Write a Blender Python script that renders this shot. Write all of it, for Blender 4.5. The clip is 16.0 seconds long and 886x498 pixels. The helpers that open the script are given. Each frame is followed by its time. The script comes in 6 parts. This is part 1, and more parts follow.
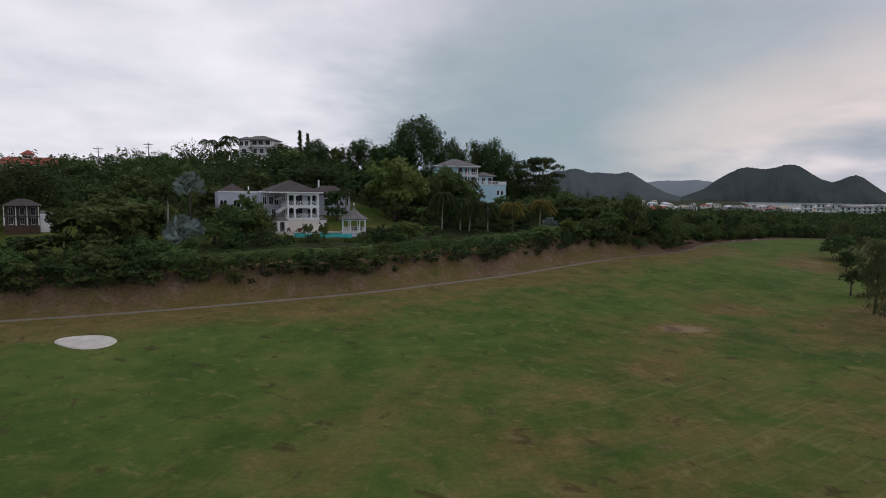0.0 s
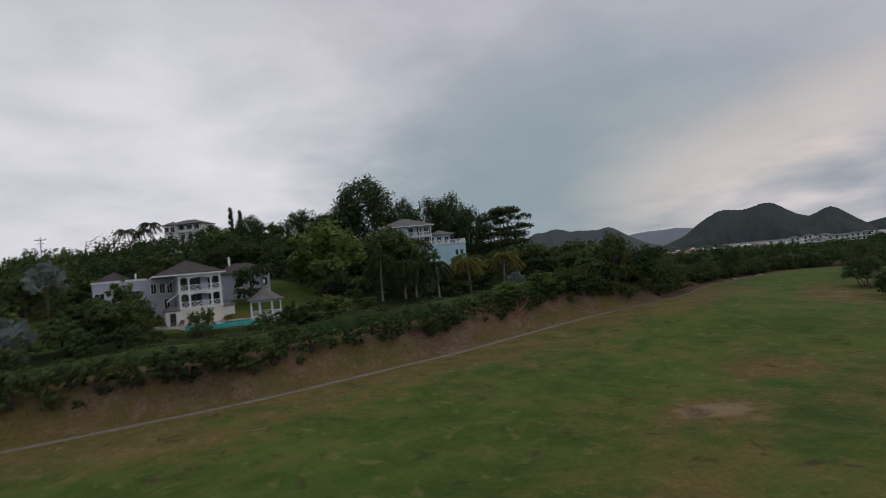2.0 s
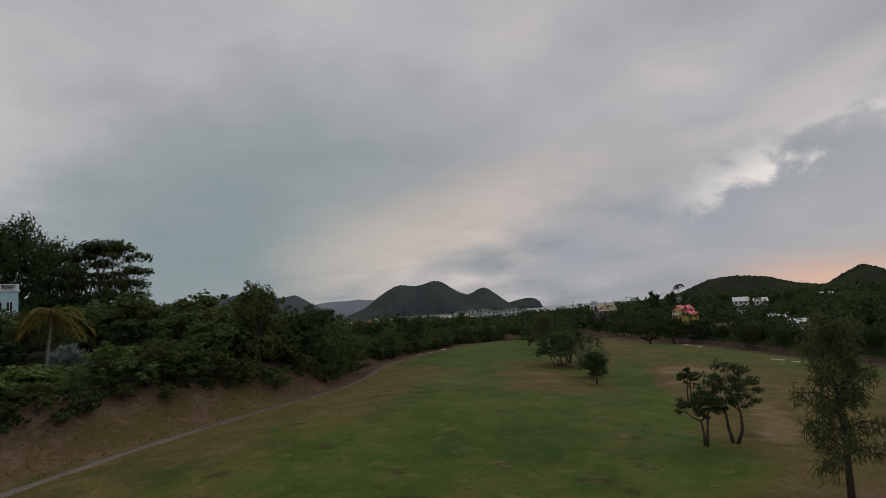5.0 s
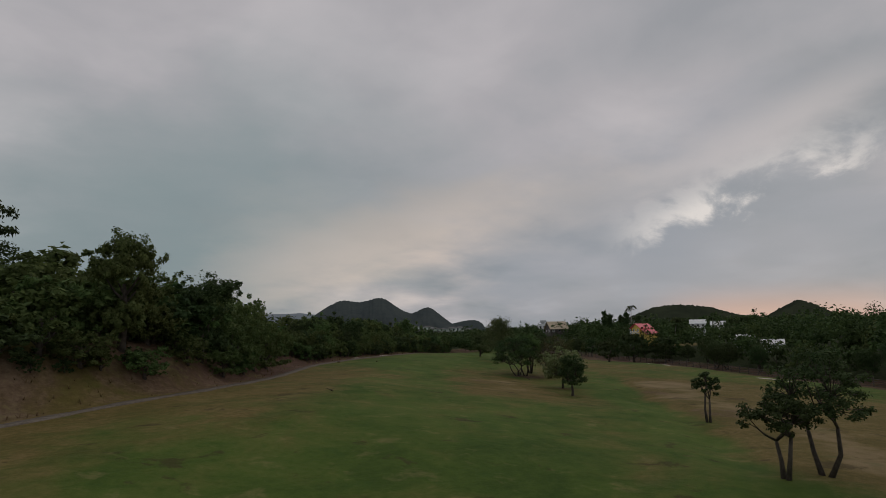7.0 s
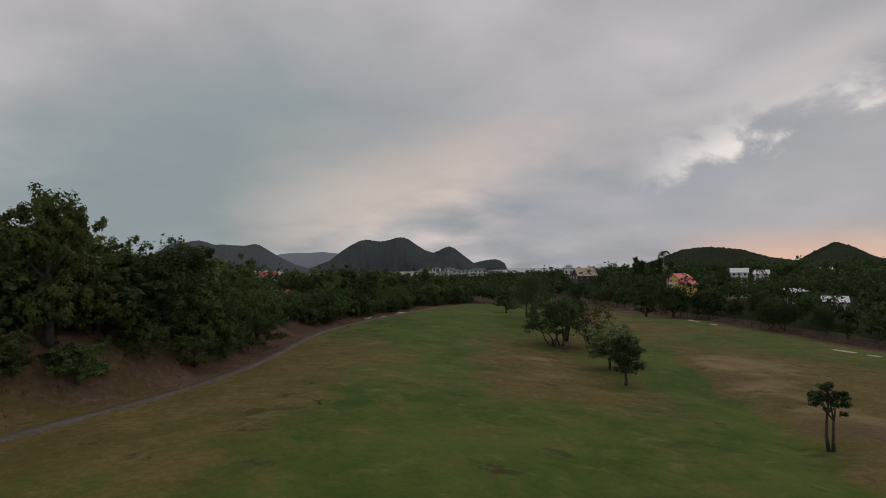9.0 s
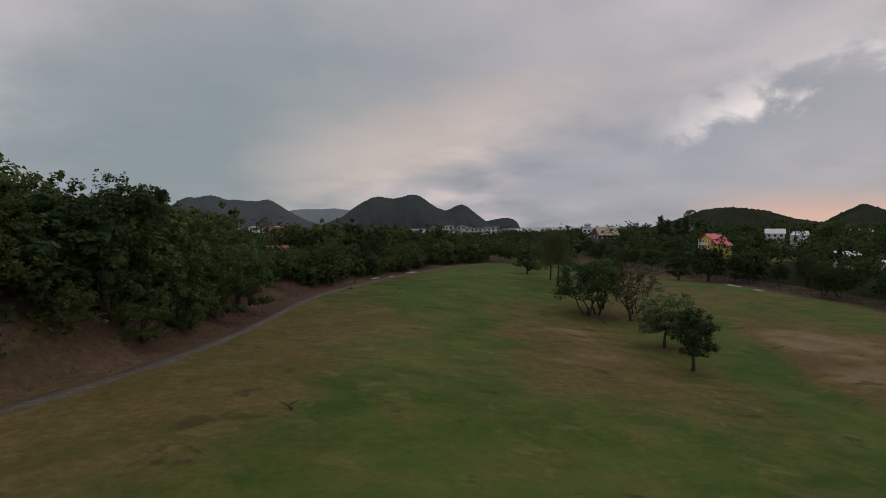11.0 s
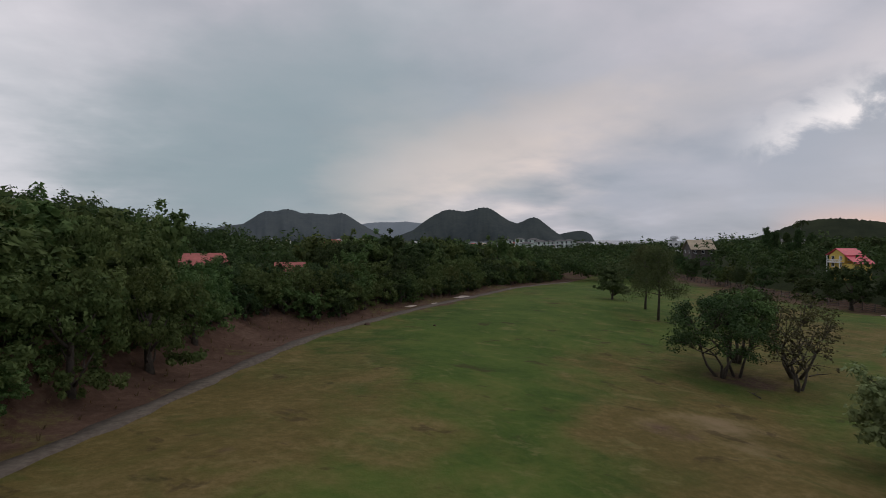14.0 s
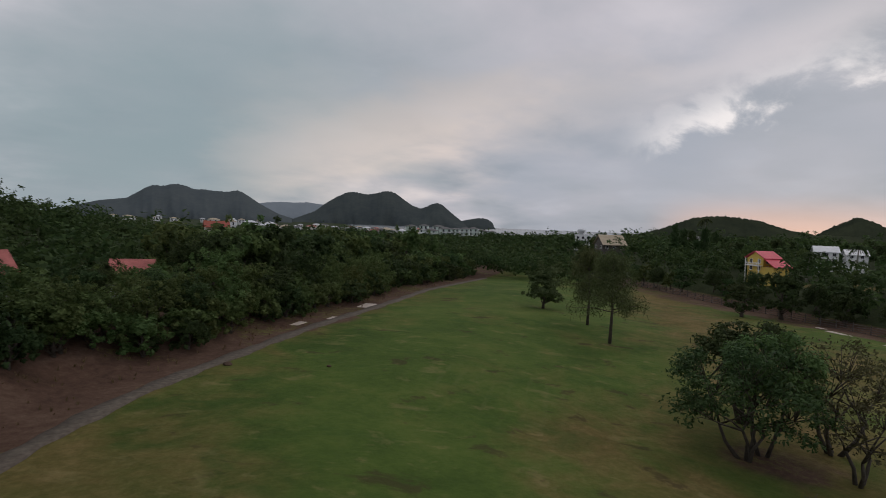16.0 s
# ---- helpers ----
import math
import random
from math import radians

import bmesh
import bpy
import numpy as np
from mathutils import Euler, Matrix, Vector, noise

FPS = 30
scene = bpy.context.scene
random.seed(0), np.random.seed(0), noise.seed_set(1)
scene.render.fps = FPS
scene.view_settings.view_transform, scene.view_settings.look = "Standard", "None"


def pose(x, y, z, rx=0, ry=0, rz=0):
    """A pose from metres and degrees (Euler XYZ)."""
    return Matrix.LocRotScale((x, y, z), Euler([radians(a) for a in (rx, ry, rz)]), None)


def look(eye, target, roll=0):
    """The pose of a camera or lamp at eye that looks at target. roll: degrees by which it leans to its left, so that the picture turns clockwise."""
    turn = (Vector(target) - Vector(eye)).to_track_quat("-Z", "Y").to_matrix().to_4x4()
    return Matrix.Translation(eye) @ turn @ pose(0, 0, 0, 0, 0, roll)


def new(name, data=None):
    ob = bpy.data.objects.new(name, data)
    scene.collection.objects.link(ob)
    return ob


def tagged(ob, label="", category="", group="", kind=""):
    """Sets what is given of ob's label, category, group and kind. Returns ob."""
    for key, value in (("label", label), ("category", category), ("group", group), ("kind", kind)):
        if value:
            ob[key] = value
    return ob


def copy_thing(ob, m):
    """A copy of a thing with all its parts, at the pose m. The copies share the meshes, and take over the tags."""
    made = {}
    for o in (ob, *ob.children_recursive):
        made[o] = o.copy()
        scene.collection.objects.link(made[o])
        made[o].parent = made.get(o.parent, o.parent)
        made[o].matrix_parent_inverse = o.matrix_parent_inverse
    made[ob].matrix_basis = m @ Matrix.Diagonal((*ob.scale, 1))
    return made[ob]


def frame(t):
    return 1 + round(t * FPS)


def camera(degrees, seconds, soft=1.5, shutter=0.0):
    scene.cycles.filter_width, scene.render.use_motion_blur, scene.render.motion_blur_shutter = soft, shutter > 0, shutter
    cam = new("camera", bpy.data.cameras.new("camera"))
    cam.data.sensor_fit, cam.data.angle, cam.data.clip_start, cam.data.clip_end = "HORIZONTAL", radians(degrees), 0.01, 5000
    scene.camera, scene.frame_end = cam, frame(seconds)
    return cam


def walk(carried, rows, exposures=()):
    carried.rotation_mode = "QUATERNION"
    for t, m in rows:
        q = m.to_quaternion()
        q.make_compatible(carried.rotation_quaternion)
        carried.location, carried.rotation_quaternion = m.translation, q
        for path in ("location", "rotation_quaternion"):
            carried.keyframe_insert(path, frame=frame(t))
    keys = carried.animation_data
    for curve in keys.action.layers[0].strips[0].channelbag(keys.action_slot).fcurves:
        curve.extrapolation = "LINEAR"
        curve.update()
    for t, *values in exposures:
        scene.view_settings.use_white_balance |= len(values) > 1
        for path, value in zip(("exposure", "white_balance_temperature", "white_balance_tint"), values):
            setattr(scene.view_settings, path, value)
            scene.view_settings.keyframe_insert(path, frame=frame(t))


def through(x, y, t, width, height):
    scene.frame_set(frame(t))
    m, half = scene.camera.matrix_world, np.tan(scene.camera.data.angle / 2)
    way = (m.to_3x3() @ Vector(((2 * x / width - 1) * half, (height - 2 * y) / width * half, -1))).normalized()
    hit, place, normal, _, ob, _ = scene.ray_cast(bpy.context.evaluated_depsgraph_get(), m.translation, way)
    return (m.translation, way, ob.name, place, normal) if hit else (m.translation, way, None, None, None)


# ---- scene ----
CAM_ROWS = [  # seconds, x, y, z, yaw, pitch, lean
    (0.0, -0.46, 0.38, 16.23, -1.63, -5.40, 0.81),
    (0.5, 0.90, 6.18, 14.90, -1.81, -5.47, 1.04),
    (1.0, 2.59, 12.20, 13.91, -2.25, -6.38, 1.28),
    (1.5, 5.43, 19.31, 13.28, -2.00, -2.85, 0.67),
    (2.0, 9.37, 27.21, 13.04, -3.00, 1.65, -5.41),
    (2.5, 13.92, 35.47, 12.93, -7.57, 3.39, -10.70),
    (3.0, 18.07, 43.71, 12.99, -15.37, 4.60, -13.07),
    (3.5, 20.58, 51.57, 13.22, -24.00, 5.15, -11.75),
    (4.0, 22.99, 58.37, 13.23, -30.83, 4.72, -6.37),
    (6.5, 36.97, 80.71, 7.92, -33.84, 8.00, -0.99),
    (7.0, 38.90, 84.77, 7.55, -37.78, 7.53, -0.80),
    (7.5, 41.20, 88.27, 7.67, -38.05, 6.73, -0.77),
    (8.0, 43.49, 91.40, 8.71, -37.85, 3.05, -0.31),
    (8.5, 45.41, 93.94, 9.96, -37.73, 1.52, -0.32),
    (9.0, 47.10, 95.69, 10.97, -35.63, 1.71, -0.61),
    (11.5, 55.75, 109.25, 10.29, -34.55, -4.60, 0.82),
    (12.0, 58.12, 112.49, 10.10, -35.23, -6.66, 0.82),
    (12.5, 60.46, 115.45, 9.99, -34.04, -4.98, 0.53),
    (13.0, 63.02, 118.21, 9.96, -31.04, -4.49, 0.70),
    (13.5, 65.77, 121.65, 10.02, -30.45, -2.44, 0.46),
    (14.0, 68.54, 124.66, 10.29, -27.62, -1.07, 0.17),
    (14.5, 71.13, 127.56, 10.72, -25.26, -1.60, 0.45),
    (15.0, 73.44, 131.01, 11.05, -25.07, -2.99, 1.08),
    (15.5, 74.78, 135.26, 11.08, -30.82, -1.06, 2.09),
    (16.0, 76.47, 139.86, 11.54, -36.99, -2.40, 2.16),
]


def cam_pose(x, y, z, yaw, pitch, lean):
    """Yaw to the left from +y, pitch up, lean to the left."""
    return pose(x, y, z, 0, 0, yaw) @ pose(0, 0, 0, 90 + pitch) @ pose(0, 0, 0, 0, 0, lean)


cam = camera(73.0, 16.0, soft=0.55, shutter=0.2)
EXPOSURES = [  # seconds, stops, kelvin, tint
    (0.0, 0.38, 6350, 13), (1.0, 0.36, 6350, 13), (2.5, 0.06, 6500, 10), (4.0, 0.0, 6750, 9), (7.0, -0.12, 6800, 9), (8.0, -0.18, 6850, 10),
    (9.0, 0.03, 6850, 12), (11.5, 0.0, 6700, 14), (12.5, 0.33, 6550, 12), (14.0, 0.22, 6500, 12), (16.0, 0.2, 6550, 11)]
walk(cam, [(r[0], cam_pose(*r[1:])) for r in CAM_ROWS], exposures=EXPOSURES)


# ---------------------------------------------------------------- node helpers
class Nodes:
    """Short hand for a node tree."""

    def __init__(self, tree):
        self.tree = tree
        tree.nodes.clear()

    def add(self, kind, **inputs):
        node = self.tree.nodes.new(kind)
        for key, value in inputs.items():
            self.plug(node, key.replace("_", " "), value)
        return node

    def plug(self, node, key, value):
        socket = node.inputs[int(key[1:])] if key[0] == "#" else node.inputs[key]
        if isinstance(value, bpy.types.NodeSocket):
            self.tree.links.new(value, socket)
        else:
            socket.default_value = value

    def math(self, op, a, b=0.0, c=0.0, clamp=False):
        node = self.tree.nodes.new("ShaderNodeMath")
        node.operation, node.use_clamp = op, clamp
        for i, v in enumerate((a, b, c)):
            self.plug(node, "#%d" % i, v)
        return node.outputs[0]

    def vec(self, op, a, b=(0, 0, 0)):
        node = self.tree.nodes.new("ShaderNodeVectorMath")
        node.operation = op
        self.plug(node, "#0", a)
        self.plug(node, "#1", b)
        return node.outputs["Value"] if op in ("DOT_PRODUCT", "LENGTH", "DISTANCE") else node.outputs[0]

    def noise(self, vector, scale, detail=4.0, rough=0.55, distort=0.0):
        node = self.tree.nodes.new("ShaderNodeTexNoise")
        if vector is not None:
            self.plug(node, "Vector", vector)
        for key, v in (("Scale", scale), ("Detail", detail), ("Roughness", rough), ("Distortion", distort)):
            self.plug(node, key, v)
        return node.outputs["Fac"]

    def ramp(self, fac, stops):
        node = self.tree.nodes.new("ShaderNodeValToRGB")
        self.plug(node, "Fac", fac)
        ramp = node.color_ramp
        while len(ramp.elements) < len(stops):
            ramp.elements.new(0.5)
        for el, (at, col) in zip(ramp.elements, stops):
            el.position = at
            el.color = (*col, 1) if len(col) == 3 else col
        return node.outputs["Color"]

    def step(self, value, lo, hi):
        node = self.tree.nodes.new("ShaderNodeMapRange")
        node.interpolation_type = "SMOOTHSTEP"
        self.plug(node, "Value", value)
        self.plug(node, "From Min", lo)
        self.plug(node, "From Max", hi)
        return node.outputs["Result"]

    def mix(self, fac, a, b, kind="MIX"):
        node = self.tree.nodes.new("ShaderNodeMix")
        node.data_type, node.blend_type = "RGBA", kind
        self.plug(node, "#0", fac)
        for i, v in ((6, a), (7, b)):
            self.plug(node, "#%d" % i, (*v, 1) if isinstance(v, tuple) and len(v) == 3 else v)
        return node.outputs[2]


# ---------------------------------------------------------------- world: overcast evening sky
def aim(yaw, up):
    """Unit vector to a compass yaw (left of +y) and a height angle, in degrees."""
    a, e = radians(yaw), radians(up)
    return (-math.sin(a) * math.cos(e), math.cos(a) * math.cos(e), math.sin(e))


def build_world():
    world = bpy.data.worlds.new("evening_sky")
    scene.world = world
    world.use_nodes = True
    n = Nodes(world.node_tree)
    way = n.add("ShaderNodeTexCoord").outputs["Generated"]
    way = n.vec("NORMALIZE", way)
    xyz = n.add("ShaderNodeSeparateXYZ", Vector=way)
    height = xyz.outputs["Z"]
    # cloud deck seen in perspective: coordinates shrink towards the horizon
    flat = n.math("ADD", n.math("MAXIMUM", height, 0.0), 0.22)
    deck = n.add("ShaderNodeCombineXYZ", X=n.math("DIVIDE", xyz.outputs["X"], flat), Y=n.math("DIVIDE", xyz.outputs["Y"], flat), Z=0.35).outputs[0]
    broad = n.noise(deck, 0.75, 3.0, 0.5, 0.4)
    fine = n.noise(deck, 2.4, 5.0, 0.5, 0.25)
    mass = n.math("ADD", n.math("MULTIPLY", broad, 0.62), n.math("MULTIPLY", fine, 0.38))
    base = n.ramp(mass, [(0.38, (0.265, 0.30, 0.345)), (0.47, (0.36, 0.38, 0.425)), (0.54, (0.435, 0.435, 0.48)), (0.63, (0.59, 0.575, 0.62))])

    drift = n.add("ShaderNodeTexNoise", Vector=deck, Scale=1.5, Detail=5.0, Roughness=0.6)
    bent = n.vec("ADD", way, n.vec("MULTIPLY", n.vec("SUBTRACT", drift.outputs["Color"], (0.5, 0.5, 0.5)), (0.34, 0.34, 0.3)))
    bent = n.vec("NORMALIZE", bent)

    def lobe(yaw, up, wide, power=1.0, src=None):
        """A soft patch of lit or thin cloud about one direction."""
        d = n.vec("DOT_PRODUCT", src or bent, aim(yaw, up))
        f = n.step(d, math.cos(radians(wide)), 1.0)
        return n.math("MULTIPLY", f, power)

    wob = n.math("ADD", 0.45, n.math("MULTIPLY", fine, 1.1))
    col = base
    # thin bright cloud, warm-white
    for yaw, up, wide, power in ((27, 11, 26, 0.5), (12, 10, 20, 0.42), (44, 4, 26, 0.3)):
        col = n.mix(n.math("MULTIPLY", lobe(yaw, up, wide, power), wob, clamp=True), col, (0.77, 0.76, 0.785))
    # heavy slate-teal bank
    for yaw, up, wide, power in ((-7, 7, 15, 0.6), (-13, 9, 16, 0.6), (-20, 12, 16, 0.5), (-28, 16, 16, 0.4), (-1, 11, 14, 0.35)):
        col = n.mix(n.math("MULTIPLY", lobe(yaw, up, wide, power), wob, clamp=True), col, (0.25, 0.32, 0.35))
    # lilac-grey high cloud
    for yaw, up, wide, power in ((-48, 30, 30, 0.5), (-5, 32, 26, 0.35)):
        col = n.mix(n.math("MULTIPLY", lobe(yaw, up, wide, power), wob, clamp=True), col, (0.49, 0.475, 0.52))
    def band(a, b, below, above, centre, wide, power, rough=0.1, src=None):
        """A long streak of cloud between two directions, soft below and above by the given angles."""
        across = Vector(aim(*b)).cross(Vector(aim(*a))).normalized()
        if across.z < 0:
            across = -across
        d = n.math("ADD", n.vec("DOT_PRODUCT", way, tuple(across)), n.math("MULTIPLY", n.math("SUBTRACT", src or fine, 0.5), rough))
        f = n.math("MULTIPLY", n.step(d, -math.sin(radians(below)), 0.0), n.step(d, math.sin(radians(above)), 0.0))
        return n.math("MULTIPLY", n.math("MULTIPLY", f, lobe(*centre, wide, 1.0, way)), power)

    # rosy veil over the bay, rising to the west in a slanting band
    col = n.mix(n.math("MULTIPLY", band((-20, 4.0), (-54, 12.5), 6, 7, (-38, 9.0), 25, 0.6, 0.16), wob, clamp=True), col, (0.70, 0.60, 0.54))
    col = n.mix(n.math("MULTIPLY", lobe(-24, 3, 12, 0.18), wob, clamp=True), col, (0.60, 0.54, 0.51))
    # blue-grey cloud in the west
    for yaw, up, wide, power in ((-52, 5, 15, 0.55), (-66, 7, 16, 0.6)):
        col = n.mix(n.math("MULTIPLY", lobe(yaw, up, wide, power), wob, clamp=True), col, (0.30, 0.345, 0.42))
    # breaks in the cloud
    ragged = n.noise(n.vec("MULTIPLY", way, (1.0, 1.0, 1.6)), 7.5, 6.0, 0.58, 0.35)
    torn = n.step(ragged, 0.33, 0.6)
    gleam = band((-53, 7.4), (-71, 13.6), 1.9, 3.0, (-64.5, 11.8), 13, 1.1, 0.2, ragged)
    col = n.mix(n.math("MULTIPLY", gleam, torn, clamp=True), col, (0.77, 0.745, 0.755))
    col = n.mix(n.math("MULTIPLY", band((-53, 11.0), (-71, 17.0), 3.5, 3.5, (-66, 15), 15, 0.5, 0.1), 1.0, clamp=True), col, (0.62, 0.585, 0.61))
    # evening glow low in the west
    glow = n.math("MULTIPLY", lobe(-67, 1.0, 12, 0.75, way), n.step(height, 0.07, 0.0), clamp=True)
    col = n.mix(glow, col, (0.74, 0.47, 0.38))
    sky = n.add("ShaderNodeTexSky")
    sky.sky_type = "NISHITA"
    sky.sun_disc = False
    sky.sun_elevation, sky.sun_rotation = radians(14), radians(70)
    bg1 = n.add("ShaderNodeBackground", Color=col, Strength=0.95)
    bg2 = n.add("ShaderNodeBackground", Color=sky.outputs[0], Strength=0.05)
    # the cloud hides nearly all of the clear sky behind it
    both = n.add("ShaderNodeMixShader", Fac=0.97)
    n.plug(both, "#1", bg2.outputs[0])
    n.plug(both, "#2", bg1.outputs[0])
    out = n.add("ShaderNodeOutputWorld")
    n.plug(out, "Surface", both.outputs[0])


build_world()
sun = new("sun", bpy.data.lights.new("sun", "SUN"))
sun.data.energy, sun.data.angle, sun.data.color = 0.35, radians(25), (1.0, 0.9, 0.82)
sun.matrix_world = look((0, 0, 60), Vector((0, 0, 60)) - Vector(aim(-70, 42)))


# ---------------------------------------------------------------- materials
def material(name, rough=0.8, spec=0.3):
    m = bpy.data.materials.new(name)
    m.use_nodes = True
    n = Nodes(m.node_tree)
    bsdf = n.add("ShaderNodeBsdfPrincipled", Roughness=rough)
    bsdf.inputs["Specular IOR Level"].default_value = spec
    out = n.add("ShaderNodeOutputMaterial")
    n.plug(out, "Surface", bsdf.outputs[0])
    return m, n, bsdf, out


def plain(name, colour, rough=0.7, spread=0.12, scale=1.5, bump=0.0, spec=0.3, metal=0.0, fine=18.0):
    """A surface of one colour with stains and grain at two scales."""
    m, n, bsdf, out = material(name, rough, spec)
    place = n.add("ShaderNodeTexCoord").outputs["Object"]
    big = n.noise(place, scale, 5.0, 0.6)
    small = n.noise(place, scale * fine, 3.0, 0.6)
    dark = tuple(c * (1 - spread) for c in colour)
    light = tuple(min(1.0, c * (1 + spread)) for c in colour)
    col = n.ramp(big, [(0.3, dark), (0.7, light)])
    col = n.mix(n.math("MULTIPLY", small, spread), col, tuple(c * 0.6 for c in colour))
    n.plug(bsdf, "Base Color", col)
    bsdf.inputs["Metallic"].default_value = metal
    if bump:
        b = n.add("ShaderNodeBump", Strength=bump, Distance=0.05, Height=small)
        n.plug(bsdf, "Normal", b.outputs[0])
    return m


def leafy(name, dark, light, tint=0.35, rough=0.72, through=0.32):
    """Foliage: every leaf and every tree its own shade."""
    m, n, bsdf, out = material(name, rough, 0.1)
    geo = n.add("ShaderNodeNewGeometry")
    obj = n.add("ShaderNodeObjectInfo")
    place = geo.outputs["Position"]
    f = n.math("ADD", n.math("MULTIPLY", geo.outputs["Random Per Island"], 0.55), n.math("MULTIPLY", n.noise(place, 0.55, 3.0), 0.45))
    f = n.math("ADD", n.math("MULTIPLY", f, 0.72), n.math("MULTIPLY", n.noise(place, 0.13, 2.0), 0.28))
    col = n.ramp(f, [(0.2, dark), (0.52, tuple((a + b) / 2 for a, b in zip(dark, light))), (0.8, light)])
    hue = n.add("ShaderNodeHueSaturation", Color=col)
    shift = n.math("ADD", n.math("MULTIPLY", n.math("SUBTRACT", obj.outputs["Random"], 0.5), 0.05), n.math("MULTIPLY", n.math("SUBTRACT", n.noise(place, 0.09, 2.0), 0.5), 0.09))
    n.plug(hue, "Hue", n.math("ADD", 0.5, shift))
    n.plug(hue, "Value", n.math("ADD", 1.0 - tint / 2, n.math("MULTIPLY", obj.outputs["Random"], tint)))
    n.plug(bsdf, "Base Color", hue.outputs[0])
    thin = n.add("ShaderNodeBsdfTranslucent", Color=hue.outputs[0])
    mix = n.add("ShaderNodeMixShader", Fac=through)
    n.plug(mix, "#1", bsdf.outputs[0])
    n.plug(mix, "#2", thin.outputs[0])
    n.plug(out, "Surface", mix.outputs[0])
    return m


LEAF = leafy("broad_leaf", (0.056, 0.092, 0.03), (0.17, 0.228, 0.078))
LEAF_LIGHT = leafy("fresh_leaf", (0.09, 0.14, 0.036), (0.235, 0.31, 0.095))
LEAF_DARK = leafy("dark_leaf", (0.03, 0.052, 0.02), (0.095, 0.138, 0.052))
LEAF_WOOD = leafy("woodland_leaf", (0.026, 0.042, 0.014), (0.092, 0.122, 0.042))
LEAF_PALE = leafy("pale_leaf", (0.1, 0.14, 0.05), (0.33, 0.39, 0.18))
LEAF_DRY = leafy("dry_leaf", (0.05, 0.05, 0.025), (0.14, 0.125, 0.06))
NEEDLE = leafy("casuarina_needle", (0.06, 0.08, 0.032), (0.165, 0.19, 0.08))
SILVER = leafy("silver_frond", (0.12, 0.16, 0.145), (0.34, 0.4, 0.37), tint=0.1, through=0.15)
PALM = leafy("palm_frond", (0.03, 0.05, 0.018), (0.11, 0.14, 0.05))
PALM_GOLD = leafy("golden_frond", (0.09, 0.085, 0.02), (0.26, 0.2, 0.06))
BARK = plain("bark", (0.09, 0.075, 0.06), 0.9, 0.4, 3.0, 0.6)
BARK_PALE = plain("pale_bark", (0.33, 0.31, 0.27), 0.85, 0.25, 3.0, 0.4)
WHITE = plain("white_paint", (0.85, 0.85, 0.85), 0.6, 0.06, 0.8)
CREAM = plain("cream_render", (0.78, 0.74, 0.65), 0.8, 0.08, 0.8)
LILAC = plain("lilac_grey_render", (0.54, 0.56, 0.64), 0.8, 0.08, 0.7)
BLUE = plain("pale_blue_render", (0.54, 0.79, 0.87), 0.75, 0.07, 0.6)
YELLOW = plain("yellow_render", (0.72, 0.52, 0.13), 0.8, 0.08, 0.7)
SHINGLE = plain("brown_shingle", (0.085, 0.07, 0.068), 0.9, 0.3, 1.2, 0.5)
SHINGLE_GREY = plain("grey_shingle", (0.17, 0.165, 0.16), 0.9, 0.25, 1.2, 0.5)
TILE_RED = plain("red_tile", (0.36, 0.1, 0.07), 0.8, 0.2, 1.0, 0.4)
TILE_PINK = plain("faded_red_tile", (0.47, 0.15, 0.13), 0.8, 0.25, 1.0, 0.4)
PINK_ROOF = plain("pink_red_metal_roof", (0.7, 0.08, 0.12), 0.5, 0.12, 0.6)
WHITE_ROOF = plain("white_metal_roof", (0.7, 0.71, 0.73), 0.5, 0.1, 0.6)
TAN_ROOF = plain("tan_metal_roof", (0.5, 0.41, 0.29), 0.7, 0.12, 0.6)
GREEN_WALL = plain("pale_green_render", (0.62, 0.7, 0.65), 0.8, 0.1, 0.5)
GREY_WALL = plain("grey_render", (0.42, 0.42, 0.42), 0.8, 0.15, 0.5)
PAVING = plain("pool_paving", (0.52, 0.44, 0.38), 0.8, 0.15, 1.0)
SAND = plain("bunker_sand", (0.62, 0.58, 0.52), 0.95, 0.15, 0.8, 0.3)
WOOD = plain("weathered_wood", (0.12, 0.105, 0.095), 0.85, 0.3, 2.0, 0.4)
SOIL = plain("dark_soil", (0.1, 0.065, 0.045), 0.95, 0.3, 1.0, 0.5)


def glassy(name, colour):
    m, n, bsdf, out = material(name, 0.15, 0.25)
    bsdf.inputs["Base Color"].default_value = (*colour, 1)
    return m


GLASS = glassy("dark_window_glass", (0.02, 0.024, 0.03))
# flat dark colour standing in for the shade inside rooms
DIM = plain("shaded_room", (0.05, 0.048, 0.046), 0.9, 0.2)


def pool_water():
    m, n, bsdf, out = material("pool_water", 0.06, 0.5)
    place = n.add("ShaderNodeTexCoord").outputs["Object"]
    col = n.ramp(n.noise(place, 1.2, 3.0), [(0.3, (0.06, 0.5, 0.5)), (0.7, (0.12, 0.62, 0.6))])
    n.plug(bsdf, "Base Color", col)
    b = n.add("ShaderNodeBump", Strength=0.15, Distance=0.03, Height=n.noise(place, 4.0, 3.0))
    n.plug(bsdf, "Normal", b.outputs[0])
    return m


POOL = pool_water()


def sea_water():
    m, n, bsdf, out = material("sea_water", 0.25, 0.5)
    place = n.add("ShaderNodeTexCoord").outputs["Object"]
    n.plug(bsdf, "Base Color", n.ramp(n.noise(place, 0.004, 4.0), [(0.3, (0.12, 0.14, 0.15)), (0.7, (0.17, 0.19, 0.2))]))
    b = n.add("ShaderNodeBump", Strength=0.4, Distance=0.6, Height=n.noise(place, 0.15, 5.0))
    n.plug(bsdf, "Normal", b.outputs[0])
    return m


SEA = sea_water()


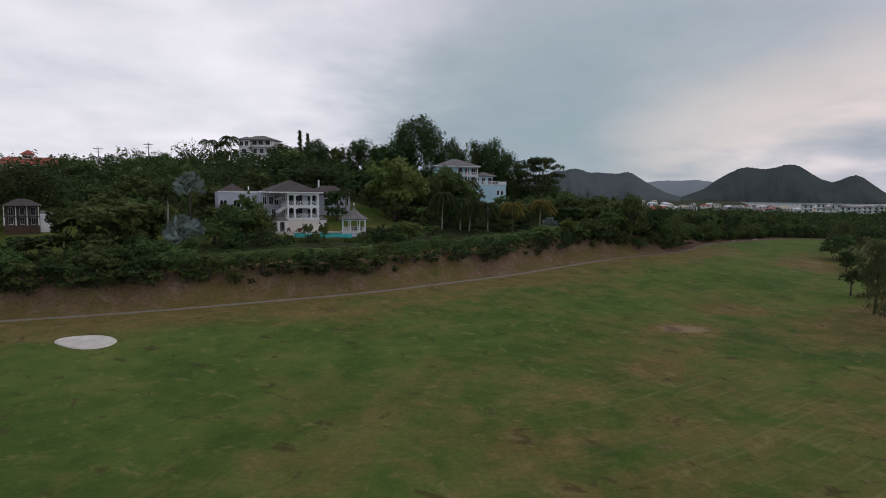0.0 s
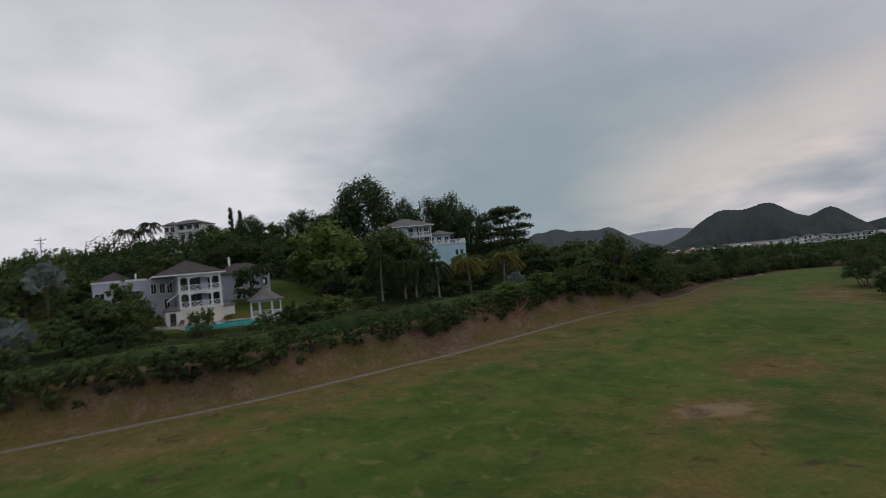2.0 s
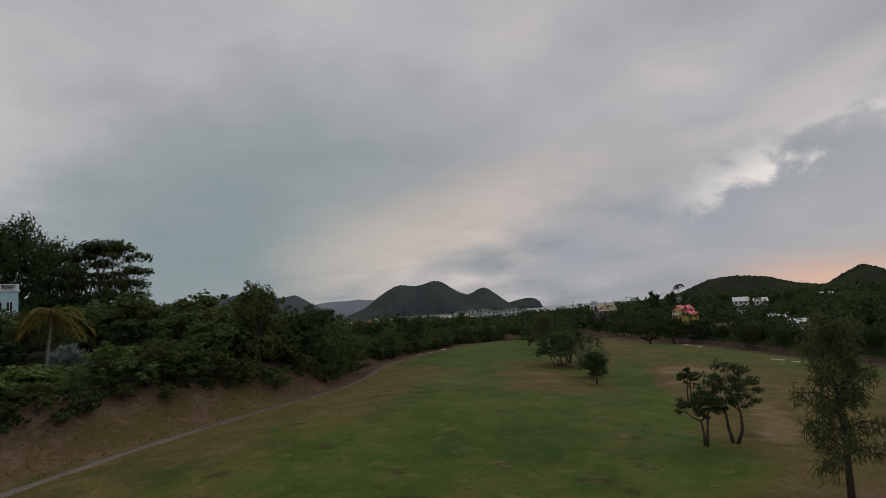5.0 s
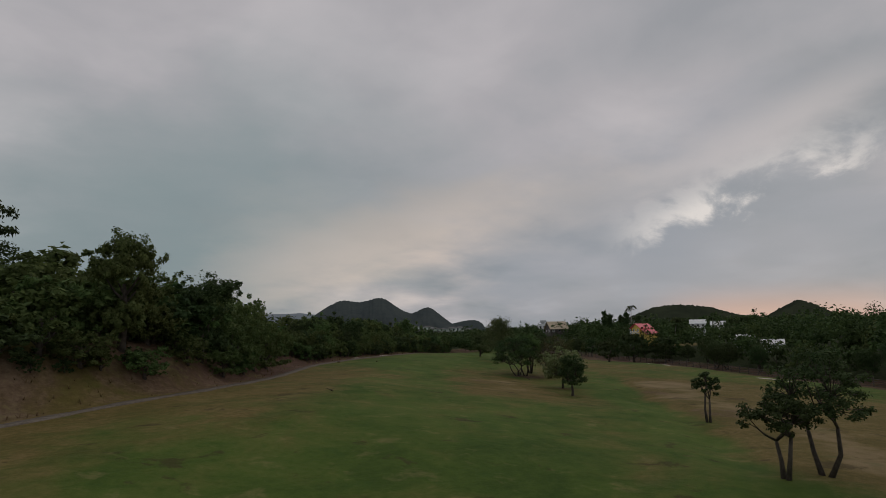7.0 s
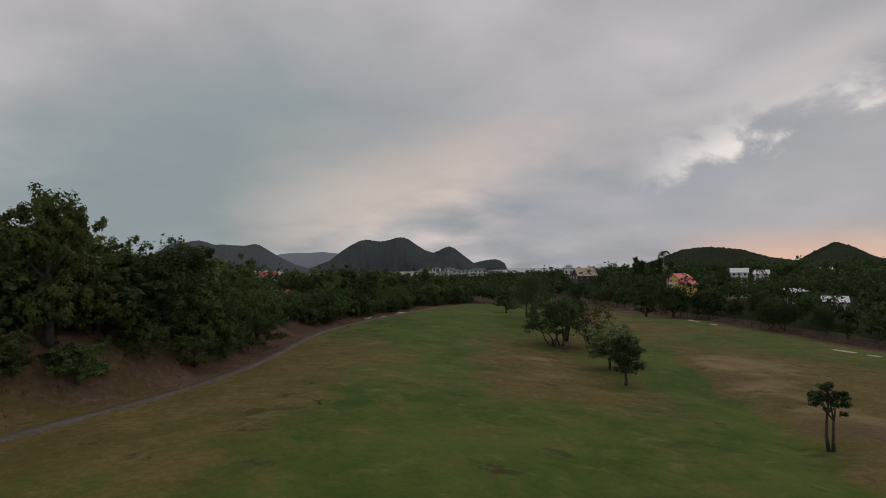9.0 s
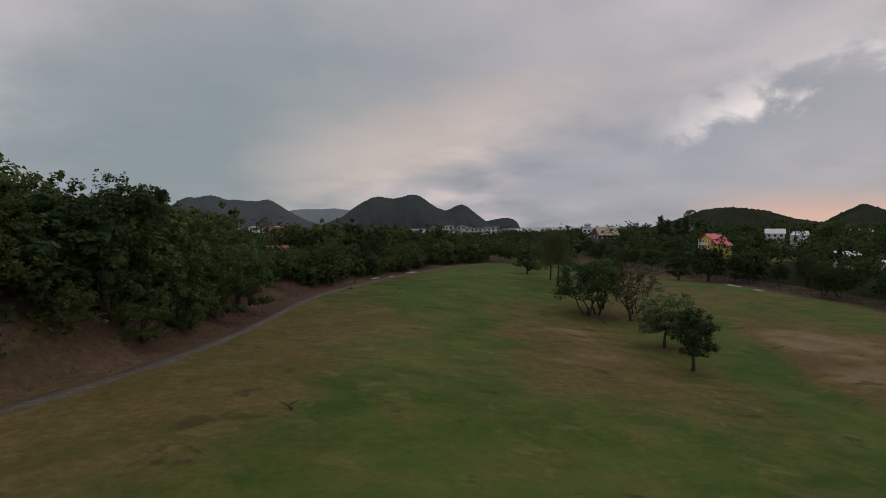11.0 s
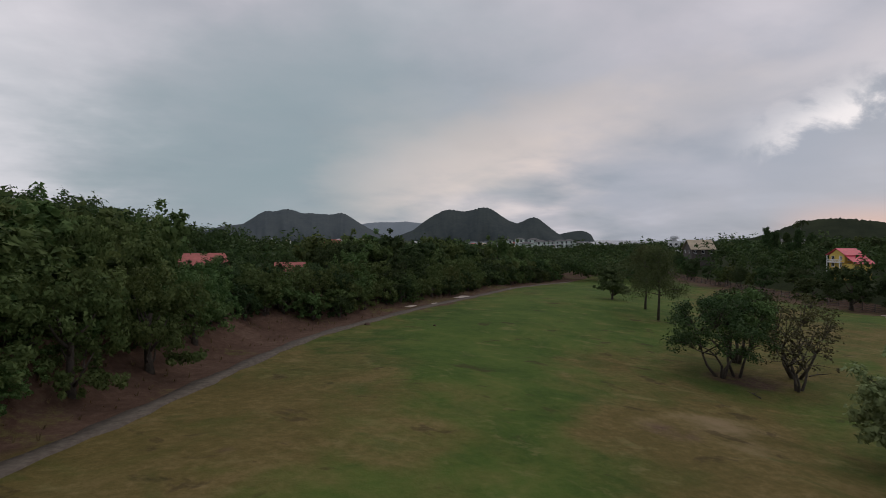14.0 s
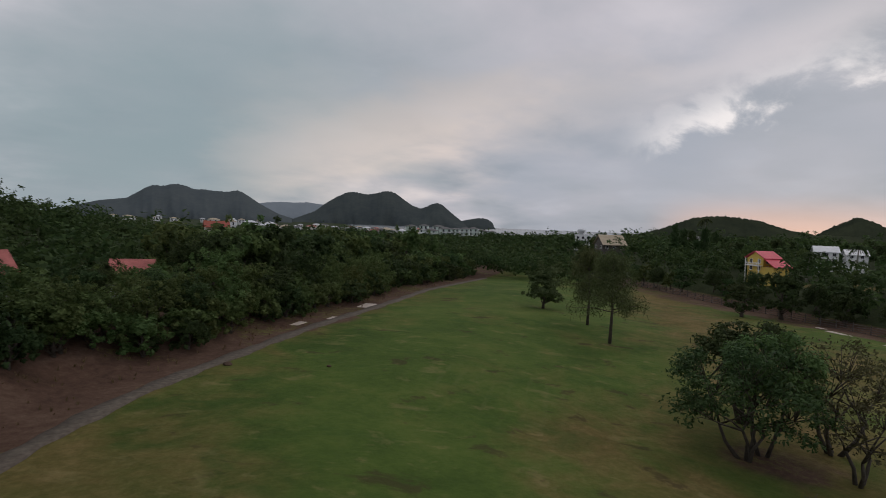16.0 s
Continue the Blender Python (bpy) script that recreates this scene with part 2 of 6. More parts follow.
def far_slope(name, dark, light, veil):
    """Wooded mountain side far off, its colour greyed to paint in the air's haze."""
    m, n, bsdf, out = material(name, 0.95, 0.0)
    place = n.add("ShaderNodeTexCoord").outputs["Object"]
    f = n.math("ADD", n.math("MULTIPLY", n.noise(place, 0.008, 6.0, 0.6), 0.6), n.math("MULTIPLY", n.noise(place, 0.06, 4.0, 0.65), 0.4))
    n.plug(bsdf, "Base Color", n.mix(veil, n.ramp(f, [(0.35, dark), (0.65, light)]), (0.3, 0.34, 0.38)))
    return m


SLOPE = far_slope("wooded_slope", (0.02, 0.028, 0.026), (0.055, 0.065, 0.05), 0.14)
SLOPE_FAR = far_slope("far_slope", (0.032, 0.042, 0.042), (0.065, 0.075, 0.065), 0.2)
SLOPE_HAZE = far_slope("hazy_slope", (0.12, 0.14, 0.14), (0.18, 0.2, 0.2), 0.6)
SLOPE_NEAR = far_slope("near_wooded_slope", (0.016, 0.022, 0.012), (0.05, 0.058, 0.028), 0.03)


def grass_material():
    """Turf: green fairway, straw-coloured rough, red-brown bank, by the masks stored with the ground."""
    m, n, bsdf, out = material("turf", 0.95, 0.1)
    place = n.add("ShaderNodeNewGeometry").outputs["Position"]

    big = n.noise(place, 0.05, 4.0, 0.6, 0.6)
    mid = n.noise(place, 0.28, 5.0, 0.62, 0.4)
    fine = n.noise(place, 2.2, 5.0, 0.7)
    grain = n.noise(place, 11.0, 3.0, 0.7)
    a = n.tree.nodes.new("ShaderNodeAttribute")
    a.attribute_name = "zone"
    rgb = n.add("ShaderNodeSeparateColor", Color=a.outputs["Color"])
    dry, bare, wild = rgb.outputs[0], rgb.outputs[1], rgb.outputs[2]
    mow = a.outputs["Alpha"]
    lie = n.tree.nodes.new("ShaderNodeAttribute")
    lie.attribute_name = "lie"
    run = n.add("ShaderNodeSeparateXYZ", Vector=lie.outputs["Vector"])
    # mower lines along the fairway, worn through in places
    line = n.step(n.math("SINE", n.math("ADD", n.math("MULTIPLY", run.outputs[1], 5.6), n.math("MULTIPLY", mid, 1.2))), 0.35, 1.0)
    long = n.noise(n.vec("MULTIPLY", lie.outputs["Vector"], (0.35, 2.0, 1.0)), 0.5, 4.0, 0.6)
    streak = n.math("MULTIPLY", n.math("MULTIPLY", line, n.step(long, 0.42, 0.62)), mow)
    sweep = n.noise(n.vec("MULTIPLY", lie.outputs["Vector"], (0.25, 1.0, 1.0)), 0.2, 2.0, 0.5, 0.2)
    green = n.ramp(n.math("ADD", n.math("MULTIPLY", big, 0.45), n.math("ADD", n.math("MULTIPLY", mid, 0.33), n.math("MULTIPLY", fine, 0.22))), [(0.36, (0.042, 0.082, 0.014)), (0.5, (0.084, 0.134, 0.024)), (0.64, (0.138, 0.176, 0.04))])
    straw = n.ramp(n.math("ADD", n.math("MULTIPLY", mid, 0.45), n.math("MULTIPLY", fine, 0.55)), [(0.3, (0.1, 0.083, 0.024)), (0.5, (0.168, 0.12, 0.042)), (0.7, (0.272, 0.188, 0.084))])
    earth = n.ramp(n.math("ADD", n.math("MULTIPLY", mid, 0.5), n.math("MULTIPLY", fine, 0.5)), [(0.3, (0.06, 0.042, 0.026)), (0.48, (0.145, 0.097, 0.062)), (0.68, (0.28, 0.2, 0.128))])
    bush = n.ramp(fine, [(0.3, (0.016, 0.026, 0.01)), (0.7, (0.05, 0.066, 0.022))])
    wob = n.math("MULTIPLY", n.math("SUBTRACT", n.math("ADD", n.math("MULTIPLY", big, 0.4), n.math("MULTIPLY", mid, 0.6)), 0.5), 1.75)
    spot = n.noise(place, 0.13, 3.0, 0.65, 1.2)
    dry = n.math("ADD", dry, n.math("MULTIPLY", n.math("SUBTRACT", spot, 0.5), 0.95))
    dry = n.math("ADD", dry, n.math("MULTIPLY", n.math("SUBTRACT", sweep, 0.5), 0.55))
    col = n.mix(n.math("MULTIPLY", n.step(n.math("ADD", dry, n.math("MULTIPLY", wob, 0.8)), 0.0, 0.8), 0.92), green, straw)
    col = n.mix(n.math("MULTIPLY", n.step(n.math("ADD", dry, n.math("MULTIPLY", wob, 1.3)), 0.95, 1.75), 0.75), col, (0.33, 0.24, 0.14))
    col = n.mix(n.math("MULTIPLY", streak, 0.24), col, (0.29, 0.25, 0.13))
    rust = n.step(run.outputs[0], 212.0, 255.0)
    litter = n.ramp(n.math("ADD", n.math("MULTIPLY", mid, 0.5), n.math("MULTIPLY", fine, 0.5)), [(0.3, (0.056, 0.033, 0.024)), (0.5, (0.117, 0.068, 0.049)), (0.7, (0.19, 0.126, 0.09))])
    earth = n.mix(rust, earth, litter)
    col = n.mix(n.step(n.math("ADD", bare, n.math("MULTIPLY", wob, 0.8)), 0.35, 0.7), col, earth)
    scrub = n.step(n.math("ADD", n.math("MULTIPLY", spot, 0.6), n.math("MULTIPLY", fine, 0.4)), 0.52, 0.62)
    col = n.mix(n.math("MULTIPLY", scrub, n.math("MULTIPLY", bare, 0.75)), col, n.mix(0.5, green, straw))
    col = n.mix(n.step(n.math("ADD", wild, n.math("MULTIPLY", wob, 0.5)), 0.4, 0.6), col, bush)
    col = n.mix(n.math("MULTIPLY", grain, 0.5), col, n.mix(0.5, col, (0.02, 0.022, 0.008)))
    # worn scuffs and bleached tufts, drawn out across the mowing
    lay = n.add("ShaderNodeCombineXYZ", X=n.vec("DOT_PRODUCT", place, (0.6, 0.8, 0.0)), Y=n.vec("DOT_PRODUCT", place, (-0.58, 0.435, 0.0)), Z=0.0).outputs[0]
    worn = n.math("ADD", n.math("MULTIPLY", n.noise(lay, 0.42, 5.0, 0.62, 0.5), 0.8), n.math("MULTIPLY", spot, 0.2))
    turfy = n.math("SUBTRACT", 1.0, n.step(n.math("ADD", bare, wild), 0.1, 0.5))
    col = n.mix(n.math("MULTIPLY", n.math("MULTIPLY", n.step(worn, 0.58, 0.645), 0.66), turfy), col, (0.058, 0.043, 0.02))
    bleach = n.noise(n.vec("ADD", lay, (31.0, 17.0, 0.0)), 0.55, 5.0, 0.65, 0.4)
    col = n.mix(n.math("MULTIPLY", n.math("MULTIPLY", n.step(bleach, 0.56, 0.7), 0.42), turfy), col, (0.25, 0.205, 0.09))
    lush = n.noise(n.vec("ADD", lay, (7.0, 53.0, 0.0)), 0.3, 4.0, 0.6, 0.5)
    col = n.mix(n.math("MULTIPLY", n.math("MULTIPLY", n.step(lush, 0.55, 0.7), 0.36), turfy), col, (0.034, 0.085, 0.016))
    n.plug(bsdf, "Base Color", col)
    b = n.add("ShaderNodeBump", Strength=0.7, Distance=0.12, Height=n.math("ADD", n.math("MULTIPLY", fine, 0.7), n.math("MULTIPLY", grain, 0.3)))
    n.plug(bsdf, "Normal", b.outputs[0])
    return m


TURF = grass_material()


def path_material():
    """Old concrete, strewn with soil and litter where the wood stands over it."""
    m, n, bsdf, out = material("path_concrete", 0.9, 0.2)
    place = n.add("ShaderNodeNewGeometry").outputs["Position"]
    lie = n.tree.nodes.new("ShaderNodeAttribute")
    lie.attribute_name = "lie"
    run = n.add("ShaderNodeSeparateXYZ", Vector=lie.outputs["Vector"]).outputs[0]
    fine = n.noise(place, 3.0, 5.0, 0.65)
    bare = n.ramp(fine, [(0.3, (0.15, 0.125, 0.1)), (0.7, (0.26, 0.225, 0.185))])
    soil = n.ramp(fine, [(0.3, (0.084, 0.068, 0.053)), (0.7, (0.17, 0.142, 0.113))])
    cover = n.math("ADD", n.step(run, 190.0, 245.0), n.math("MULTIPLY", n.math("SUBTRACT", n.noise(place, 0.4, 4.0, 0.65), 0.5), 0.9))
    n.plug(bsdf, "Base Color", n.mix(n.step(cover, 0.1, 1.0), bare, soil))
    b = n.add("ShaderNodeBump", Strength=0.3, Distance=0.03, Height=fine)
    n.plug(bsdf, "Normal", b.outputs[0])
    return m


CONCRETE = path_material()


# ---------------------------------------------------------------- mesh helpers
def mesh_of(name, verts, faces, mat=None, smooth=False):
    """A mesh from arrays; faces all of one length."""
    verts, faces = np.asarray(verts, np.float32), np.asarray(faces, np.int32)
    me = bpy.data.meshes.new(name)
    me.vertices.add(len(verts))
    me.vertices.foreach_set("co", verts.ravel())
    k = faces.shape[1]
    me.loops.add(faces.size)
    me.loops.foreach_set("vertex_index", faces.ravel())
    me.polygons.add(len(faces))
    me.polygons.foreach_set("loop_start", np.arange(0, faces.size, k, dtype=np.int32))
    me.polygons.foreach_set("loop_total", np.full(len(faces), k, np.int32))
    if smooth:
        me.polygons.foreach_set("use_smooth", np.ones(len(faces), bool))
    me.update(calc_edges=True)
    if mat:
        me.materials.append(mat)
    return me


def part(name, bm, mat, parent=None, label=""):
    """Link a bmesh, or a mesh, as one object under a thing or a part."""
    if isinstance(bm, bmesh.types.BMesh):
        me = bpy.data.meshes.new(name)
        bm.to_mesh(me)
        bm.free()
        me.materials.append(mat)
    else:
        me = bm
        if mat and not me.materials:
            me.materials.append(mat)
    ob = new(name, me)
    if parent:
        ob.parent = parent
    return tagged(ob, label)


def thing(name, label, category, group="", kind="", at=None):
    ob = new(name)
    ob.empty_display_size = 0.5
    if at is not None:
        ob.matrix_basis = at
    return tagged(ob, label, category, group, kind)


def box(bm, x0, x1, y0, y1, z0, z1, bevel=0.0):
    m = Matrix.LocRotScale(((x0 + x1) / 2, (y0 + y1) / 2, (z0 + z1) / 2), None, (x1 - x0, y1 - y0, z1 - z0))
    made = bmesh.ops.create_cube(bm, size=1, matrix=m)["verts"]
    if bevel:
        bmesh.ops.bevel(bm, geom=list({e for v in made for e in v.link_edges}), offset=bevel, segments=1, affect="EDGES")
    return bm


def boxes(*rows, bevel=0.0):
    bm = bmesh.new()
    for r in rows:
        box(bm, *r, bevel=bevel)
    return bm


def tube(bm, pts, radii, sides=7):
    """A tapered tube through points."""
    rings = []
    for i, (p, r) in enumerate(zip(pts, radii)):
        p = Vector(p)
        d = (Vector(pts[min(i + 1, len(pts) - 1)]) - Vector(pts[max(i - 1, 0)])).normalized()
        side = d.cross(Vector((0.31, 0.95, 0.05))).normalized()
        up = d.cross(side)
        rings.append([bm.verts.new(p + (side * math.cos(a) + up * math.sin(a)) * r) for a in (2 * math.pi * k / sides for k in range(sides))])
    for a, b in zip(rings, rings[1:]):
        for k in range(sides):
            f = bm.faces.new((a[k], a[(k + 1) % sides], b[(k + 1) % sides], b[k]))
            f.smooth = True
    bm.faces.new(rings[0][::-1])
    bm.faces.new(rings[-1])
    return bm


def hip_roof(bm, x0, x1, y0, y1, z, rise, over=0.6, ridge=None, thick=0.18):
    """A hipped roof with eaves of real thickness. ridge: half length of the ridge along the longer side."""
    x0, x1, y0, y1 = x0 - over, x1 + over, y0 - over, y1 + over
    w, d = x1 - x0, y1 - y0
    cx, cy = (x0 + x1) / 2, (y0 + y1) / 2
    r = max(0.0, abs(w - d) / 2) if ridge is None else ridge
    a, b = ((cx - r, cy), (cx + r, cy)) if w >= d else ((cx, cy - r), (cx, cy + r))
    low = [bm.verts.new((x, y, z)) for x, y in ((x0, y0), (x1, y0), (x1, y1), (x0, y1))]
    mid = [bm.verts.new((x, y, z + thick)) for x, y in ((x0, y0), (x1, y0), (x1, y1), (x0, y1))]
    ta = bm.verts.new((*a, z + thick + rise))
    tb = bm.verts.new((*b, z + thick + rise)) if r > 0.01 else ta
    bm.faces.new(low[::-1])
    for i in range(4):
        bm.faces.new((low[i], low[(i + 1) % 4], mid[(i + 1) % 4], mid[i]))
    if ta is tb:
        for i in range(4):
            bm.faces.new((mid[i], mid[(i + 1) % 4], ta))
    elif w >= d:
        bm.faces.new((mid[0], mid[1], tb, ta))
        bm.faces.new((mid[1], mid[2], tb))
        bm.faces.new((mid[2], mid[3], ta, tb))
        bm.faces.new((mid[3], mid[0], ta))
    else:
        bm.faces.new((mid[0], mid[1], ta))
        bm.faces.new((mid[1], mid[2], tb, ta))
        bm.faces.new((mid[2], mid[3], tb))
        bm.faces.new((mid[3], mid[0], ta, tb))
    return bm


# ---------------------------------------------------------------- the lie of the land
PATH = np.array([(-160, 62, -2.6), (-90, 74, -2.4), (-66, 78, -2.0), (-40, 83.8, -1.0), (-22, 90, -0.3), (-9, 95.5, 0.1), (15, 111.5, 0.8), (27, 121.5, 1.3), (36, 128, 1.8),
                 (48.5, 135.2, 2.4), (58, 141.5, 2.5), (67, 152.8, 2.2), (74.5, 164.2, 2.0), (82, 174, 2.0), (99, 189, 1.9), (114, 201, 1.6), (131, 216, 1.1), (146, 228, 0.3), (175, 252, -1.5), (260, 325, -4)], float)


EDGE = np.array([(60, -60, 0), (105, 20, 0), (133, 80, 0), (153, 125, 0), (178, 168, 0), (195, 205, 0), (216, 244, 0), (262, 320, 0), (330, 420, 0)], float)


def along(x, y, line=PATH):
    """For places: metres along the cart path (or another line) from its start, metres to its left, and its height there."""
    x, y = np.asarray(x, float), np.asarray(y, float)
    best = np.full(x.shape, 1e18)
    s, u, z = np.zeros(x.shape), np.zeros(x.shape), np.zeros(x.shape)
    run = 0.0
    for (ax, ay, az), (bx, by, bz) in zip(line, line[1:]):
        dx, dy = bx - ax, by - ay
        long = math.hypot(dx, dy)
        t = np.clip(((x - ax) * dx + (y - ay) * dy) / long**2, 0, 1)
        off = np.hypot(x - ax - t * dx, y - ay - t * dy)
        side = (dx * (y - ay) - dy * (x - ax)) / long
        near = off < best
        best = np.where(near, off, best)
        s = np.where(near, run + t * long, s)
        u = np.where(near, np.sign(side) * off, u)
        z = np.where(near, az + t * (bz - az), z)
        run += long
    return s, u, z


def ease(v, lo, hi):
    t = np.clip((np.asarray(v, float) - lo) / (hi - lo), 0, 1)
    return t * t * (3 - 2 * t)


def wave(x, y, size, seed=0.0):
    """Gentle unevenness between about -1 and 1."""
    x, y = np.asarray(x, float) / size, np.asarray(y, float) / size
    return (np.sin(x * 1.7 + seed + 1.3 * np.sin(y * 0.9 + seed)) + np.sin(y * 2.1 - seed + 1.1 * np.sin(x * 1.3 + 2 * seed)) + 0.6 * np.sin((x + y) * 3.1 + seed)) / 2.6


def swale(x, y):
    """Distance to the right of the ditch between the fairways, and how far it is cut in there."""
    run = (x - 92.8) * 0.72 + (y - 119.9) * 0.694
    off = (x - 92.8) * 0.694 - (y - 119.9) * 0.72 + 0.6 * np.sin(run * 0.16)
    return off, ease(run, -34, -20) * (1 - ease(run, 30, 40))


PADS = [(-27, 128, 7.0, 7.0), (-18, 130, 6.5, 7.0), (-33, 130, 6, 7.0), (-24, 121.5, 6, 5.9), (-15, 123.5, 5, 5.9)]


def ground_z(x, y):
    """Height of the ground."""
    x, y = np.asarray(x, float), np.asarray(y, float)
    s, u, zp = along(x, y)
    # hill to the left of the path
    bank = np.interp(s, [0, 80, 130, 190, 235, 262, 300, 340], [3.5, 4.0, 4.3, 4.2, 4.4, 2.6, 1.4, 0.8])
    hill = np.interp(s, [0, 120, 200, 250, 300, 400], [0.9, 1.0, 1.0, 0.72, 0.6, 0.4])
    left = bank * ease(u, 2.0, 8.5) + hill * np.interp(u, [0, 9, 30, 42, 60, 100, 145, 190, 300, 700, 2000], [0, 0, 2.6, 3.6, 8, 14.5, 21, 21.5, 15, 4, 0])
    wood = np.interp(u, [0, 9, 25, 50, 80, 110, 160, 250, 700], [0, 0, -0.8, -0.4, 5.2, 11.8, 13.2, 8, 0]) * np.interp(s, [340, 400], [1, 0.1])
    mix = ease(s, 255, 295)
    left = left * (1 - mix) + (bank * ease(u, 2.0, 8.5) + wood) * mix
    # fairway falling to the right, second fairway, then the far rise
    fall = np.interp(s, [0, 110, 190, 240, 330], [0.25, 0.45, 0.8, 1.0, 0.75])
    right = -fall * np.interp(-u, [0, 12, 22, 35, 55, 80, 120], [0, 0.1, 1.2, 2.7, 3.3, 3.9, 4.2])
    beyond = -along(x, y, EDGE)[1]
    rise = np.interp(beyond, [0, 5, 14, 50, 110, 200, 330, 520], [0, 0.5, 3.2, 5.2, 7.2, 8.5, 8, 0])
    z = zp + np.where(u > 0, left, right)
    flat = ease(beyond, -14, 2)
    z = z * (1 - flat) + (-2.6 + rise) * flat
    z = z + np.where(u < -3, 0.22 * wave(x, y, 17.0, 1.0) + 0.1 * wave(x, y, 6.0, 2.0), 0) * ease(-u, 3, 10)
    z = z + np.where(u > 2, 0.35 * wave(x, y, 5.0, 3.0) + 0.15 * wave(x, y, 2.3, 5.0), 0) * ease(u, 2, 5)
    # shallow ditch between the two fairways
    off, way = swale(x, y)
    z = z - 0.4 * np.exp(-((off / 1.6) ** 2)) * way
    for cx, cy, rad, level in PADS:
        f = 1 - ease(np.hypot(x - cx, y - cy), rad * 0.8, rad * 1.25)
        z = z * (1 - f) + level * f
    # the coast plain and the bay
    far = np.hypot(x - 60, y - 120)
    z = z * (1 - ease(far, 330, 680)) + ease(far, 330, 680) * -6.0
    yaw = np.degrees(np.arctan2(-(x - 60), y - 120))
    bay = ease(-yaw, 28.0, 31.0) * ease(far, 1130, 1230)
    return z - 12 * bay


def gz(x, y):
    return float(ground_z(np.array([x]), np.array([y]))[0])


def build_ground():
    near_x, near_y = np.arange(-110, 250, 1.8), np.arange(10, 280, 1.8)

    def spread(line, lo, hi):
        out = list(line)
        step = 1.6
        while out[-1] < hi:
            step *= 1.16
            out.append(out[-1] + step)
        step = 1.6
        while out[0] > lo:
            step *= 1.16
            out.insert(0, out[0] - step)
        return np.array(out)

    xs, ys = spread(near_x, -4500, 4500), spread(near_y, -4500, 4500)
    gx, gy = np.meshgrid(xs, ys)
    z = ground_z(gx, gy)
    verts = np.stack([gx, gy, z], -1).reshape(-1, 3)
    nx, ny = len(xs), len(ys)
    i = (np.arange(ny - 1)[:, None] * nx + np.arange(nx - 1)[None, :]).ravel()
    faces = np.stack([i, i + 1, i + nx + 1, i + nx], 1)
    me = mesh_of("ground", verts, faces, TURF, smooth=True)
    x, y = verts[:, 0].astype(float), verts[:, 1].astype(float)
    s, u, zp = along(x, y)
    w1, w2 = wave(x, y, 9.0, 4.0), wave(x, y, 21.0, 7.0)
    # straw: beside the path, along the rough under the trees, patches
    us = [-200, -110, -75, -62, -55, -48, -43, -38, -33, -29, -24, -19, -14, -10, -6, -1, 1]
    dry_by_s = ((120, [0.4, 0.4, 0.45, 0.4, 0.32, 0.25, 0.2, 0.12, 0.02, 0.0, 0.0, 0.08, 0.35, 0.6, 0.6, 0.75, 0.9]),
                (185, [0.4, 0.3, 0.5, 0.5, 0.45, 0.4, 0.4, 0.35, 0.15, 0.05, 0.0, 0.1, 0.3, 0.5, 0.62, 0.8, 0.9]),
                (225, [0.4, 0.25, 0.5, 0.8, 0.95, 0.75, 0.1, 0.2, 0.2, 0.1, 0.12, 0.2, 0.35, 0.5, 0.65, 0.85, 0.9]),
                (262, [0.4, 0.25, 0.25, 0.65, 1.0, 0.8, 0.12, 0.2, 0.6, 0.85, 0.6, 0.08, 0.08, 0.36, 0.55, 0.65, 0.8]),
                (292, [0.4, 0.25, 0.2, 0.3, 0.4, 0.45, 0.3, 0.6, 0.6, 0.35, 0.15, 0.02, 0.02, 0.04, 0.1, 0.32, 0.6]),
                (330, [0.4, 0.25, 0.2, 0.2, 0.2, 0.3, 0.6, 0.7, 0.4, 0.2, 0.05, 0.0, 0.0, 0.02, 0.06, 0.3, 0.6]))
    table = np.stack([np.interp(u, us, row) for _, row in dry_by_s])
    knots = [k for k, _ in dry_by_s]
    at = np.interp(s, knots, range(len(knots)))
    lo = np.minimum(at.astype(int), len(knots) - 2)
    pick = np.arange(len(s))
    dry = table[lo, pick] * (1 - (at - lo)) + table[lo + 1, pick] * (at - lo)
    dry = dry + 0.14 * w1 + 0.14 * w2
    mow = 0.06 + 0 * u
    for cx, cy, rad, amount in ((24, 46, 20, 1.0), (102, 167, 9, 0.35), (118, 180, 12, 0.15)):
        mow = np.maximum(mow, amount * (1 - ease(np.hypot(x - cx, y - cy), rad * 0.4, rad)))
    # red-brown earth: bank, path margin, far rough
    beyond = -along(x, y, EDGE)[1]
    bare = np.interp(u, [-90, -84, -80, -76, -2, 0.5, 1.5, 8, 11, 14], [0, 0, 0, 0, 0.0, 0.25, 0.5, 0.72, 0.3, 0])
    wooded = np.interp(u, [-1.2, -0.4, 0.8, 7, 11, 14], [0, 0.4, 0.85, 0.85, 0.4, 0])
    bare = bare + (np.maximum(bare, wooded) - bare) * ease(s, 225, 260)
    bare = np.maximum(bare * (beyond < 0), np.interp(beyond, [-9, -5, 3, 9], [0, 0.6, 0.8, 0.3])) + 0.12 * w1
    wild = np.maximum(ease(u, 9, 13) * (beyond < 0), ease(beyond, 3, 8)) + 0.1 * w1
    for cx, cy, rad, what in LAWNS:
        d = np.hypot(x - cx, y - cy)
        f = 1 - ease(d, rad * 0.75, rad)
        wild, bare = wild * (1 - f), bare * (1 - f)
        dry = dry * (1 - f) + what * f
    for cx, cy, rad, amount in ((34, 77.5, 6.0, 1.5), (46, 90, 8, 0.7), (86, 137, 9, 0.5), (94, 146, 9, 0.55), (103, 125, 6, 0.45), (83, 132, 8, 0.3), (100, 160, 6, 0.4)):
        dry = dry + amount * (1 - ease(np.hypot(x - cx, 1.6 * (y - cy)), rad * 0.3, rad))
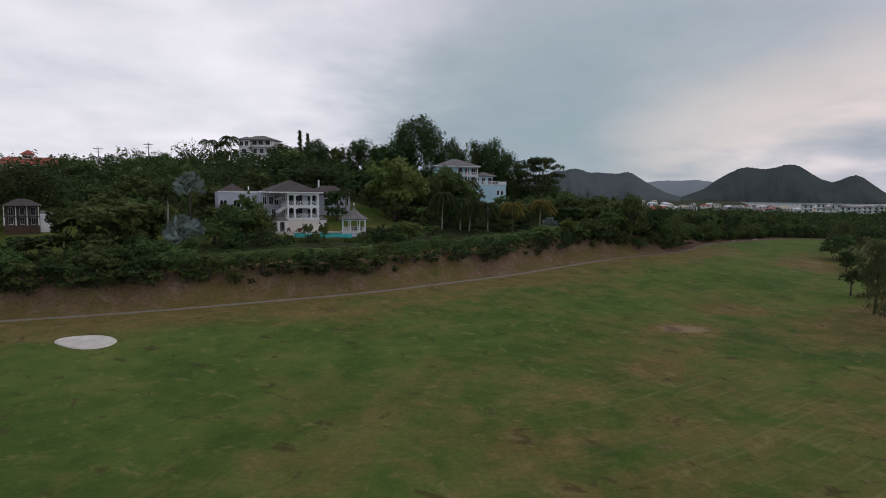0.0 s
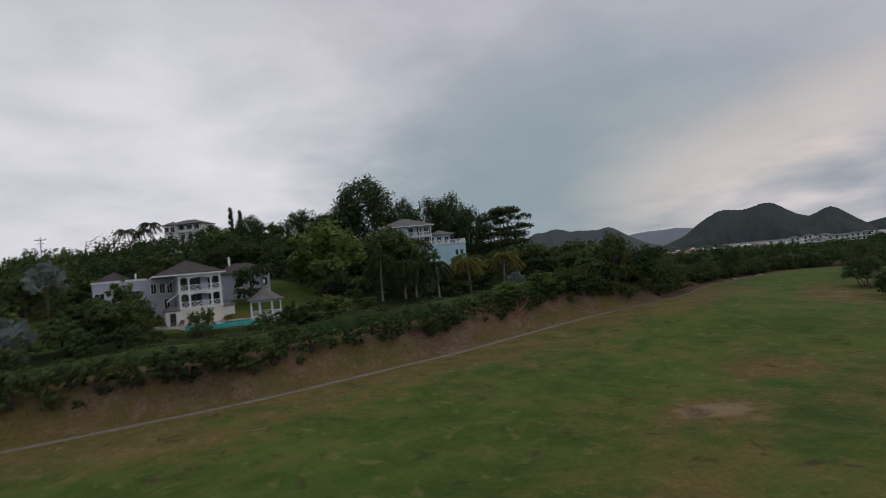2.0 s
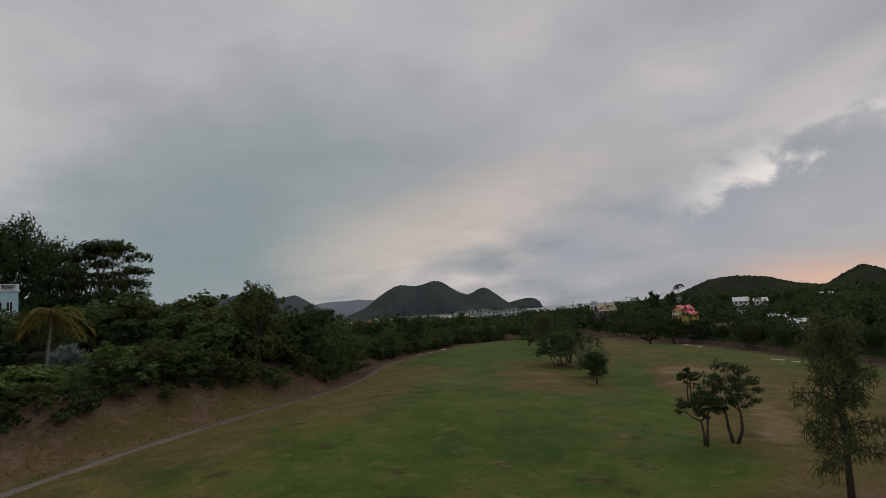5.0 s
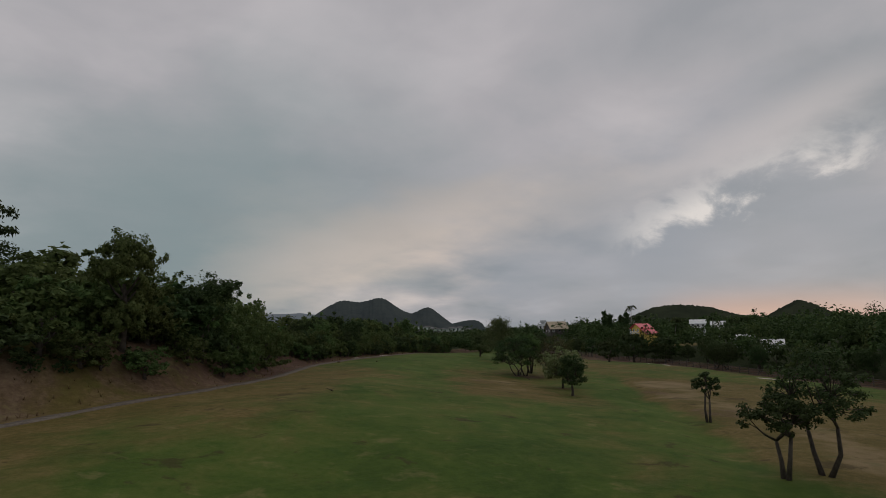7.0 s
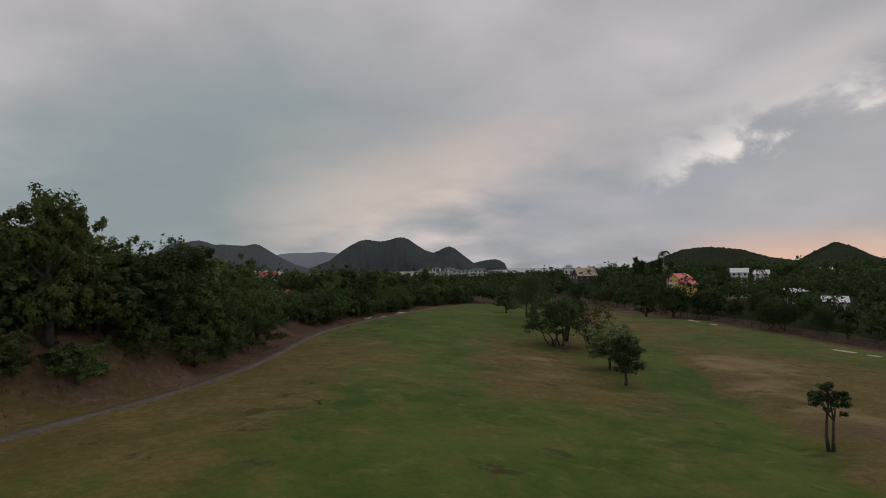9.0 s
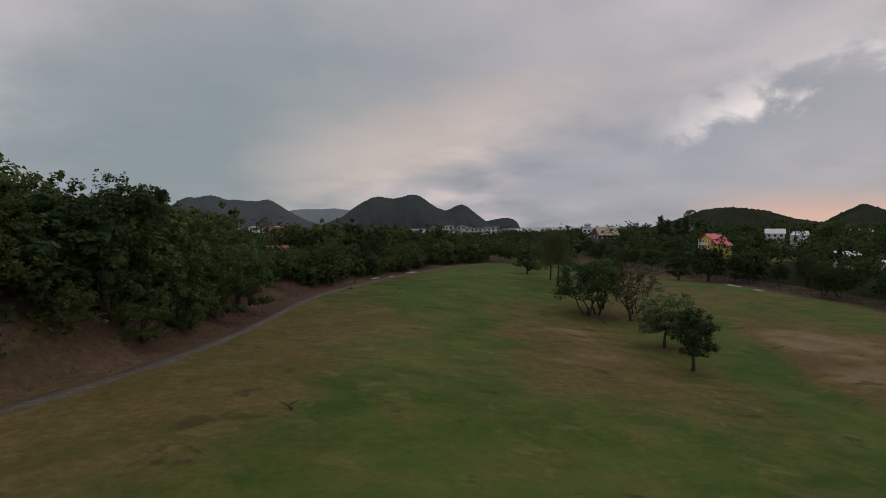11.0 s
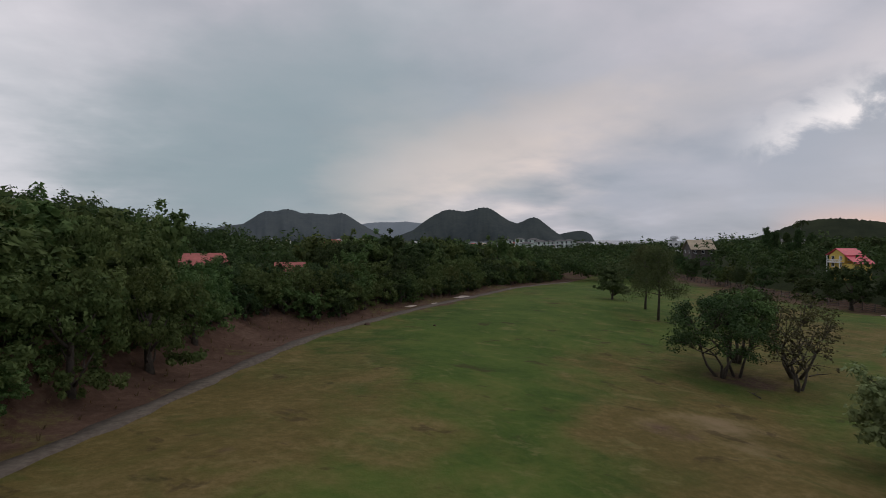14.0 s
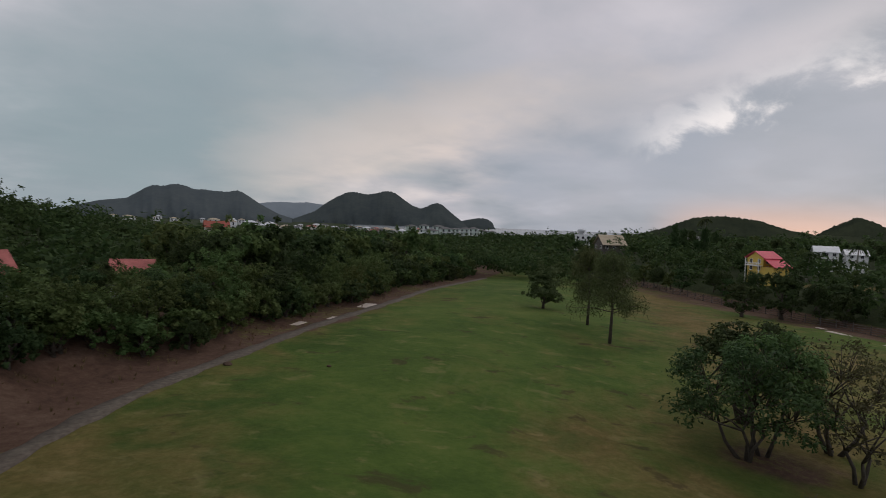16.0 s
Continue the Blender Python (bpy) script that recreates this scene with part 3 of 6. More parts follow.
    off, way = swale(x, y)
    dry = dry + way * (0.6 * ease(off, 0.5, 2.5) * (1 - ease(off, 8, 13)) - 0.7 * ease(off, -5.0, -2.0) * (1 - ease(off, -0.5, 1.2)))
    for cx, cy, rad, amount in BARE_AND_SHADE_SPOTS:
        d = np.hypot(x - cx, (y - cy))
        bare = bare + amount * (1 - ease(d, rad * 0.4, rad))
    zone = np.stack([np.clip(dry, 0, 2), np.clip(bare, 0, 1), np.clip(wild, 0, 1), np.clip(mow, 0, 1)], 1).astype(np.float32)
    attr = me.color_attributes.new("zone", "FLOAT_COLOR", "POINT")
    attr.data.foreach_set("color", zone.ravel())
    lie = me.attributes.new("lie", "FLOAT_VECTOR", "POINT")
    lie.data.foreach_set("vector", np.stack([s, u, 0 * u], 1).astype(np.float32).ravel())
    tagged(new("ground", me), "rolling golf fairway turf with dry patches and a bare bank", "ground", kind="structure")


LAWNS = [(-20, 150, 12, 0.15), (-9, 144, 8, 0.3), (30, 147, 7, 0.3), (-75, 128, 26, 0.2), (-50, 118, 10, 0.2), (-30, 132, 16, 0.2), (218, 189, 8, 1.0)]
BARE_AND_SHADE_SPOTS = [(32.3, 77.0, 2.4, 0.75), (35, 78.5, 2.4, 0.25), (16, 42, 4, 0.5), (66, 86, 8, 0.45), (78, 90, 8, 0.4), (72, 70, 12, 0.8), (94, 112, 8, 0.5), (106, 128, 7, 0.5), (76.4, 132, 1.6, 0.35), (74.7, 130, 1.3, 0.4), (72.0, 148.4, 1.3, 0.5), (70.6, 147.2, 1.0, 0.4), (81, 137, 1.6, 0.4), (93, 146, 3.5, 0.5),
              # first three: dark soil at tree feet, also painting in the trees' shade
              (100.6, 139, 1.8, 0.6), (108.8, 153.8, 3.2, 0.5), (94.6, 132.3, 1.2, 0.5), (103, 193, 5, 0.6), (111, 200, 4, 0.7), (97, 190, 4, 0.6), (108, 152, 8, 0.4)]
build_ground()


def build_path():
    """Concrete cart path on the ground, with a worn edge."""
    s_all = np.cumsum([0] + [math.hypot(b[0] - a[0], b[1] - a[1]) for a, b in zip(PATH, PATH[1:])])
    ts = np.arange(0, s_all[-2], 1.2)
    px, py = np.interp(ts, s_all, PATH[:, 0]), np.interp(ts, s_all, PATH[:, 1])
    k = np.ones(9) / 9
    pad = lambda a: np.convolve(np.pad(a, 4, mode="edge"), k, "valid")
    px, py = pad(px), pad(py)
    dx, dy = np.gradient(px), np.gradient(py)
    long = np.hypot(dx, dy)
    nx, ny = -dy / long, dx / long
    wide = 0.58 + 0.12 * np.sin(ts * 0.9) + 0.08 * np.sin(ts * 2.3)
    verts, offs = [], (-1.0, -0.93, 0.93, 1.0)
    for o in offs:
        x, y = px + nx * wide * o, py + ny * wide * o
        zz = np.maximum(ground_z(x, y), ground_z(px, py)) + (0.07 if abs(o) < 0.95 else -0.1)
        verts.append(np.stack([x, y, zz], 1))
    n = len(ts)
    verts = np.concatenate(verts)
    i = np.arange(n - 1)
    faces = np.concatenate([np.stack([a * n + i, a * n + i + 1, (a + 1) * n + i + 1, (a + 1) * n + i], 1)[:, ::-1] for a in range(3)])
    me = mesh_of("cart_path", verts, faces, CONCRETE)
    lie = me.attributes.new("lie", "FLOAT_VECTOR", "POINT")
    lie.data.foreach_set("vector", np.stack([np.tile(ts, 4), 0 * verts[:, 0], 0 * verts[:, 0]], 1).astype(np.float32).ravel())
    tagged(new("cart_path", me), "worn grey concrete cart path along the bank", "path", kind="structure")


build_path()


def build_sea():
    tagged(new("sea", mesh_of("sea", [(-1500, 500, -7.5), (4700, 500, -7.5), (4700, 4700, -7.5), (-1500, 4700, -7.5)], [(0, 1, 2, 3)], SEA)), "calm grey bay water under an overcast sky", "water", kind="structure")


build_sea()


# ---------------------------------------------------------------- mountains across the bay
def mountain(name, label, eye, dist, deep, base, ridge, mat, rough=1.0, cells=(170, 26)):
    """A wooded ridge at a distance from eye. ridge: yaw and height of its skyline, in degrees."""
    ridge = sorted(ridge)
    yaws, rows = np.linspace(ridge[-1][0], ridge[0][0], cells[0]), np.linspace(-1, 1, cells[1])
    fine = np.interp(np.linspace(ridge[0][0], ridge[-1][0], 400), [r[0] for r in ridge], [r[1] for r in ridge])
    soft = np.convolve(np.pad(fine, 4, mode="edge"), np.hanning(9) / np.hanning(9).sum(), "valid")
    up = np.interp(yaws, np.linspace(ridge[0][0], ridge[-1][0], 400), soft)[None, :]
    ya, ro = np.meshgrid(yaws, rows)
    tall = np.tan(np.radians(up)) * dist + 11 - base
    bend = np.array([[noise.noise((a * 0.9, r * 2.2, dist * 0.001)) + 0.5 * noise.noise((a * 2.5, r * 5.0, dist * 0.002)) for a in yaws] for r in rows])
    nub = np.array([noise.noise((a * 6.0, 3.1, dist)) for a in yaws])[None, :]
    shape = np.clip(1 - np.abs(ro) ** 1.5, 0, 1)
    z = base + tall * shape * (1 + 0.12 * rough * bend * np.abs(ro)) * (1 + 0.02 * rough * nub)
    r = dist + deep * ro + deep * 0.15 * bend * np.abs(ro)
    x, y = eye[0] - np.sin(np.radians(ya)) * r, eye[1] + np.cos(np.radians(ya)) * r
    z = np.where(shape < 0.02, base - 25, z)
    verts = np.stack([x, y, z], -1).reshape(-1, 3)
    nx, ny = cells
    i = (np.arange(ny - 1)[:, None] * nx + np.arange(nx - 1)[None, :]).ravel()
    me = mesh_of(name, verts, np.stack([i, i + nx, i + nx + 1, i + 1], 1), mat, smooth=True)
    return tagged(new(name, me), label, "mountain", kind="structure")


EYE = (48, 98)
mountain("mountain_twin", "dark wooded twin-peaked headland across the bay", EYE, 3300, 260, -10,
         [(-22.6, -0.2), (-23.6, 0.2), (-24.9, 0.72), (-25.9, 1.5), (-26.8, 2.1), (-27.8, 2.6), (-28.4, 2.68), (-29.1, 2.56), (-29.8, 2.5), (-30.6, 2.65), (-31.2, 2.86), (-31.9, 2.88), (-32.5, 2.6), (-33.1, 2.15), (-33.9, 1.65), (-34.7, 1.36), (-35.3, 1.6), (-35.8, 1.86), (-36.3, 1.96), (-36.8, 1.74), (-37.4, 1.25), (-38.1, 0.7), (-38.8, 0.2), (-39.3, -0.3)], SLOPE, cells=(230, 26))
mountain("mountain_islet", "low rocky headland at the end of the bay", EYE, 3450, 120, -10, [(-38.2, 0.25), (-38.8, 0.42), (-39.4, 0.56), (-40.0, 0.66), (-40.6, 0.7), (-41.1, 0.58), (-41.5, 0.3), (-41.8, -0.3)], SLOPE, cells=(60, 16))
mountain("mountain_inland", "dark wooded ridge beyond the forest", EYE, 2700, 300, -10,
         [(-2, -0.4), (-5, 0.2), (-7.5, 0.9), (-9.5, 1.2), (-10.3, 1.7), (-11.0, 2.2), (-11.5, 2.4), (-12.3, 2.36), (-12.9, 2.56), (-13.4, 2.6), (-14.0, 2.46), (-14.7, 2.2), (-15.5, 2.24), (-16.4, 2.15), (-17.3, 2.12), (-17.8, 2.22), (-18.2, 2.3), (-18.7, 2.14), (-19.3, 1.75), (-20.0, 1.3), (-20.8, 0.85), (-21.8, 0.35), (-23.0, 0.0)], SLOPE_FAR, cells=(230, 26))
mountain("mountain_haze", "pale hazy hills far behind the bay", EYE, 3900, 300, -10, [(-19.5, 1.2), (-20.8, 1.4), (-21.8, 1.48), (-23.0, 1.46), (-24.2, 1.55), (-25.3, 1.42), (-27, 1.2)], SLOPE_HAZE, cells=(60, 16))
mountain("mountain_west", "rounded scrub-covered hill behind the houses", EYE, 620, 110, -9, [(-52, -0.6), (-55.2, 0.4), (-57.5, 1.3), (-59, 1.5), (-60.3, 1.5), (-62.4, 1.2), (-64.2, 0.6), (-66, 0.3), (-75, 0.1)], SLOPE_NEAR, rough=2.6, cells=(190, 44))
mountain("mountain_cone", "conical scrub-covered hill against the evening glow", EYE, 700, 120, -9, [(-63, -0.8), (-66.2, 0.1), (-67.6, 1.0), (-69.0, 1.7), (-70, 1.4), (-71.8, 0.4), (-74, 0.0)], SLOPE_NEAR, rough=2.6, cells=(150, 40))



# ---------------------------------------------------------------- trees
RNG = np.random.default_rng(7)


def blades(rng, centres, out, size, slim=0.55, droop=0.0):
    """A leaf quad at each centre, facing roughly along out."""
    n = len(centres)
    d = out + rng.normal(0, 0.55, (n, 3))
    d[:, 2] += 0.35
    d /= np.linalg.norm(d, axis=1)[:, None] + 1e-9
    a = np.cross(d, rng.normal(0, 1, (n, 3)))
    a /= np.linalg.norm(a, axis=1)[:, None] + 1e-9
    a[:, 2] -= droop
    b = np.cross(d, a)
    s = size * rng.uniform(0.6, 1.35, (n, 1))
    v = np.stack([centres - a * s * 0.7 - b * s * slim, centres - a * s * 0.7 + b * s * slim + d * s * 0.2, centres + a * s], 1).reshape(-1, 3)
    return v, np.arange(3 * n).reshape(-1, 3)


def crown_mesh(name, rng, lobes, clumps, leaves, size, mat, flat=1.0, slim=0.55, droop=0.0, fill=0.35, clump=0.22):
    """A crown of many leaf clumps on lobes. lobes: rows of x, y, z, radius across, radius up."""
    lobes = np.asarray(lobes, float)
    weight = lobes[:, 3] ** 2
    pick = rng.choice(len(lobes), clumps, p=weight / weight.sum())
    v = rng.normal(0, 1, (clumps, 3))
    v /= np.linalg.norm(v, axis=1)[:, None]
    v[:, 2] = np.where(v[:, 2] < -0.35, -v[:, 2] * 0.6, v[:, 2])
    depth = 1 - fill * rng.random(clumps) ** 1.6
    L = lobes[pick]
    scale = np.stack([L[:, 3], L[:, 3], L[:, 4]], 1)
    c = L[:, :3] + v * scale * depth[:, None] * rng.uniform(0.82, 1.12, (clumps, 1))
    r = L[:, 3] * clump * rng.uniform(0.6, 1.5, clumps)
    o = rng.normal(0, 1, (clumps, leaves, 3))
    o /= np.linalg.norm(o, axis=2)[:, :, None]
    rad = r[:, None, None] * rng.uniform(0.35, 1.15, (clumps, leaves, 1))
    p = c[:, None, :] + o * rad * [1, 1, flat]
    out = 0.6 * o + 0.7 * v[:, None, :]
    bv, bf = blades(rng, p.reshape(-1, 3), out.reshape(-1, 3), size, slim, droop)
    me = mesh_of(name, bv, bf, mat)
    return me


def trunk_mesh(rng, height, girth, limbs, lean=0.1, fork=0.35, spread=0.5, sides=6):
    """A tapered trunk with limbs; returns the bmesh and the limb ends."""
    bm = bmesh.new()
    dx, dy = rng.normal(0, lean, 2) * height
    pts, rad = [], []
    for k in range(6):
        t = k / 5
        w = math.sin(t * 3 + dx) * 0.04 * height
        pts.append((dx * t * t + w, dy * t * t - w * 0.7, height * t - (0.3 if k == 0 else 0)))
        rad.append(girth * (1.25 - 0.75 * t if k else 1.6))
    tube(bm, pts, rad, sides + 2)
    ends = [pts[-1]]
    for k in range(limbs):
        t = fork + (1 - fork) * rng.random() * 0.8
        base = Vector(pts[0]).lerp(Vector(pts[-1]), t)
        i = min(4, int(t * 5))
        base = Vector(pts[i]).lerp(Vector(pts[i + 1]), t * 5 - i)
        a = 2 * math.pi * (k + rng.random() * 0.6) / limbs
        reach = height * spread * rng.uniform(0.7, 1.2)
        rise = height * rng.uniform(0.25, 0.6)
        mid = base + Vector((math.cos(a) * reach * 0.5, math.sin(a) * reach * 0.5, rise * 0.35))
        end = base + Vector((math.cos(a + 0.3) * reach, math.sin(a + 0.3) * reach, rise))
        r = girth * rng.uniform(0.3, 0.5)
        tube(bm, [base, mid, end], [r, r * 0.75, r * 0.3], sides)
        ends.append(tuple(end))
    return bm, ends


def make_tree(name, label, seed, tall, wide, bole, mat, bark=BARK, leaves=46, clumps=70, size=0.3, lobes=6, limbs=5, flat=1.0, low=0.0, girth=None, group="", fill=0.85, droop=0.0, slim=0.55, lean=0.05, clump=0.24, spread=0.35):
    """A tree of a given height and crown width whose leaves begin at the bole's height."""
    rng = np.random.default_rng(seed)
    top = tall - bole
    tree = thing(name, label, "tree", group)
    bm, ends = trunk_mesh(rng, max(bole + top * 0.45, 1.0), girth or 0.03 * tall, limbs, lean, min(0.75, bole / (bole + top * 0.45) * 0.8 + 0.05), spread)
    part("trunk", bm, bark, tree)
    rows = [(0, 0, bole + top * 0.54, wide * 0.33, top * 0.41)]
    for k in range(lobes):
        a = 2 * math.pi * (k + rng.random() * 0.7) / lobes
        q = rng.uniform(0.55, 0.85) * wide * 0.32
        h = bole + top * (rng.uniform(low, 0.74) if low else rng.uniform(0.25, 0.72))
        rr = wide * rng.uniform(0.16, 0.25)
        rows.append((math.cos(a) * q, math.sin(a) * q, h, rr, min(rr * flat * rng.uniform(0.8, 1.1), h - bole * 0.9 + 0.5)))
    part("crown", crown_mesh("crown", rng, rows, clumps, leaves, size, mat, flat, slim, droop, fill, clump), None, tree)
    return tree


def scaled(x, y, sx, sz=None, turn=0.0, dz=-0.1):
    return Matrix.Translation((x, y, gz(x, y) + dz)) @ Matrix.Rotation(turn, 4, "Z") @ Matrix.Diagonal((sx, sx, sz or sx, 1))


def place(tree, x, y, sx=1.0, sz=None, turn=None, label=""):
    """Copy a tree to a place on the ground; sizes are factors on the model tree."""
    t = RNG.random() * 6.283 if turn is None else turn
    ob = copy_thing(tree, Matrix())
    ob.matrix_basis = scaled(x, y, sx, sz, t)
    if label:
        ob["label"] = label
    return ob


# model trees, 10 m tall; each later stands at its first place
BROAD = [make_tree("broadleaf_tree", "rounded green broadleaf tree on the hillside", 11 + k, 10, 9.5, 0.7, m, clumps=104, leaves=25, size=0.34, lobes=12, group="hillside trees", clump=0.2, low=0.14)
         for k, m in enumerate((LEAF, LEAF, LEAF_DARK, LEAF_LIGHT))]
SHRUB = [make_tree("bushy_tree", "bushy green tree leafed down to the ground", 31 + k, 10, 11, 0.1, m, clumps=88, leaves=24, size=0.385, lobes=14, group="trees along the bank", low=0.1, limbs=7, clump=0.2, fill=0.85)
         for k, m in enumerate((LEAF, LEAF, LEAF_DARK, LEAF_DARK))]
# finely leafed ones for the row beside the fairway
FINE = [make_tree("bushy_tree", "bushy green tree beside the fairway, leafed nearly to the ground", 41 + k, 10, 11, 0.2, m, clumps=240, leaves=34, size=0.19, lobes=17, group="trees along the bank", low=0.06, limbs=7, clump=0.15, fill=0.85, bark=b)
        for k, (m, b) in enumerate(((LEAF, BARK), (LEAF, BARK), (LEAF_DARK, BARK), (LEAF, BARK)))]
for k, ob in enumerate(BROAD + SHRUB + FINE):
    ob.matrix_basis = scaled(40 - k * 9, 262 + (k % 3) * 7, 0.9, 0.85, k)


def forest():
    """Single trees of the wood beside the fairway and on the slope."""
    # front row along the bank, past the last garden
    s_all = np.cumsum([0] + [math.hypot(b[0] - a[0], b[1] - a[1]) for a, b in zip(PATH, PATH[1:])])

    def spot(s, u):
        x, y = np.interp(s, s_all, PATH[:, 0]), np.interp(s, s_all, PATH[:, 1])
        x2, y2 = np.interp(s + 2, s_all, PATH[:, 0]), np.interp(s + 2, s_all, PATH[:, 1])
        d = math.hypot(x2 - x, y2 - y)
        return x - (y2 - y) / d * u, y + (x2 - x) / d * u

    s = 272.0
    while s < 398:
        back = 1.6 if s < 283 else -0.5
        x, y = spot(s, RNG.uniform(5.4, 7.4) + back)
        f = RNG.uniform(0.52, 0.74)
        ob = place(FINE[(0, 1, 2, 0, 1, 3)[RNG.integers(6)]] if s < 338 else SHRUB[int(RNG.integers(4))], x, y, f, f * RNG.uniform(0.8, 1.1))
        ob.matrix_basis = Matrix.Translation((0, 0, -0.09 * 10 * f)) @ ob.matrix_basis
        x, y = spot(s + 1.2, RNG.uniform(4.4, 5.8) + back)
        f = RNG.uniform(0.2, 0.34)
        ob = place(SHRUB[int(RNG.integers(3))], x, y, f * 1.35, f, label="low bush under the trees beside the path")
        ob.name, ob["category"], ob["group"] = "bush", "bush", "bushes on the bank"
        x, y = spot(s + 1.5, RNG.uniform(11.5, 16))
        f = RNG.uniform(0.36, 0.46) if 272 < s < 300 else RNG.uniform(0.72, 1.0)
        place(FINE[int(RNG.integers(3))] if s < 304 else (SHRUB + BROAD)[RNG.integers(7)], x, y, f, f * RNG.uniform(0.85, 1.15))
        if s < 330:
            x, y = spot(s + 0.6, RNG.uniform(3.9, 5.0) + back)
            f = RNG.uniform(0.28, 0.4)
            ob = place(SHRUB[int(RNG.integers(3))], x, y, f * 1.1, f, label="leafy bush at the edge of the wood beside the path")
            ob.name, ob["category"], ob["group"] = "bush", "bush", "bushes on the bank"
        if s > 302:
            x, y = spot(s + 2.0, RNG.uniform(18, 25))
            f = RNG.uniform(0.75, 1.0)
            place(BROAD[int(RNG.integers(3))], x, y, f, f)
        s += RNG.uniform(2.3, 3.5)


forest()


def hill_scrub():
    """Shrubs and small trees that fill the gardens and the slope between the houses."""
    rng = np.random.default_rng(77)
    spots = []
    tries = 0
    while len(spots) < 100 and tries < 6000:
        tries += 1
        x, y = rng.uniform(-115, 62), rng.uniform(84, 215)
        s, u, zp = (float(v) for v in along(x, y))
        if not (14 < u < 75 and s < 262):
            continue
        if any(math.hypot(x - cx, y - cy) < rad for cx, cy, rad in OPEN_GROUND):
            continue
        if any(math.hypot(x - a, y - b) < 4.0 for a, b in spots):
            continue
        spots.append((x, y))
        tall = rng.uniform(2.5, 5.0) if u < 40 else rng.uniform(4.0, 7.5)
        m = (SHRUB[0], SHRUB[1], SHRUB[2], BROAD[2], BROAD[0])[int(rng.integers(5))]
        ob = place(m, x, y, tall * rng.uniform(1.0, 1.35) / 10, tall / 10, label="green garden shrub on the slope" if tall < 4 else "")
        ob["group"] = "hillside trees"


OPEN_GROUND = [(-29, 127, 15), (-24, 112, 9), (-20, 140, 10), (-12, 133, 8), (-38, 137, 12), (-9, 141, 7), (12, 177, 14), (14, 160, 8), (-72, 104, 13), (-68, 118, 10), (-80, 112, 9), (8, 138, 6), (17, 139, 5), (28, 145, 6), (-42, 105, 5), (-8, 152, 8)]
hill_scrub()


def far_wood():
    """All the woodland behind, as one mass of clumps."""
    rng = np.random.default_rng(5)
    pts = []
    n = 30000
    x, y = rng.uniform(-260, 480, n), rng.uniform(60, 620, n)
    s, u, zp = along(x, y)
    far = np.hypot(x - 60, y - 120)
    beyond = -along(x, y, EDGE)[1]
    keep = ((u > 19) & (s > 262)) | ((u > 62) & (s <= 262)) | ((u > 24) & (s <= 262) & (s > 225)) | (beyond > 6) | ((s > 398) & (u > -22))
    keep &= (beyond > 6) | (beyond < -12) | (s > 470)
    for cx, cy, rad in CLEAR:
        keep &= np.hypot(x - cx, y - cy) > rad
    keep &= (x > -1.2 * y + 40) & (y > 40) & ~((u > 165) & (s < 320)) & (beyond < 150)
    x, y, far = x[keep], y[keep], far[keep]
    # thin out by cells: about one tree per 5 m cell near, wider far
    cell = np.where(far < 200, 5.0, 7.5)
    key = np.round(x / cell) * 100003 + np.round(y / cell) * 17 + (cell > 5) * 7
    _, first = np.unique(key, return_index=True)
    x, y, far = x[first], y[first], far[first]
    m = len(x)
    tall = rng.uniform(3.6, 7.4, m) * (1 + 0.25 * wave(x, y, 14, 2.0)) * np.where(rng.random(m) < 0.12, 1.35, 1.0)
    # lower trees in front of the red-roofed houses
    tall = np.where((x > 66) & (x < 96) & (y > 172) & (y < 204), np.minimum(tall, 2.8), tall)
    z = ground_z(x, y)
    c = np.stack([x, y, z], 1)
    near = far < 230
    vs, fs, k0 = [], [], 0
    for sel, clumps, leaves, size in ((near, 22, 8, 0.48), (~near, 12, 5, 0.88)):
        cc, tt = c[sel], tall[sel]
        mm = len(cc)
        v = rng.normal(0, 1, (mm, clumps, 3))
        v /= np.linalg.norm(v, axis=2)[:, :, None]
        v[:, :, 2] = np.abs(v[:, :, 2]) * np.where(rng.random((mm, clumps)) < 0.2, -0.5, 1)
        wide = (tt * rng.uniform(0.42, 0.6, mm))[:, None]
        v = v * (1 - 0.75 * rng.random((mm, clumps, 1)) ** 2)
        q = cc[:, None, :] + np.stack([v[:, :, 0] * wide, v[:, :, 1] * wide, tt[:, None] * 0.5 + v[:, :, 2] * tt[:, None] * 0.5], 2) * 1.0
        o = rng.normal(0, 1, (mm, clumps, leaves, 3))
        o /= np.linalg.norm(o, axis=3)[..., None]
        p = q[:, :, None, :] + o * (0.155 * tt)[:, None, None, None] * rng.uniform(0.3, 1.0, (mm, clumps, leaves, 1))
        out = 0.5 * o + 0.8 * v[:, :, None, :]
        bv, bf = blades(rng, p.reshape(-1, 3), out.reshape(-1, 3), size)
        vs.append(bv)
        fs.append(bf + k0)
        k0 += len(bv)
    me = mesh_of("woodland", np.concatenate(vs), np.concatenate(fs), LEAF_WOOD)
    tagged(new("woodland", me), "dense green tropical woodland over the slopes", "woodland", kind="stuff")


CLEAR = [(-60, 226, 15), (-148, 214, 18), (-135, 195, 12), (-32, 138, 30), (-20, 150, 22), (18, 180, 16), (-60, 230, 14), (-72, 112, 22), (-137, 222, 22), (212, 203, 12), (203, 199, 8), (254, 203, 14), (243, 196, 10), (247, 189, 8), (235, 192, 7), (248, 270, 8), (75.5, 190.5, 4.5), (87, 205, 4), (300, 190, 9), (294, 177, 7), (288, 175, 5), (262, 176, 6), (256, 173.5, 5), (202.6, 164.7, 6), (198, 162.5, 5), (187, 150, 6), (183, 148.5, 5), (218, 189, 7), (143, 364, 8)]
far_wood()




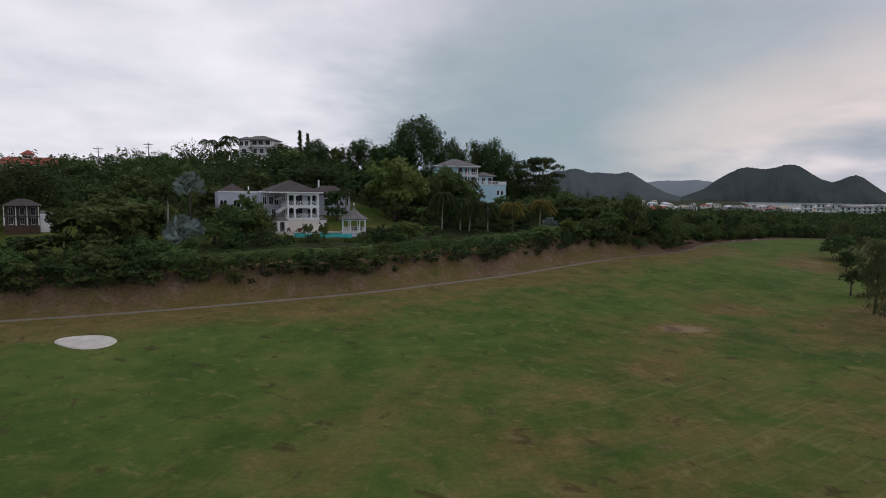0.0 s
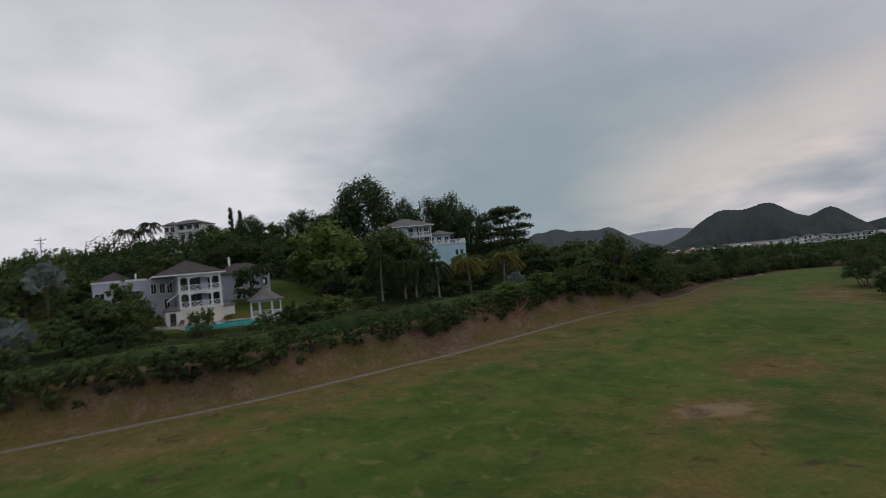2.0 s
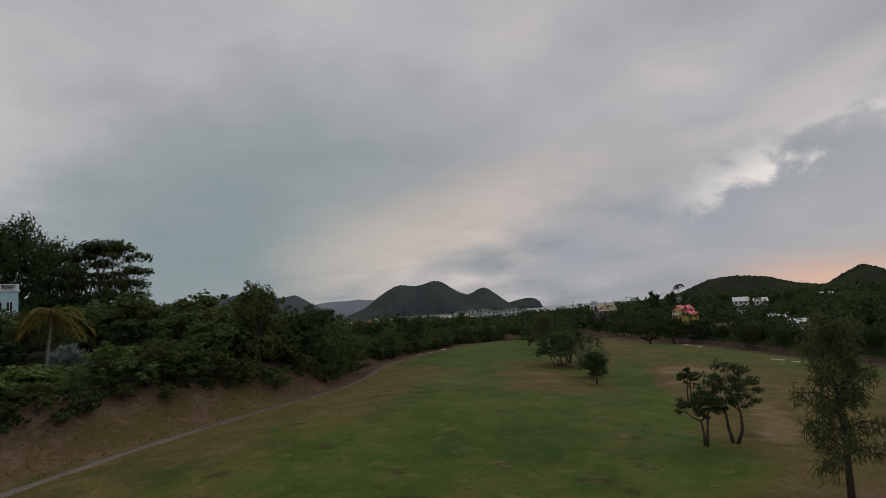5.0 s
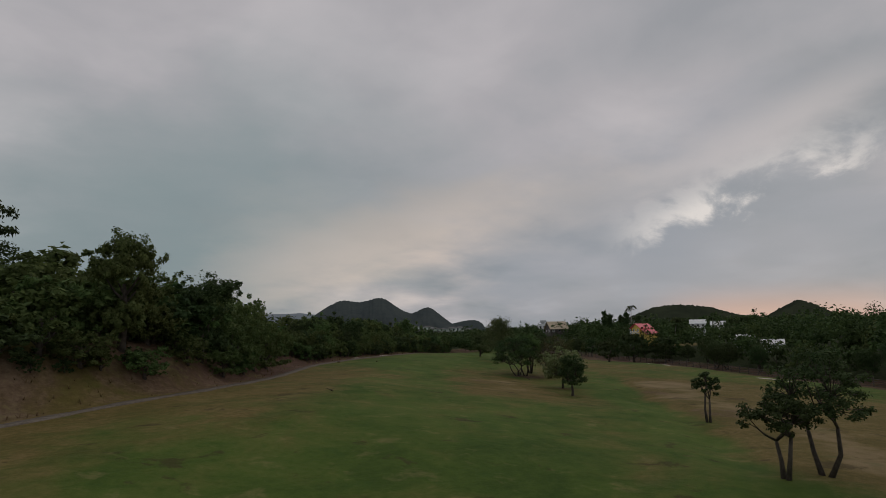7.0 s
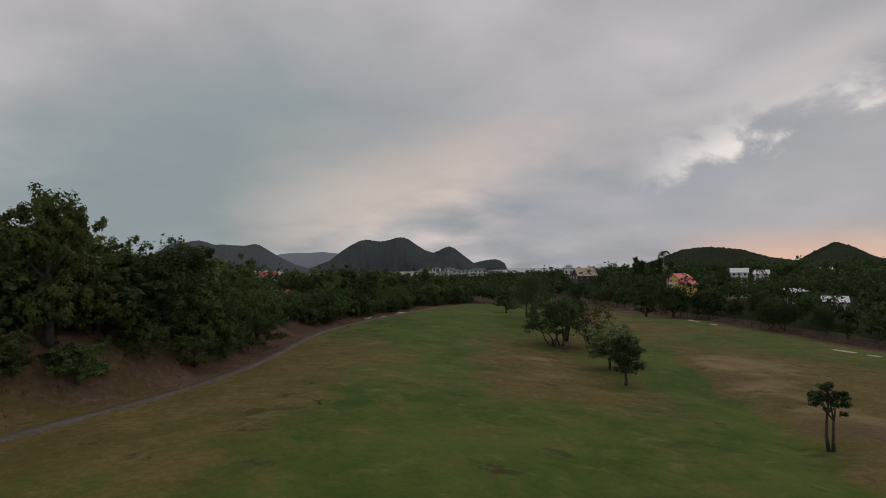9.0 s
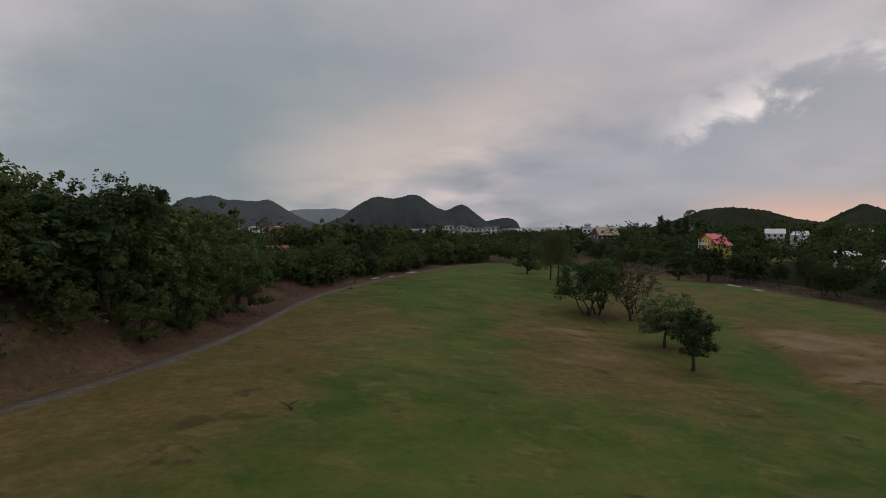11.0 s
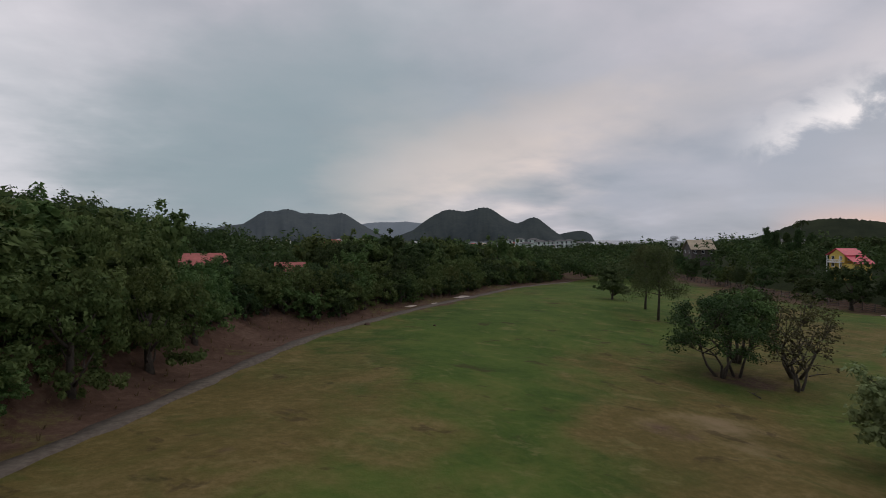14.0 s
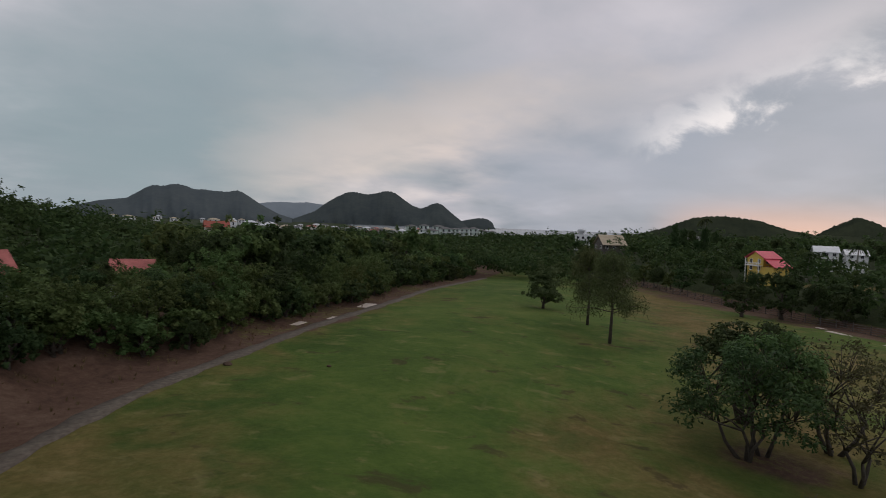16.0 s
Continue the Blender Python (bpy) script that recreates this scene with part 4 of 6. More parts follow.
# ---------------------------------------------------------------- houses
def window(parent, x, y, z, w, h, turn=0.0, bars=1, frame=None, pane=None, deep=0.08):
    """A window whose face looks along -y before the turn: frame, and pane set back in it. x, y, z: middle of its sill."""
    frame, pane = frame or WHITE, pane or GLASS
    t = 0.09
    bm = boxes((-w / 2 - t, -w / 2, -deep, deep, -t, h + t), (w / 2, w / 2 + t, -deep, deep, -t, h + t), (-w / 2, w / 2, -deep, deep, h, h + t), (-w / 2 - t, w / 2 + t, -deep * 1.8, deep, -t * 1.6, 0))
    for k in range(bars):
        q = -w / 2 + w * (k + 1) / (bars + 1)
        box(bm, q - 0.03, q + 0.03, -deep * 0.7, deep, 0, h)
    win = part("window", bm, frame, parent)
    win.matrix_basis = pose(x, y, z, 0, 0, turn)
    # panes given DIM have the room's shade as their colour
    part("pane", boxes((-w / 2, w / 2, -deep * 0.3, deep, 0, h)), pane, win, "dark pane, reflecting where it is glass")
    return win


def rail(parent, x0, x1, y, z, h=1.0, gap=0.16, crossed=False, turn=0.0, mat=None, origin=(0, 0, 0)):
    """A balcony railing along x: top and bottom rail with balusters or crossed struts."""
    bm = boxes((x0, x1, y - 0.05, y + 0.05, z + h - 0.1, z + h), (x0, x1, y - 0.04, y + 0.04, z + 0.08, z + 0.16))
    if crossed:
        n = max(1, round((x1 - x0) / 1.1))
        w = (x1 - x0) / n
        for k in range(n):
            a = x0 + k * w
            for p, q in (((a, z + 0.12), (a + w, z + h - 0.06)), ((a, z + h - 0.06), (a + w, z + 0.12))):
                tube(bm, [(p[0], y, p[1]), (q[0], y, q[1])], [0.045, 0.045], 4)
            box(bm, a - 0.05, a + 0.05, y - 0.05, y + 0.05, z, z + h)
    else:
        k = x0
        while k < x1:
            box(bm, k, k + 0.06, y - 0.03, y + 0.03, z + 0.12, z + h - 0.08)
            k += gap
    ob = part("railing", bm, mat or WHITE, parent)
    ob.matrix_basis = pose(*origin, 0, 0, turn)
    return ob


def arch_face(x0, x1, z0, z1, y, posts, rise=0.35, thick=0.25):
    """A flat arcade: posts and a beam whose undersides are arched. posts: x of post middles."""
    bm = bmesh.new()
    for p in posts:
        box(bm, p - 0.16, p + 0.16, y, y + thick, z0, z1)
        box(bm, p - 0.22, p + 0.22, y - 0.05, y + thick + 0.05, z1 - 0.75, z1 - 0.65)
    for a, b in zip(posts, posts[1:]):
        a, b = a + 0.16, b - 0.16
        n = 8
        for k in range(n):
            u0, u1 = a + (b - a) * k / n, a + (b - a) * (k + 1) / n
            m = ((u0 + u1) / 2 - (a + b) / 2) / ((b - a) / 2)
            low = z1 - 0.3 - rise * (1 - math.sqrt(max(0.0, 1 - m * m)))
            box(bm, u0, u1, y, y + thick, low, z1)
    return bm


def build_villa():
    v = thing("villa", "white three-storey villa with arched balconies and brown hipped roof", "house", at=pose(-27.4, 132.4, 7.4, 0, 0, 25))
    posts = (-3.3, -1.8, 1.8, 3.3)
    # base storey, balcony storeys
    part("base_wall", boxes((-3.45, 3.45, 0, 9.5, -1.5, 2.75)), CREAM, v, "plain cream base storey")
    part("rear_wall", boxes((-1.6, 3.4, 2.2, 9.5, 2.75, 8.3)), LILAC, v)
    for z in (2.75, 5.55):
        part("floor_slab", boxes((-3.6, 3.6, -0.15, 2.3, z - 0.28, z), (-3.6, -1.5, 2.3, 7.0, z - 0.28, z)), WHITE, v)
        part("arcade", arch_face(-3.3, 3.3, z, z + 2.55, 0.0, posts), WHITE, v, "white arcade of three bays")
        side = part("side_arcade", arch_face(-6.4, 0, z, z + 2.55, 0.0, (-6.4, -4.3, -2.1, 0.0)), WHITE, v)
        side.matrix_basis = pose(-3.45, 0.15, 0, 0, 0, -90)
        for a, b in zip(posts, posts[1:]):
            rail(v, a + 0.16, b - 0.16, 0.12, z, 1.0, crossed=True)
        rail(v, 0.2, 6.3, 0.0, z, 1.0, crossed=True, turn=90, origin=(-3.35, 0.1, 0))
        for x in (-0.6, 2.4):
            window(v, x, 2.16, z + 0.05, 1.6, 2.1, bars=1, frame=WOOD)
        for y in (3.6, 5.6):
            window(v, -1.64, y, z + 0.05, 1.2, 2.1, turn=-90, frame=WOOD)
    part("eaves_band", boxes((-3.6, 3.6, -0.2, 9.6, 8.1, 8.4)), WHITE, v)
    # main body to the side, under the same roof
    part("body_wall", boxes((-8.0, -3.3, 7.0, 14.0, -1.5, 8.3)), LILAC, v, "lilac-grey rendered side wall")
    for x, z, h in ((-7.0, 5.6, 1.7), (-5.6, 5.6, 1.7), (-4.4, 5.5, 1.9), (-5.0, 2.6, 1.9)):
        window(v, x, 6.95, z, 0.8, h)
    roof = part("roof", hip_roof(bmesh.new(), -6.6, 3.5, -0.1, 13.0, 8.35, 2.5, 0.7, ridge=1.6), SHINGLE, v, "brown shingled hipped roof")
    part("fascia", boxes((-7.35, 4.25, -0.86, -0.74, 8.25, 8.5), (-7.4, -7.28, -0.74, 13.7, 8.25, 8.5), (4.15, 4.27, -0.74, 13.7, 8.25, 8.5)), WHITE, roof)
    for z in (5.2, 8.0):
        bm = bmesh.new()
        f = [bm.verts.new(p) for p in ((-3.5, 0.3, z), (-3.5, 5.2, z), (-5.2, 5.2, z - 1.2), (-5.2, 0.3, z - 1.2))]
        g = [bm.verts.new(q.co + Vector((0, 0, -0.06))) for q in f]
        bm.faces.new(f)
        bm.faces.new(g[::-1])
        for k in range(4):
            bm.faces.new((f[k], g[k], g[(k + 1) % 4], f[(k + 1) % 4]))
        part("awning", bm, WHITE, v, "white sloping fabric awning")
    # small lean-tos at both sides
    part("annex_wall", boxes((-5.8, -3.47, -0.4, 3.4, -1.5, 2.3)), WHITE, v)
    part("annex_roof", hip_roof(bmesh.new(), -5.8, -3.6, -0.4, 3.4, 2.3, 0.9, 0.2), SHINGLE_GREY, v)
    # solid panel; the doorway's inner shade is only its dark colour
    part("annex_door", boxes((-5.1, -4.2, -0.46, -0.35, 0, 2.0)), DIM, v, "dark panel painted like a shaded open doorway")
    part("annex_wall", boxes((3.47, 5.6, 1.6, 4.6, -1.0, 2.3)), WHITE, v)
    part("annex_roof", hip_roof(bmesh.new(), 3.4, 5.6, 1.6, 4.6, 2.3, 0.8, 0.25), SHINGLE_GREY, v)
    # far wing in lilac grey, and the wing behind
    part("wing_wall", boxes((-16.5, -8.0, 9.5, 16.0, -2.0, 8.3)), LILAC, v)
    part("wing_roof", hip_roof(bmesh.new(), -15.6, -10.6, 10.5, 15.5, 8.3, 1.7, 0.4), SHINGLE, v)
    part("wing_parapet", boxes((-16.6, -8.0, 9.4, 9.6, 8.15, 8.5)), WHITE, v)
    for x in (-15.4, -12.6, -9.8):
        window(v, x, 9.45, 4.8, 1.4, 1.6, bars=1)
    part("back_wall", boxes((4.5, 14.0, 10.5, 17.0, -1.5, 7.9)), LILAC, v)
    part("back_roof", hip_roof(bmesh.new(), 4.5, 14.0, 10.5, 17.0, 7.9, 2.0, 0.6), SHINGLE, v)
    for x, z in ((13.0, 5.3), (10.5, 5.3), (8.0, 5.3), (13.0, 2.0)):
        window(v, x, 10.45, z, 0.9, 1.6)
    bm = bmesh.new()
    tube(bm, [(7.0, 13.5, 8.5), (7.0, 13.5, 11.2)], [0.25, 0.2], 8)
    tube(bm, [(7.0, 13.5, 11.2), (7.0, 13.5, 11.5)], [0.32, 0.05], 8)
    part("chimney", bm, WHITE, v)
    bm = bmesh.new()
    tube(bm, [(-9.6, 12.5, 8.0), (-9.6, 12.5, 9.6)], [0.16, 0.16], 8)
    part("chimney", bm, WHITE, v)


build_villa()


def build_gazebo():
    g = thing("gazebo", "white octagonal gazebo with bell-shaped grey shingle roof by the pool", "gazebo", at=pose(-16.2, 131.0, 7.2, 0, 0, 12))
    bm = bmesh.new()
    tube(bm, [(0, 0, -2.6), (0, 0, 0.15)], [2.75, 2.75], 8)
    part("base", bm, plain("pale_blue_white_wall", (0.55, 0.6, 0.68), 0.8, 0.08), g, "pale blue base wall")
    part_floor = bmesh.new()
    tube(part_floor, [(0, 0, 0.15), (0, 0, 0.27)], [2.9, 2.9], 8)
    part("floor", part_floor, WHITE, g)
    ring = [(2.6 * math.cos(math.pi / 8 + k * math.pi / 4), 2.6 * math.sin(math.pi / 8 + k * math.pi / 4)) for k in range(8)]
    for k, (x, y) in enumerate(ring):
        part("post", boxes((x - 0.11, x + 0.11, y - 0.11, y + 0.11, 0.27, 3.0), (x - 0.16, x + 0.16, y - 0.16, y + 0.16, 2.55, 2.65)), WHITE, g)
        x2, y2 = ring[(k + 1) % 8]
        a = math.degrees(math.atan2(y2 - y, x2 - x))
        long = math.hypot(x2 - x, y2 - y)
        if k != 5:
            rail(g, 0.1, long - 0.1, 0, 0.27, 0.95, gap=0.4, turn=a, origin=(x, y, 0))
        beam = part("beam", boxes((0, long, -0.1, 0.1, 2.75, 3.05)), WHITE, g)
        beam.matrix_basis = pose(x, y, 0, 0, 0, a)
    bm = bmesh.new()
    tube(bm, [(0, 0, 2.98), (0, 0, 3.1), (0, 0, 3.75), (0, 0, 4.25), (0, 0, 4.8), (0, 0, 5.4), (0, 0, 5.95)], [3.3, 3.32, 2.1, 1.4, 0.72, 0.28, 0.12], 8)
    for f in bm.faces:
        f.smooth = False
    part("roof", bm, SHINGLE_GREY, g, "grey shingled bell roof")
    bm = bmesh.new()
    tube(bm, [(0, 0, 5.9), (0, 0, 6.3), (0, 0, 6.6)], [0.12, 0.16, 0.02], 8)
    part("finial", bm, WHITE, g)
    tagged(copy_table(g), "")


def copy_table(parent):
    bm = bmesh.new()
    tube(bm, [(0, 0, 0.27), (0, 0, 0.95), (0, 0, 1.0)], [0.08, 0.08, 0.6], 10)
    return part("table", bm, WHITE, parent)


build_gazebo()


def build_pool():
    deck = thing("pool_terrace", "paved pool terrace in front of the villa", "terrace", kind="structure")
    part("paving", boxes((-36, -19.5, 126.6, 134, 5.2, 7.30)), PAVING, deck)
    part("retaining_wall", boxes((-36, -28.0, 126.3, 126.59, 5.0, 7.45)), CREAM, deck)
    bm = bmesh.new()
    ring = []
    for k in range(28):
        a = 2 * math.pi * k / 28
        r = 1 + 0.12 * math.cos(2 * a + 0.6)
        ring.append(((5.5 * r * math.cos(a)) - 22.0, (2.8 * r * math.sin(a)) + 125.9))
    top = [bm.verts.new((x, y, 7.38)) for x, y in ring]
    low = [bm.verts.new((x, y, 5.3)) for x, y in ring]
    bm.faces.new(top)
    for k in range(28):
        bm.faces.new((low[k], low[(k + 1) % 28], top[(k + 1) % 28], top[k]))
    pool = tagged(part("swimming_pool", bm, POOL), "turquoise infinity pool with a tiled overflow wall", "pool")
    bm = bmesh.new()
    inner = [bm.verts.new((x, y, 7.42)) for x, y in ring]
    outer = [bm.verts.new(((x + 22.0) * 1.05 - 22.0, (y - 125.9) * 1.1 + 125.9, 7.42)) for x, y in ring]
    low = [bm.verts.new(((x + 22.0) * 1.05 - 22.0, (y - 125.9) * 1.1 + 125.9, 7.28)) for x, y in ring]
    for k in range(1, 13):
        j = (k + 1) % 28
        bm.faces.new((inner[k], outer[k], outer[j], inner[j]))
        bm.faces.new((outer[k], low[k], low[j], outer[j]))
    part("coping", bm, CREAM, pool, "pale stone coping")
    # loungers and a potted palm by the wall
    for k in range(3):
        t = thing("sun_lounger", "dark wooden sun lounger on the pool terrace", "sun lounger", "pool loungers", at=pose(-32.6 + 1.3 * k, 129.2 + 0.3 * k, 7.3, 0, 0, 14))
        part("seat", boxes((-0.35, 0.35, -1.0, 0.4, 0.28, 0.36)), WOOD, t)
        b = part("backrest", boxes((-0.35, 0.35, 0, 0.75, 0, 0.07)), WOOD, t)
        b.matrix_basis = pose(0, 0.4, 0.32, 45)
        for x in (-0.3, 0.3):
            for y in (-0.9, 0.3):
                part("leg", boxes((x - 0.04, x + 0.04, y - 0.04, y + 0.04, 0, 0.28)), WOOD, t)
    for x, y in ((-27.8, 130.8), (-23.0, 131.6)):
        pot = thing("potted_palm", "small palm in a terracotta pot on the terrace", "potted plant", at=pose(x, y, 7.3))
        bm = bmesh.new()
        tube(bm, [(0, 0, 0), (0, 0, 0.5), (0, 0, 0.62)], [0.22, 0.34, 0.36], 10)
        part("pot", bm, TILE_RED, pot)
        part("leaves", frond_crown(np.random.default_rng(3), 9, 1.1, 0.55, PALM, z=0.7), None, pot)


def frond_crown(rng, count, reach, droop, mat, z=0.0, pairs=16, leaf=0.32, up=0.9, width=0.06):
    """Feather fronds of a palm: arching ribs with slim leaflets on both sides."""
    vs, fs, k0 = [], [], 0
    for k in range(count):
        a = 2 * math.pi * (k + rng.random() * 0.7) / count * (1.0 if k % 2 else 1.0)
        rise = up * rng.uniform(-0.25, 1.0)
        t = np.linspace(0.08, 1, pairs)
        rad = reach * rng.uniform(0.8, 1.1) * t * (1 - 0.12 * t)
        hz = z + reach * (rise * t - (droop + 0.35 * max(rise, 0)) * t * t * 1.25)
        d = np.array([math.cos(a), math.sin(a), 0])
        side = np.array([-math.sin(a), math.cos(a), 0])
        base = d[None] * rad[:, None]
        base[:, 2] = hz
        for sgn in (-1, 1):
            long = leaf * reach * np.sin(np.clip(t * 1.15 + 0.25, 0, math.pi)) * rng.uniform(0.8, 1.15, pairs)
            tip = base + sgn * side[None] * long[:, None] * 0.85 + d[None] * long[:, None] * 0.45
            tip[:, 2] -= long * rng.uniform(0.35, 0.75, pairs)
            w = d[None] * width * reach
            quad = np.stack([base - w * 0.6, base + w * 0.6, tip + w * 0.15, tip - w * 0.15], 1).reshape(-1, 3)
            vs.append(quad)
            fs.append(np.arange(len(quad)).reshape(-1, 4) + k0)
            k0 += len(quad)
        wv = side[None] * 0.025 * reach
        rib = np.concatenate([base - wv, base + wv])
        i = np.arange(pairs - 1)
        vs.append(rib)
        fs.append(np.stack([i, i + 1, i + 1 + pairs, i + pairs], 1) + k0)
        k0 += len(rib)
    return mesh_of("fronds", np.concatenate(vs), np.concatenate(fs), mat)


build_pool()


def build_blue_villa():
    b = thing("blue_villa", "pale blue hillside villa with white balconies and grey roof", "house", at=pose(9.0, 180.5, 12.3, 0, 0, 6))
    # local: main block x -6.5..6, terrace block x 3.5..14
    part("main_wall", boxes((-6.5, 5.6, 2.6, 11, -3, 11.6), (-6.5, -0.4, 0.4, 2.6, -3, 11.6)), BLUE, b, "pale blue rendered wall")
    part("roof", hip_roof(bmesh.new(), -6.5, 5.8, 0.2, 11, 11.7, 2.3, 0.8), SHINGLE_GREY, b)
    part("fascia", boxes((-7.35, 6.65, -0.68, -0.55, 11.6, 11.85), (6.55, 6.68, -0.6, 11.8, 11.6, 11.85)), WHITE, b)
    for z in (6.6, 9.2):
        part("balcony_slab", boxes((-0.6, 6.0, 0.2, 2.7, z - 0.25, z)), WHITE, b)
        for x in (-0.3, 2.8, 5.8):
            part("post", boxes((x - 0.13, x + 0.13, 0.3, 0.56, z, z + 2.45)), WHITE, b)
        rail(b, -0.2, 5.7, 0.42, z, 0.95, gap=0.22)
        part("balcony_beam", boxes((-0.5, 6.0, 0.28, 0.58, z + 2.2, z + 2.45)), WHITE, b)
        for x in (0.9, 3.0, 4.9):
            window(b, x, 2.54, z + 0.1, 1.1, 2.0)
    for x in (-5.0, -2.5):
        for z in (3.5, 6.8, 9.4):
            window(b, x, 0.36, z, 1.0, 1.4)
    part("terrace_wall", boxes((3.4, 14.0, -2.4, 6.5, -4, 6.3)), BLUE, b, "blue terrace wall")
    part("parapet", boxes((3.2, 14.2, -2.6, 6.7, 6.3, 6.55)), WHITE, b)
    for x in (3.3, 5.4, 7.5, 9.6, 11.7, 13.9):
        part("pier", boxes((x - 0.15, x + 0.15, -2.55, -2.25, 6.55, 7.4)), WHITE, b)
    rail(b, 3.3, 13.9, -2.4, 6.55, 0.85, gap=0.24)
    rail(b, 0.0, 8.6, 0, 6.55, 0.85, gap=0.24, turn=90, origin=(14.0, -2.3, 0))
    part("pavilion_wall", boxes((5.6, 11.0, 3.0, 8.0, 6.3, 8.9)), BLUE, b)
    part("pavilion_roof", hip_roof(bmesh.new(), 5.4, 11.6, 1.6, 8.0, 8.9, 1.3, 0.5), SHINGLE_GREY, b)
    for x in (6.2, 8.2, 10.2):
        window(b, x, 2.94, 6.6, 1.1, 1.9)
    for x in (11.6, 12.9):
        window(b, x, -2.45, 3.4, 0.7, 1.3)
    part("lower_wall", boxes((8.0, 13.0, -6.5, -2.4, -4.5, 0.2)), BLUE, b)
    part("lower_roof", hip_roof(bmesh.new(), 8.0, 13.0, -6.5, -2.6, 0.2, 1.0, 0.4), SHINGLE_GREY, b)


build_blue_villa()


def build_hilltop_house():
    h = thing("hilltop_house", "white two-storey house with grey roof on the ridge", "house", at=pose(-63.0, 224.5, 29.6, 0, 0, -12) @ Matrix.Diagonal((0.66, 0.66, 0.75, 1)))
    part("wall", boxes((-9, 9, 0, 11, -9, 6.3), (-9, -3, -3, 0, -9, 6.3)), WHITE, h)
    part("roof", hip_roof(bmesh.new(), -9, 9, -1.6, 11, 6.3, 2.2, 1.0), SHINGLE_GREY, h)
    part("gable_roof", hip_roof(bmesh.new(), -9.2, -2.8, -3.2, 4, 6.3, 1.6, 0.8), SHINGLE_GREY, h)
    part("balcony", boxes((-3, 9, -1.6, 0, 2.9, 3.15), (-3, 9, -1.65, -1.5, 3.15, 4.0)), WHITE, h)
    for x in (-2.8, 1.0, 5.0, 8.8):
        part("post", boxes((x - 0.2, x + 0.2, -1.6, -1.2, -1, 6.3)), WHITE, h)
    for x, w in ((-0.9, 2.4), (3.0, 2.6), (7.0, 2.4)):
        window(h, x, -0.05, 3.2, w * 1.25, 2.7, bars=2, pane=DIM)
        window(h, x, -0.05, 0.1, w * 0.9, 2.0, bars=1, pane=DIM)
    for x in (-7.5, -4.5):
        window(h, x, -3.05, 3.5, 1.9, 2.0, pane=DIM)
    window(h, -6.0, -3.05, 0.0, 2.6, 1.8, pane=DIM)


build_hilltop_house()


def build_hotel():
    h = thing("red_roofed_hotel", "long building with red tiled roof and cupola on the ridge", "building", at=pose(-141, 220, 21.6, 0, 0, 26) @ Matrix.Diagonal((0.8, 0.8, 0.8, 1)))
    part("wall", boxes((-16, 18, 0, 12, -12, 3.0)), CREAM, h)
    part("roof", hip_roof(bmesh.new(), -16, 18, 0, 12, 3.0, 3.4, 1.0), TILE_RED, h, "red clay tiled hipped roof")
    cupola = part("cupola", boxes((-4.6, -0.4, 4.0, 8.0, 5.4, 7.6)), CREAM, h)
    part("cupola_roof", hip_roof(bmesh.new(), -4.6, -0.4, 4.0, 8.0, 7.6, 2.0, 0.6), TILE_RED, cupola)
    for x in (-3.6, -1.5):
        window(cupola, x, 3.95, 6.2, 0.9, 1.0)
    for k in range(9):
        window(h, -14 + 3.7 * k, -0.05, 0.4, 1.6, 1.7)


build_hotel()


def build_cottage():
    c = thing("cottage", "timber cottage with white posts on a dark stone base", "house", at=pose(-72.5, 109.0, 9.3, 0, 0, 28) @ Matrix.Diagonal((0.52, 0.52, 0.66, 1)))
    part("base", boxes((-5, 5, 0, 7, -2.4, 0.0)), SOIL, c, "dark stone base")
    part("wall", boxes((-4.6, 4.6, 2.2, 7, 0, 5.2)), WOOD, c)
    part("deck", boxes((-5.2, 5.2, -0.3, 2.3, 2.3, 2.55)), WOOD, c)
    part("roof", hip_roof(bmesh.new(), -5, 5, -0.2, 7, 5.2, 1.8, 0.6), SHINGLE, c)
    for x in (-4.9, -1.6, 1.6, 4.9):
        part("post", boxes((x - 0.17, x + 0.17, -0.2, 0.14, 0, 2.4)), WHITE, c)
        part("upper_post", boxes((x - 0.12, x + 0.12, -0.2, 0.05, 2.5, 5.2)), CREAM, c)
    rail(c, -5.0, 5.0, -0.15, 2.55, 0.95, gap=0.2, mat=WOOD)
    for x in (-3.2, 0, 3.2):
        window(c, x, 2.15, 2.8, 1.2, 1.9)
        window(c, x, 2.15, 0.3, 1.2, 1.7, pane=DIM)
    part("side_terrace", boxes((5.2, 11.0, 1.0, 4.0, -2, 3.0)), WHITE, c)
    rail(c, 5.3, 10.9, 1.05, 3.0, 0.9, gap=0.24)


build_cottage()


def gable_roof(bm, x0, x1, y0, y1, z, rise, over=0.5, thick=0.16):
    """Ridge along x."""
    x0, x1, y0, y1 = x0 - over, x1 + over, y0 - over, y1 + over
    c = (y0 + y1) / 2
    v = [bm.verts.new(p) for p in ((x0, y0, z), (x1, y0, z), (x1, c, z + rise), (x0, c, z + rise), (x0, y1, z), (x1, y1, z))]
    w = [bm.verts.new(p.co + Vector((0, 0, thick))) for p in v]
    for q in ((0, 1, 2, 3), (3, 2, 5, 4)):
        bm.faces.new([w[i] for i in q])
        bm.faces.new([v[i] for i in q[::-1]])
    for a, b in ((0, 1), (1, 2), (2, 5), (5, 4), (4, 3), (3, 0)):
        bm.faces.new((v[a], v[b], w[b], w[a]))
    return bm


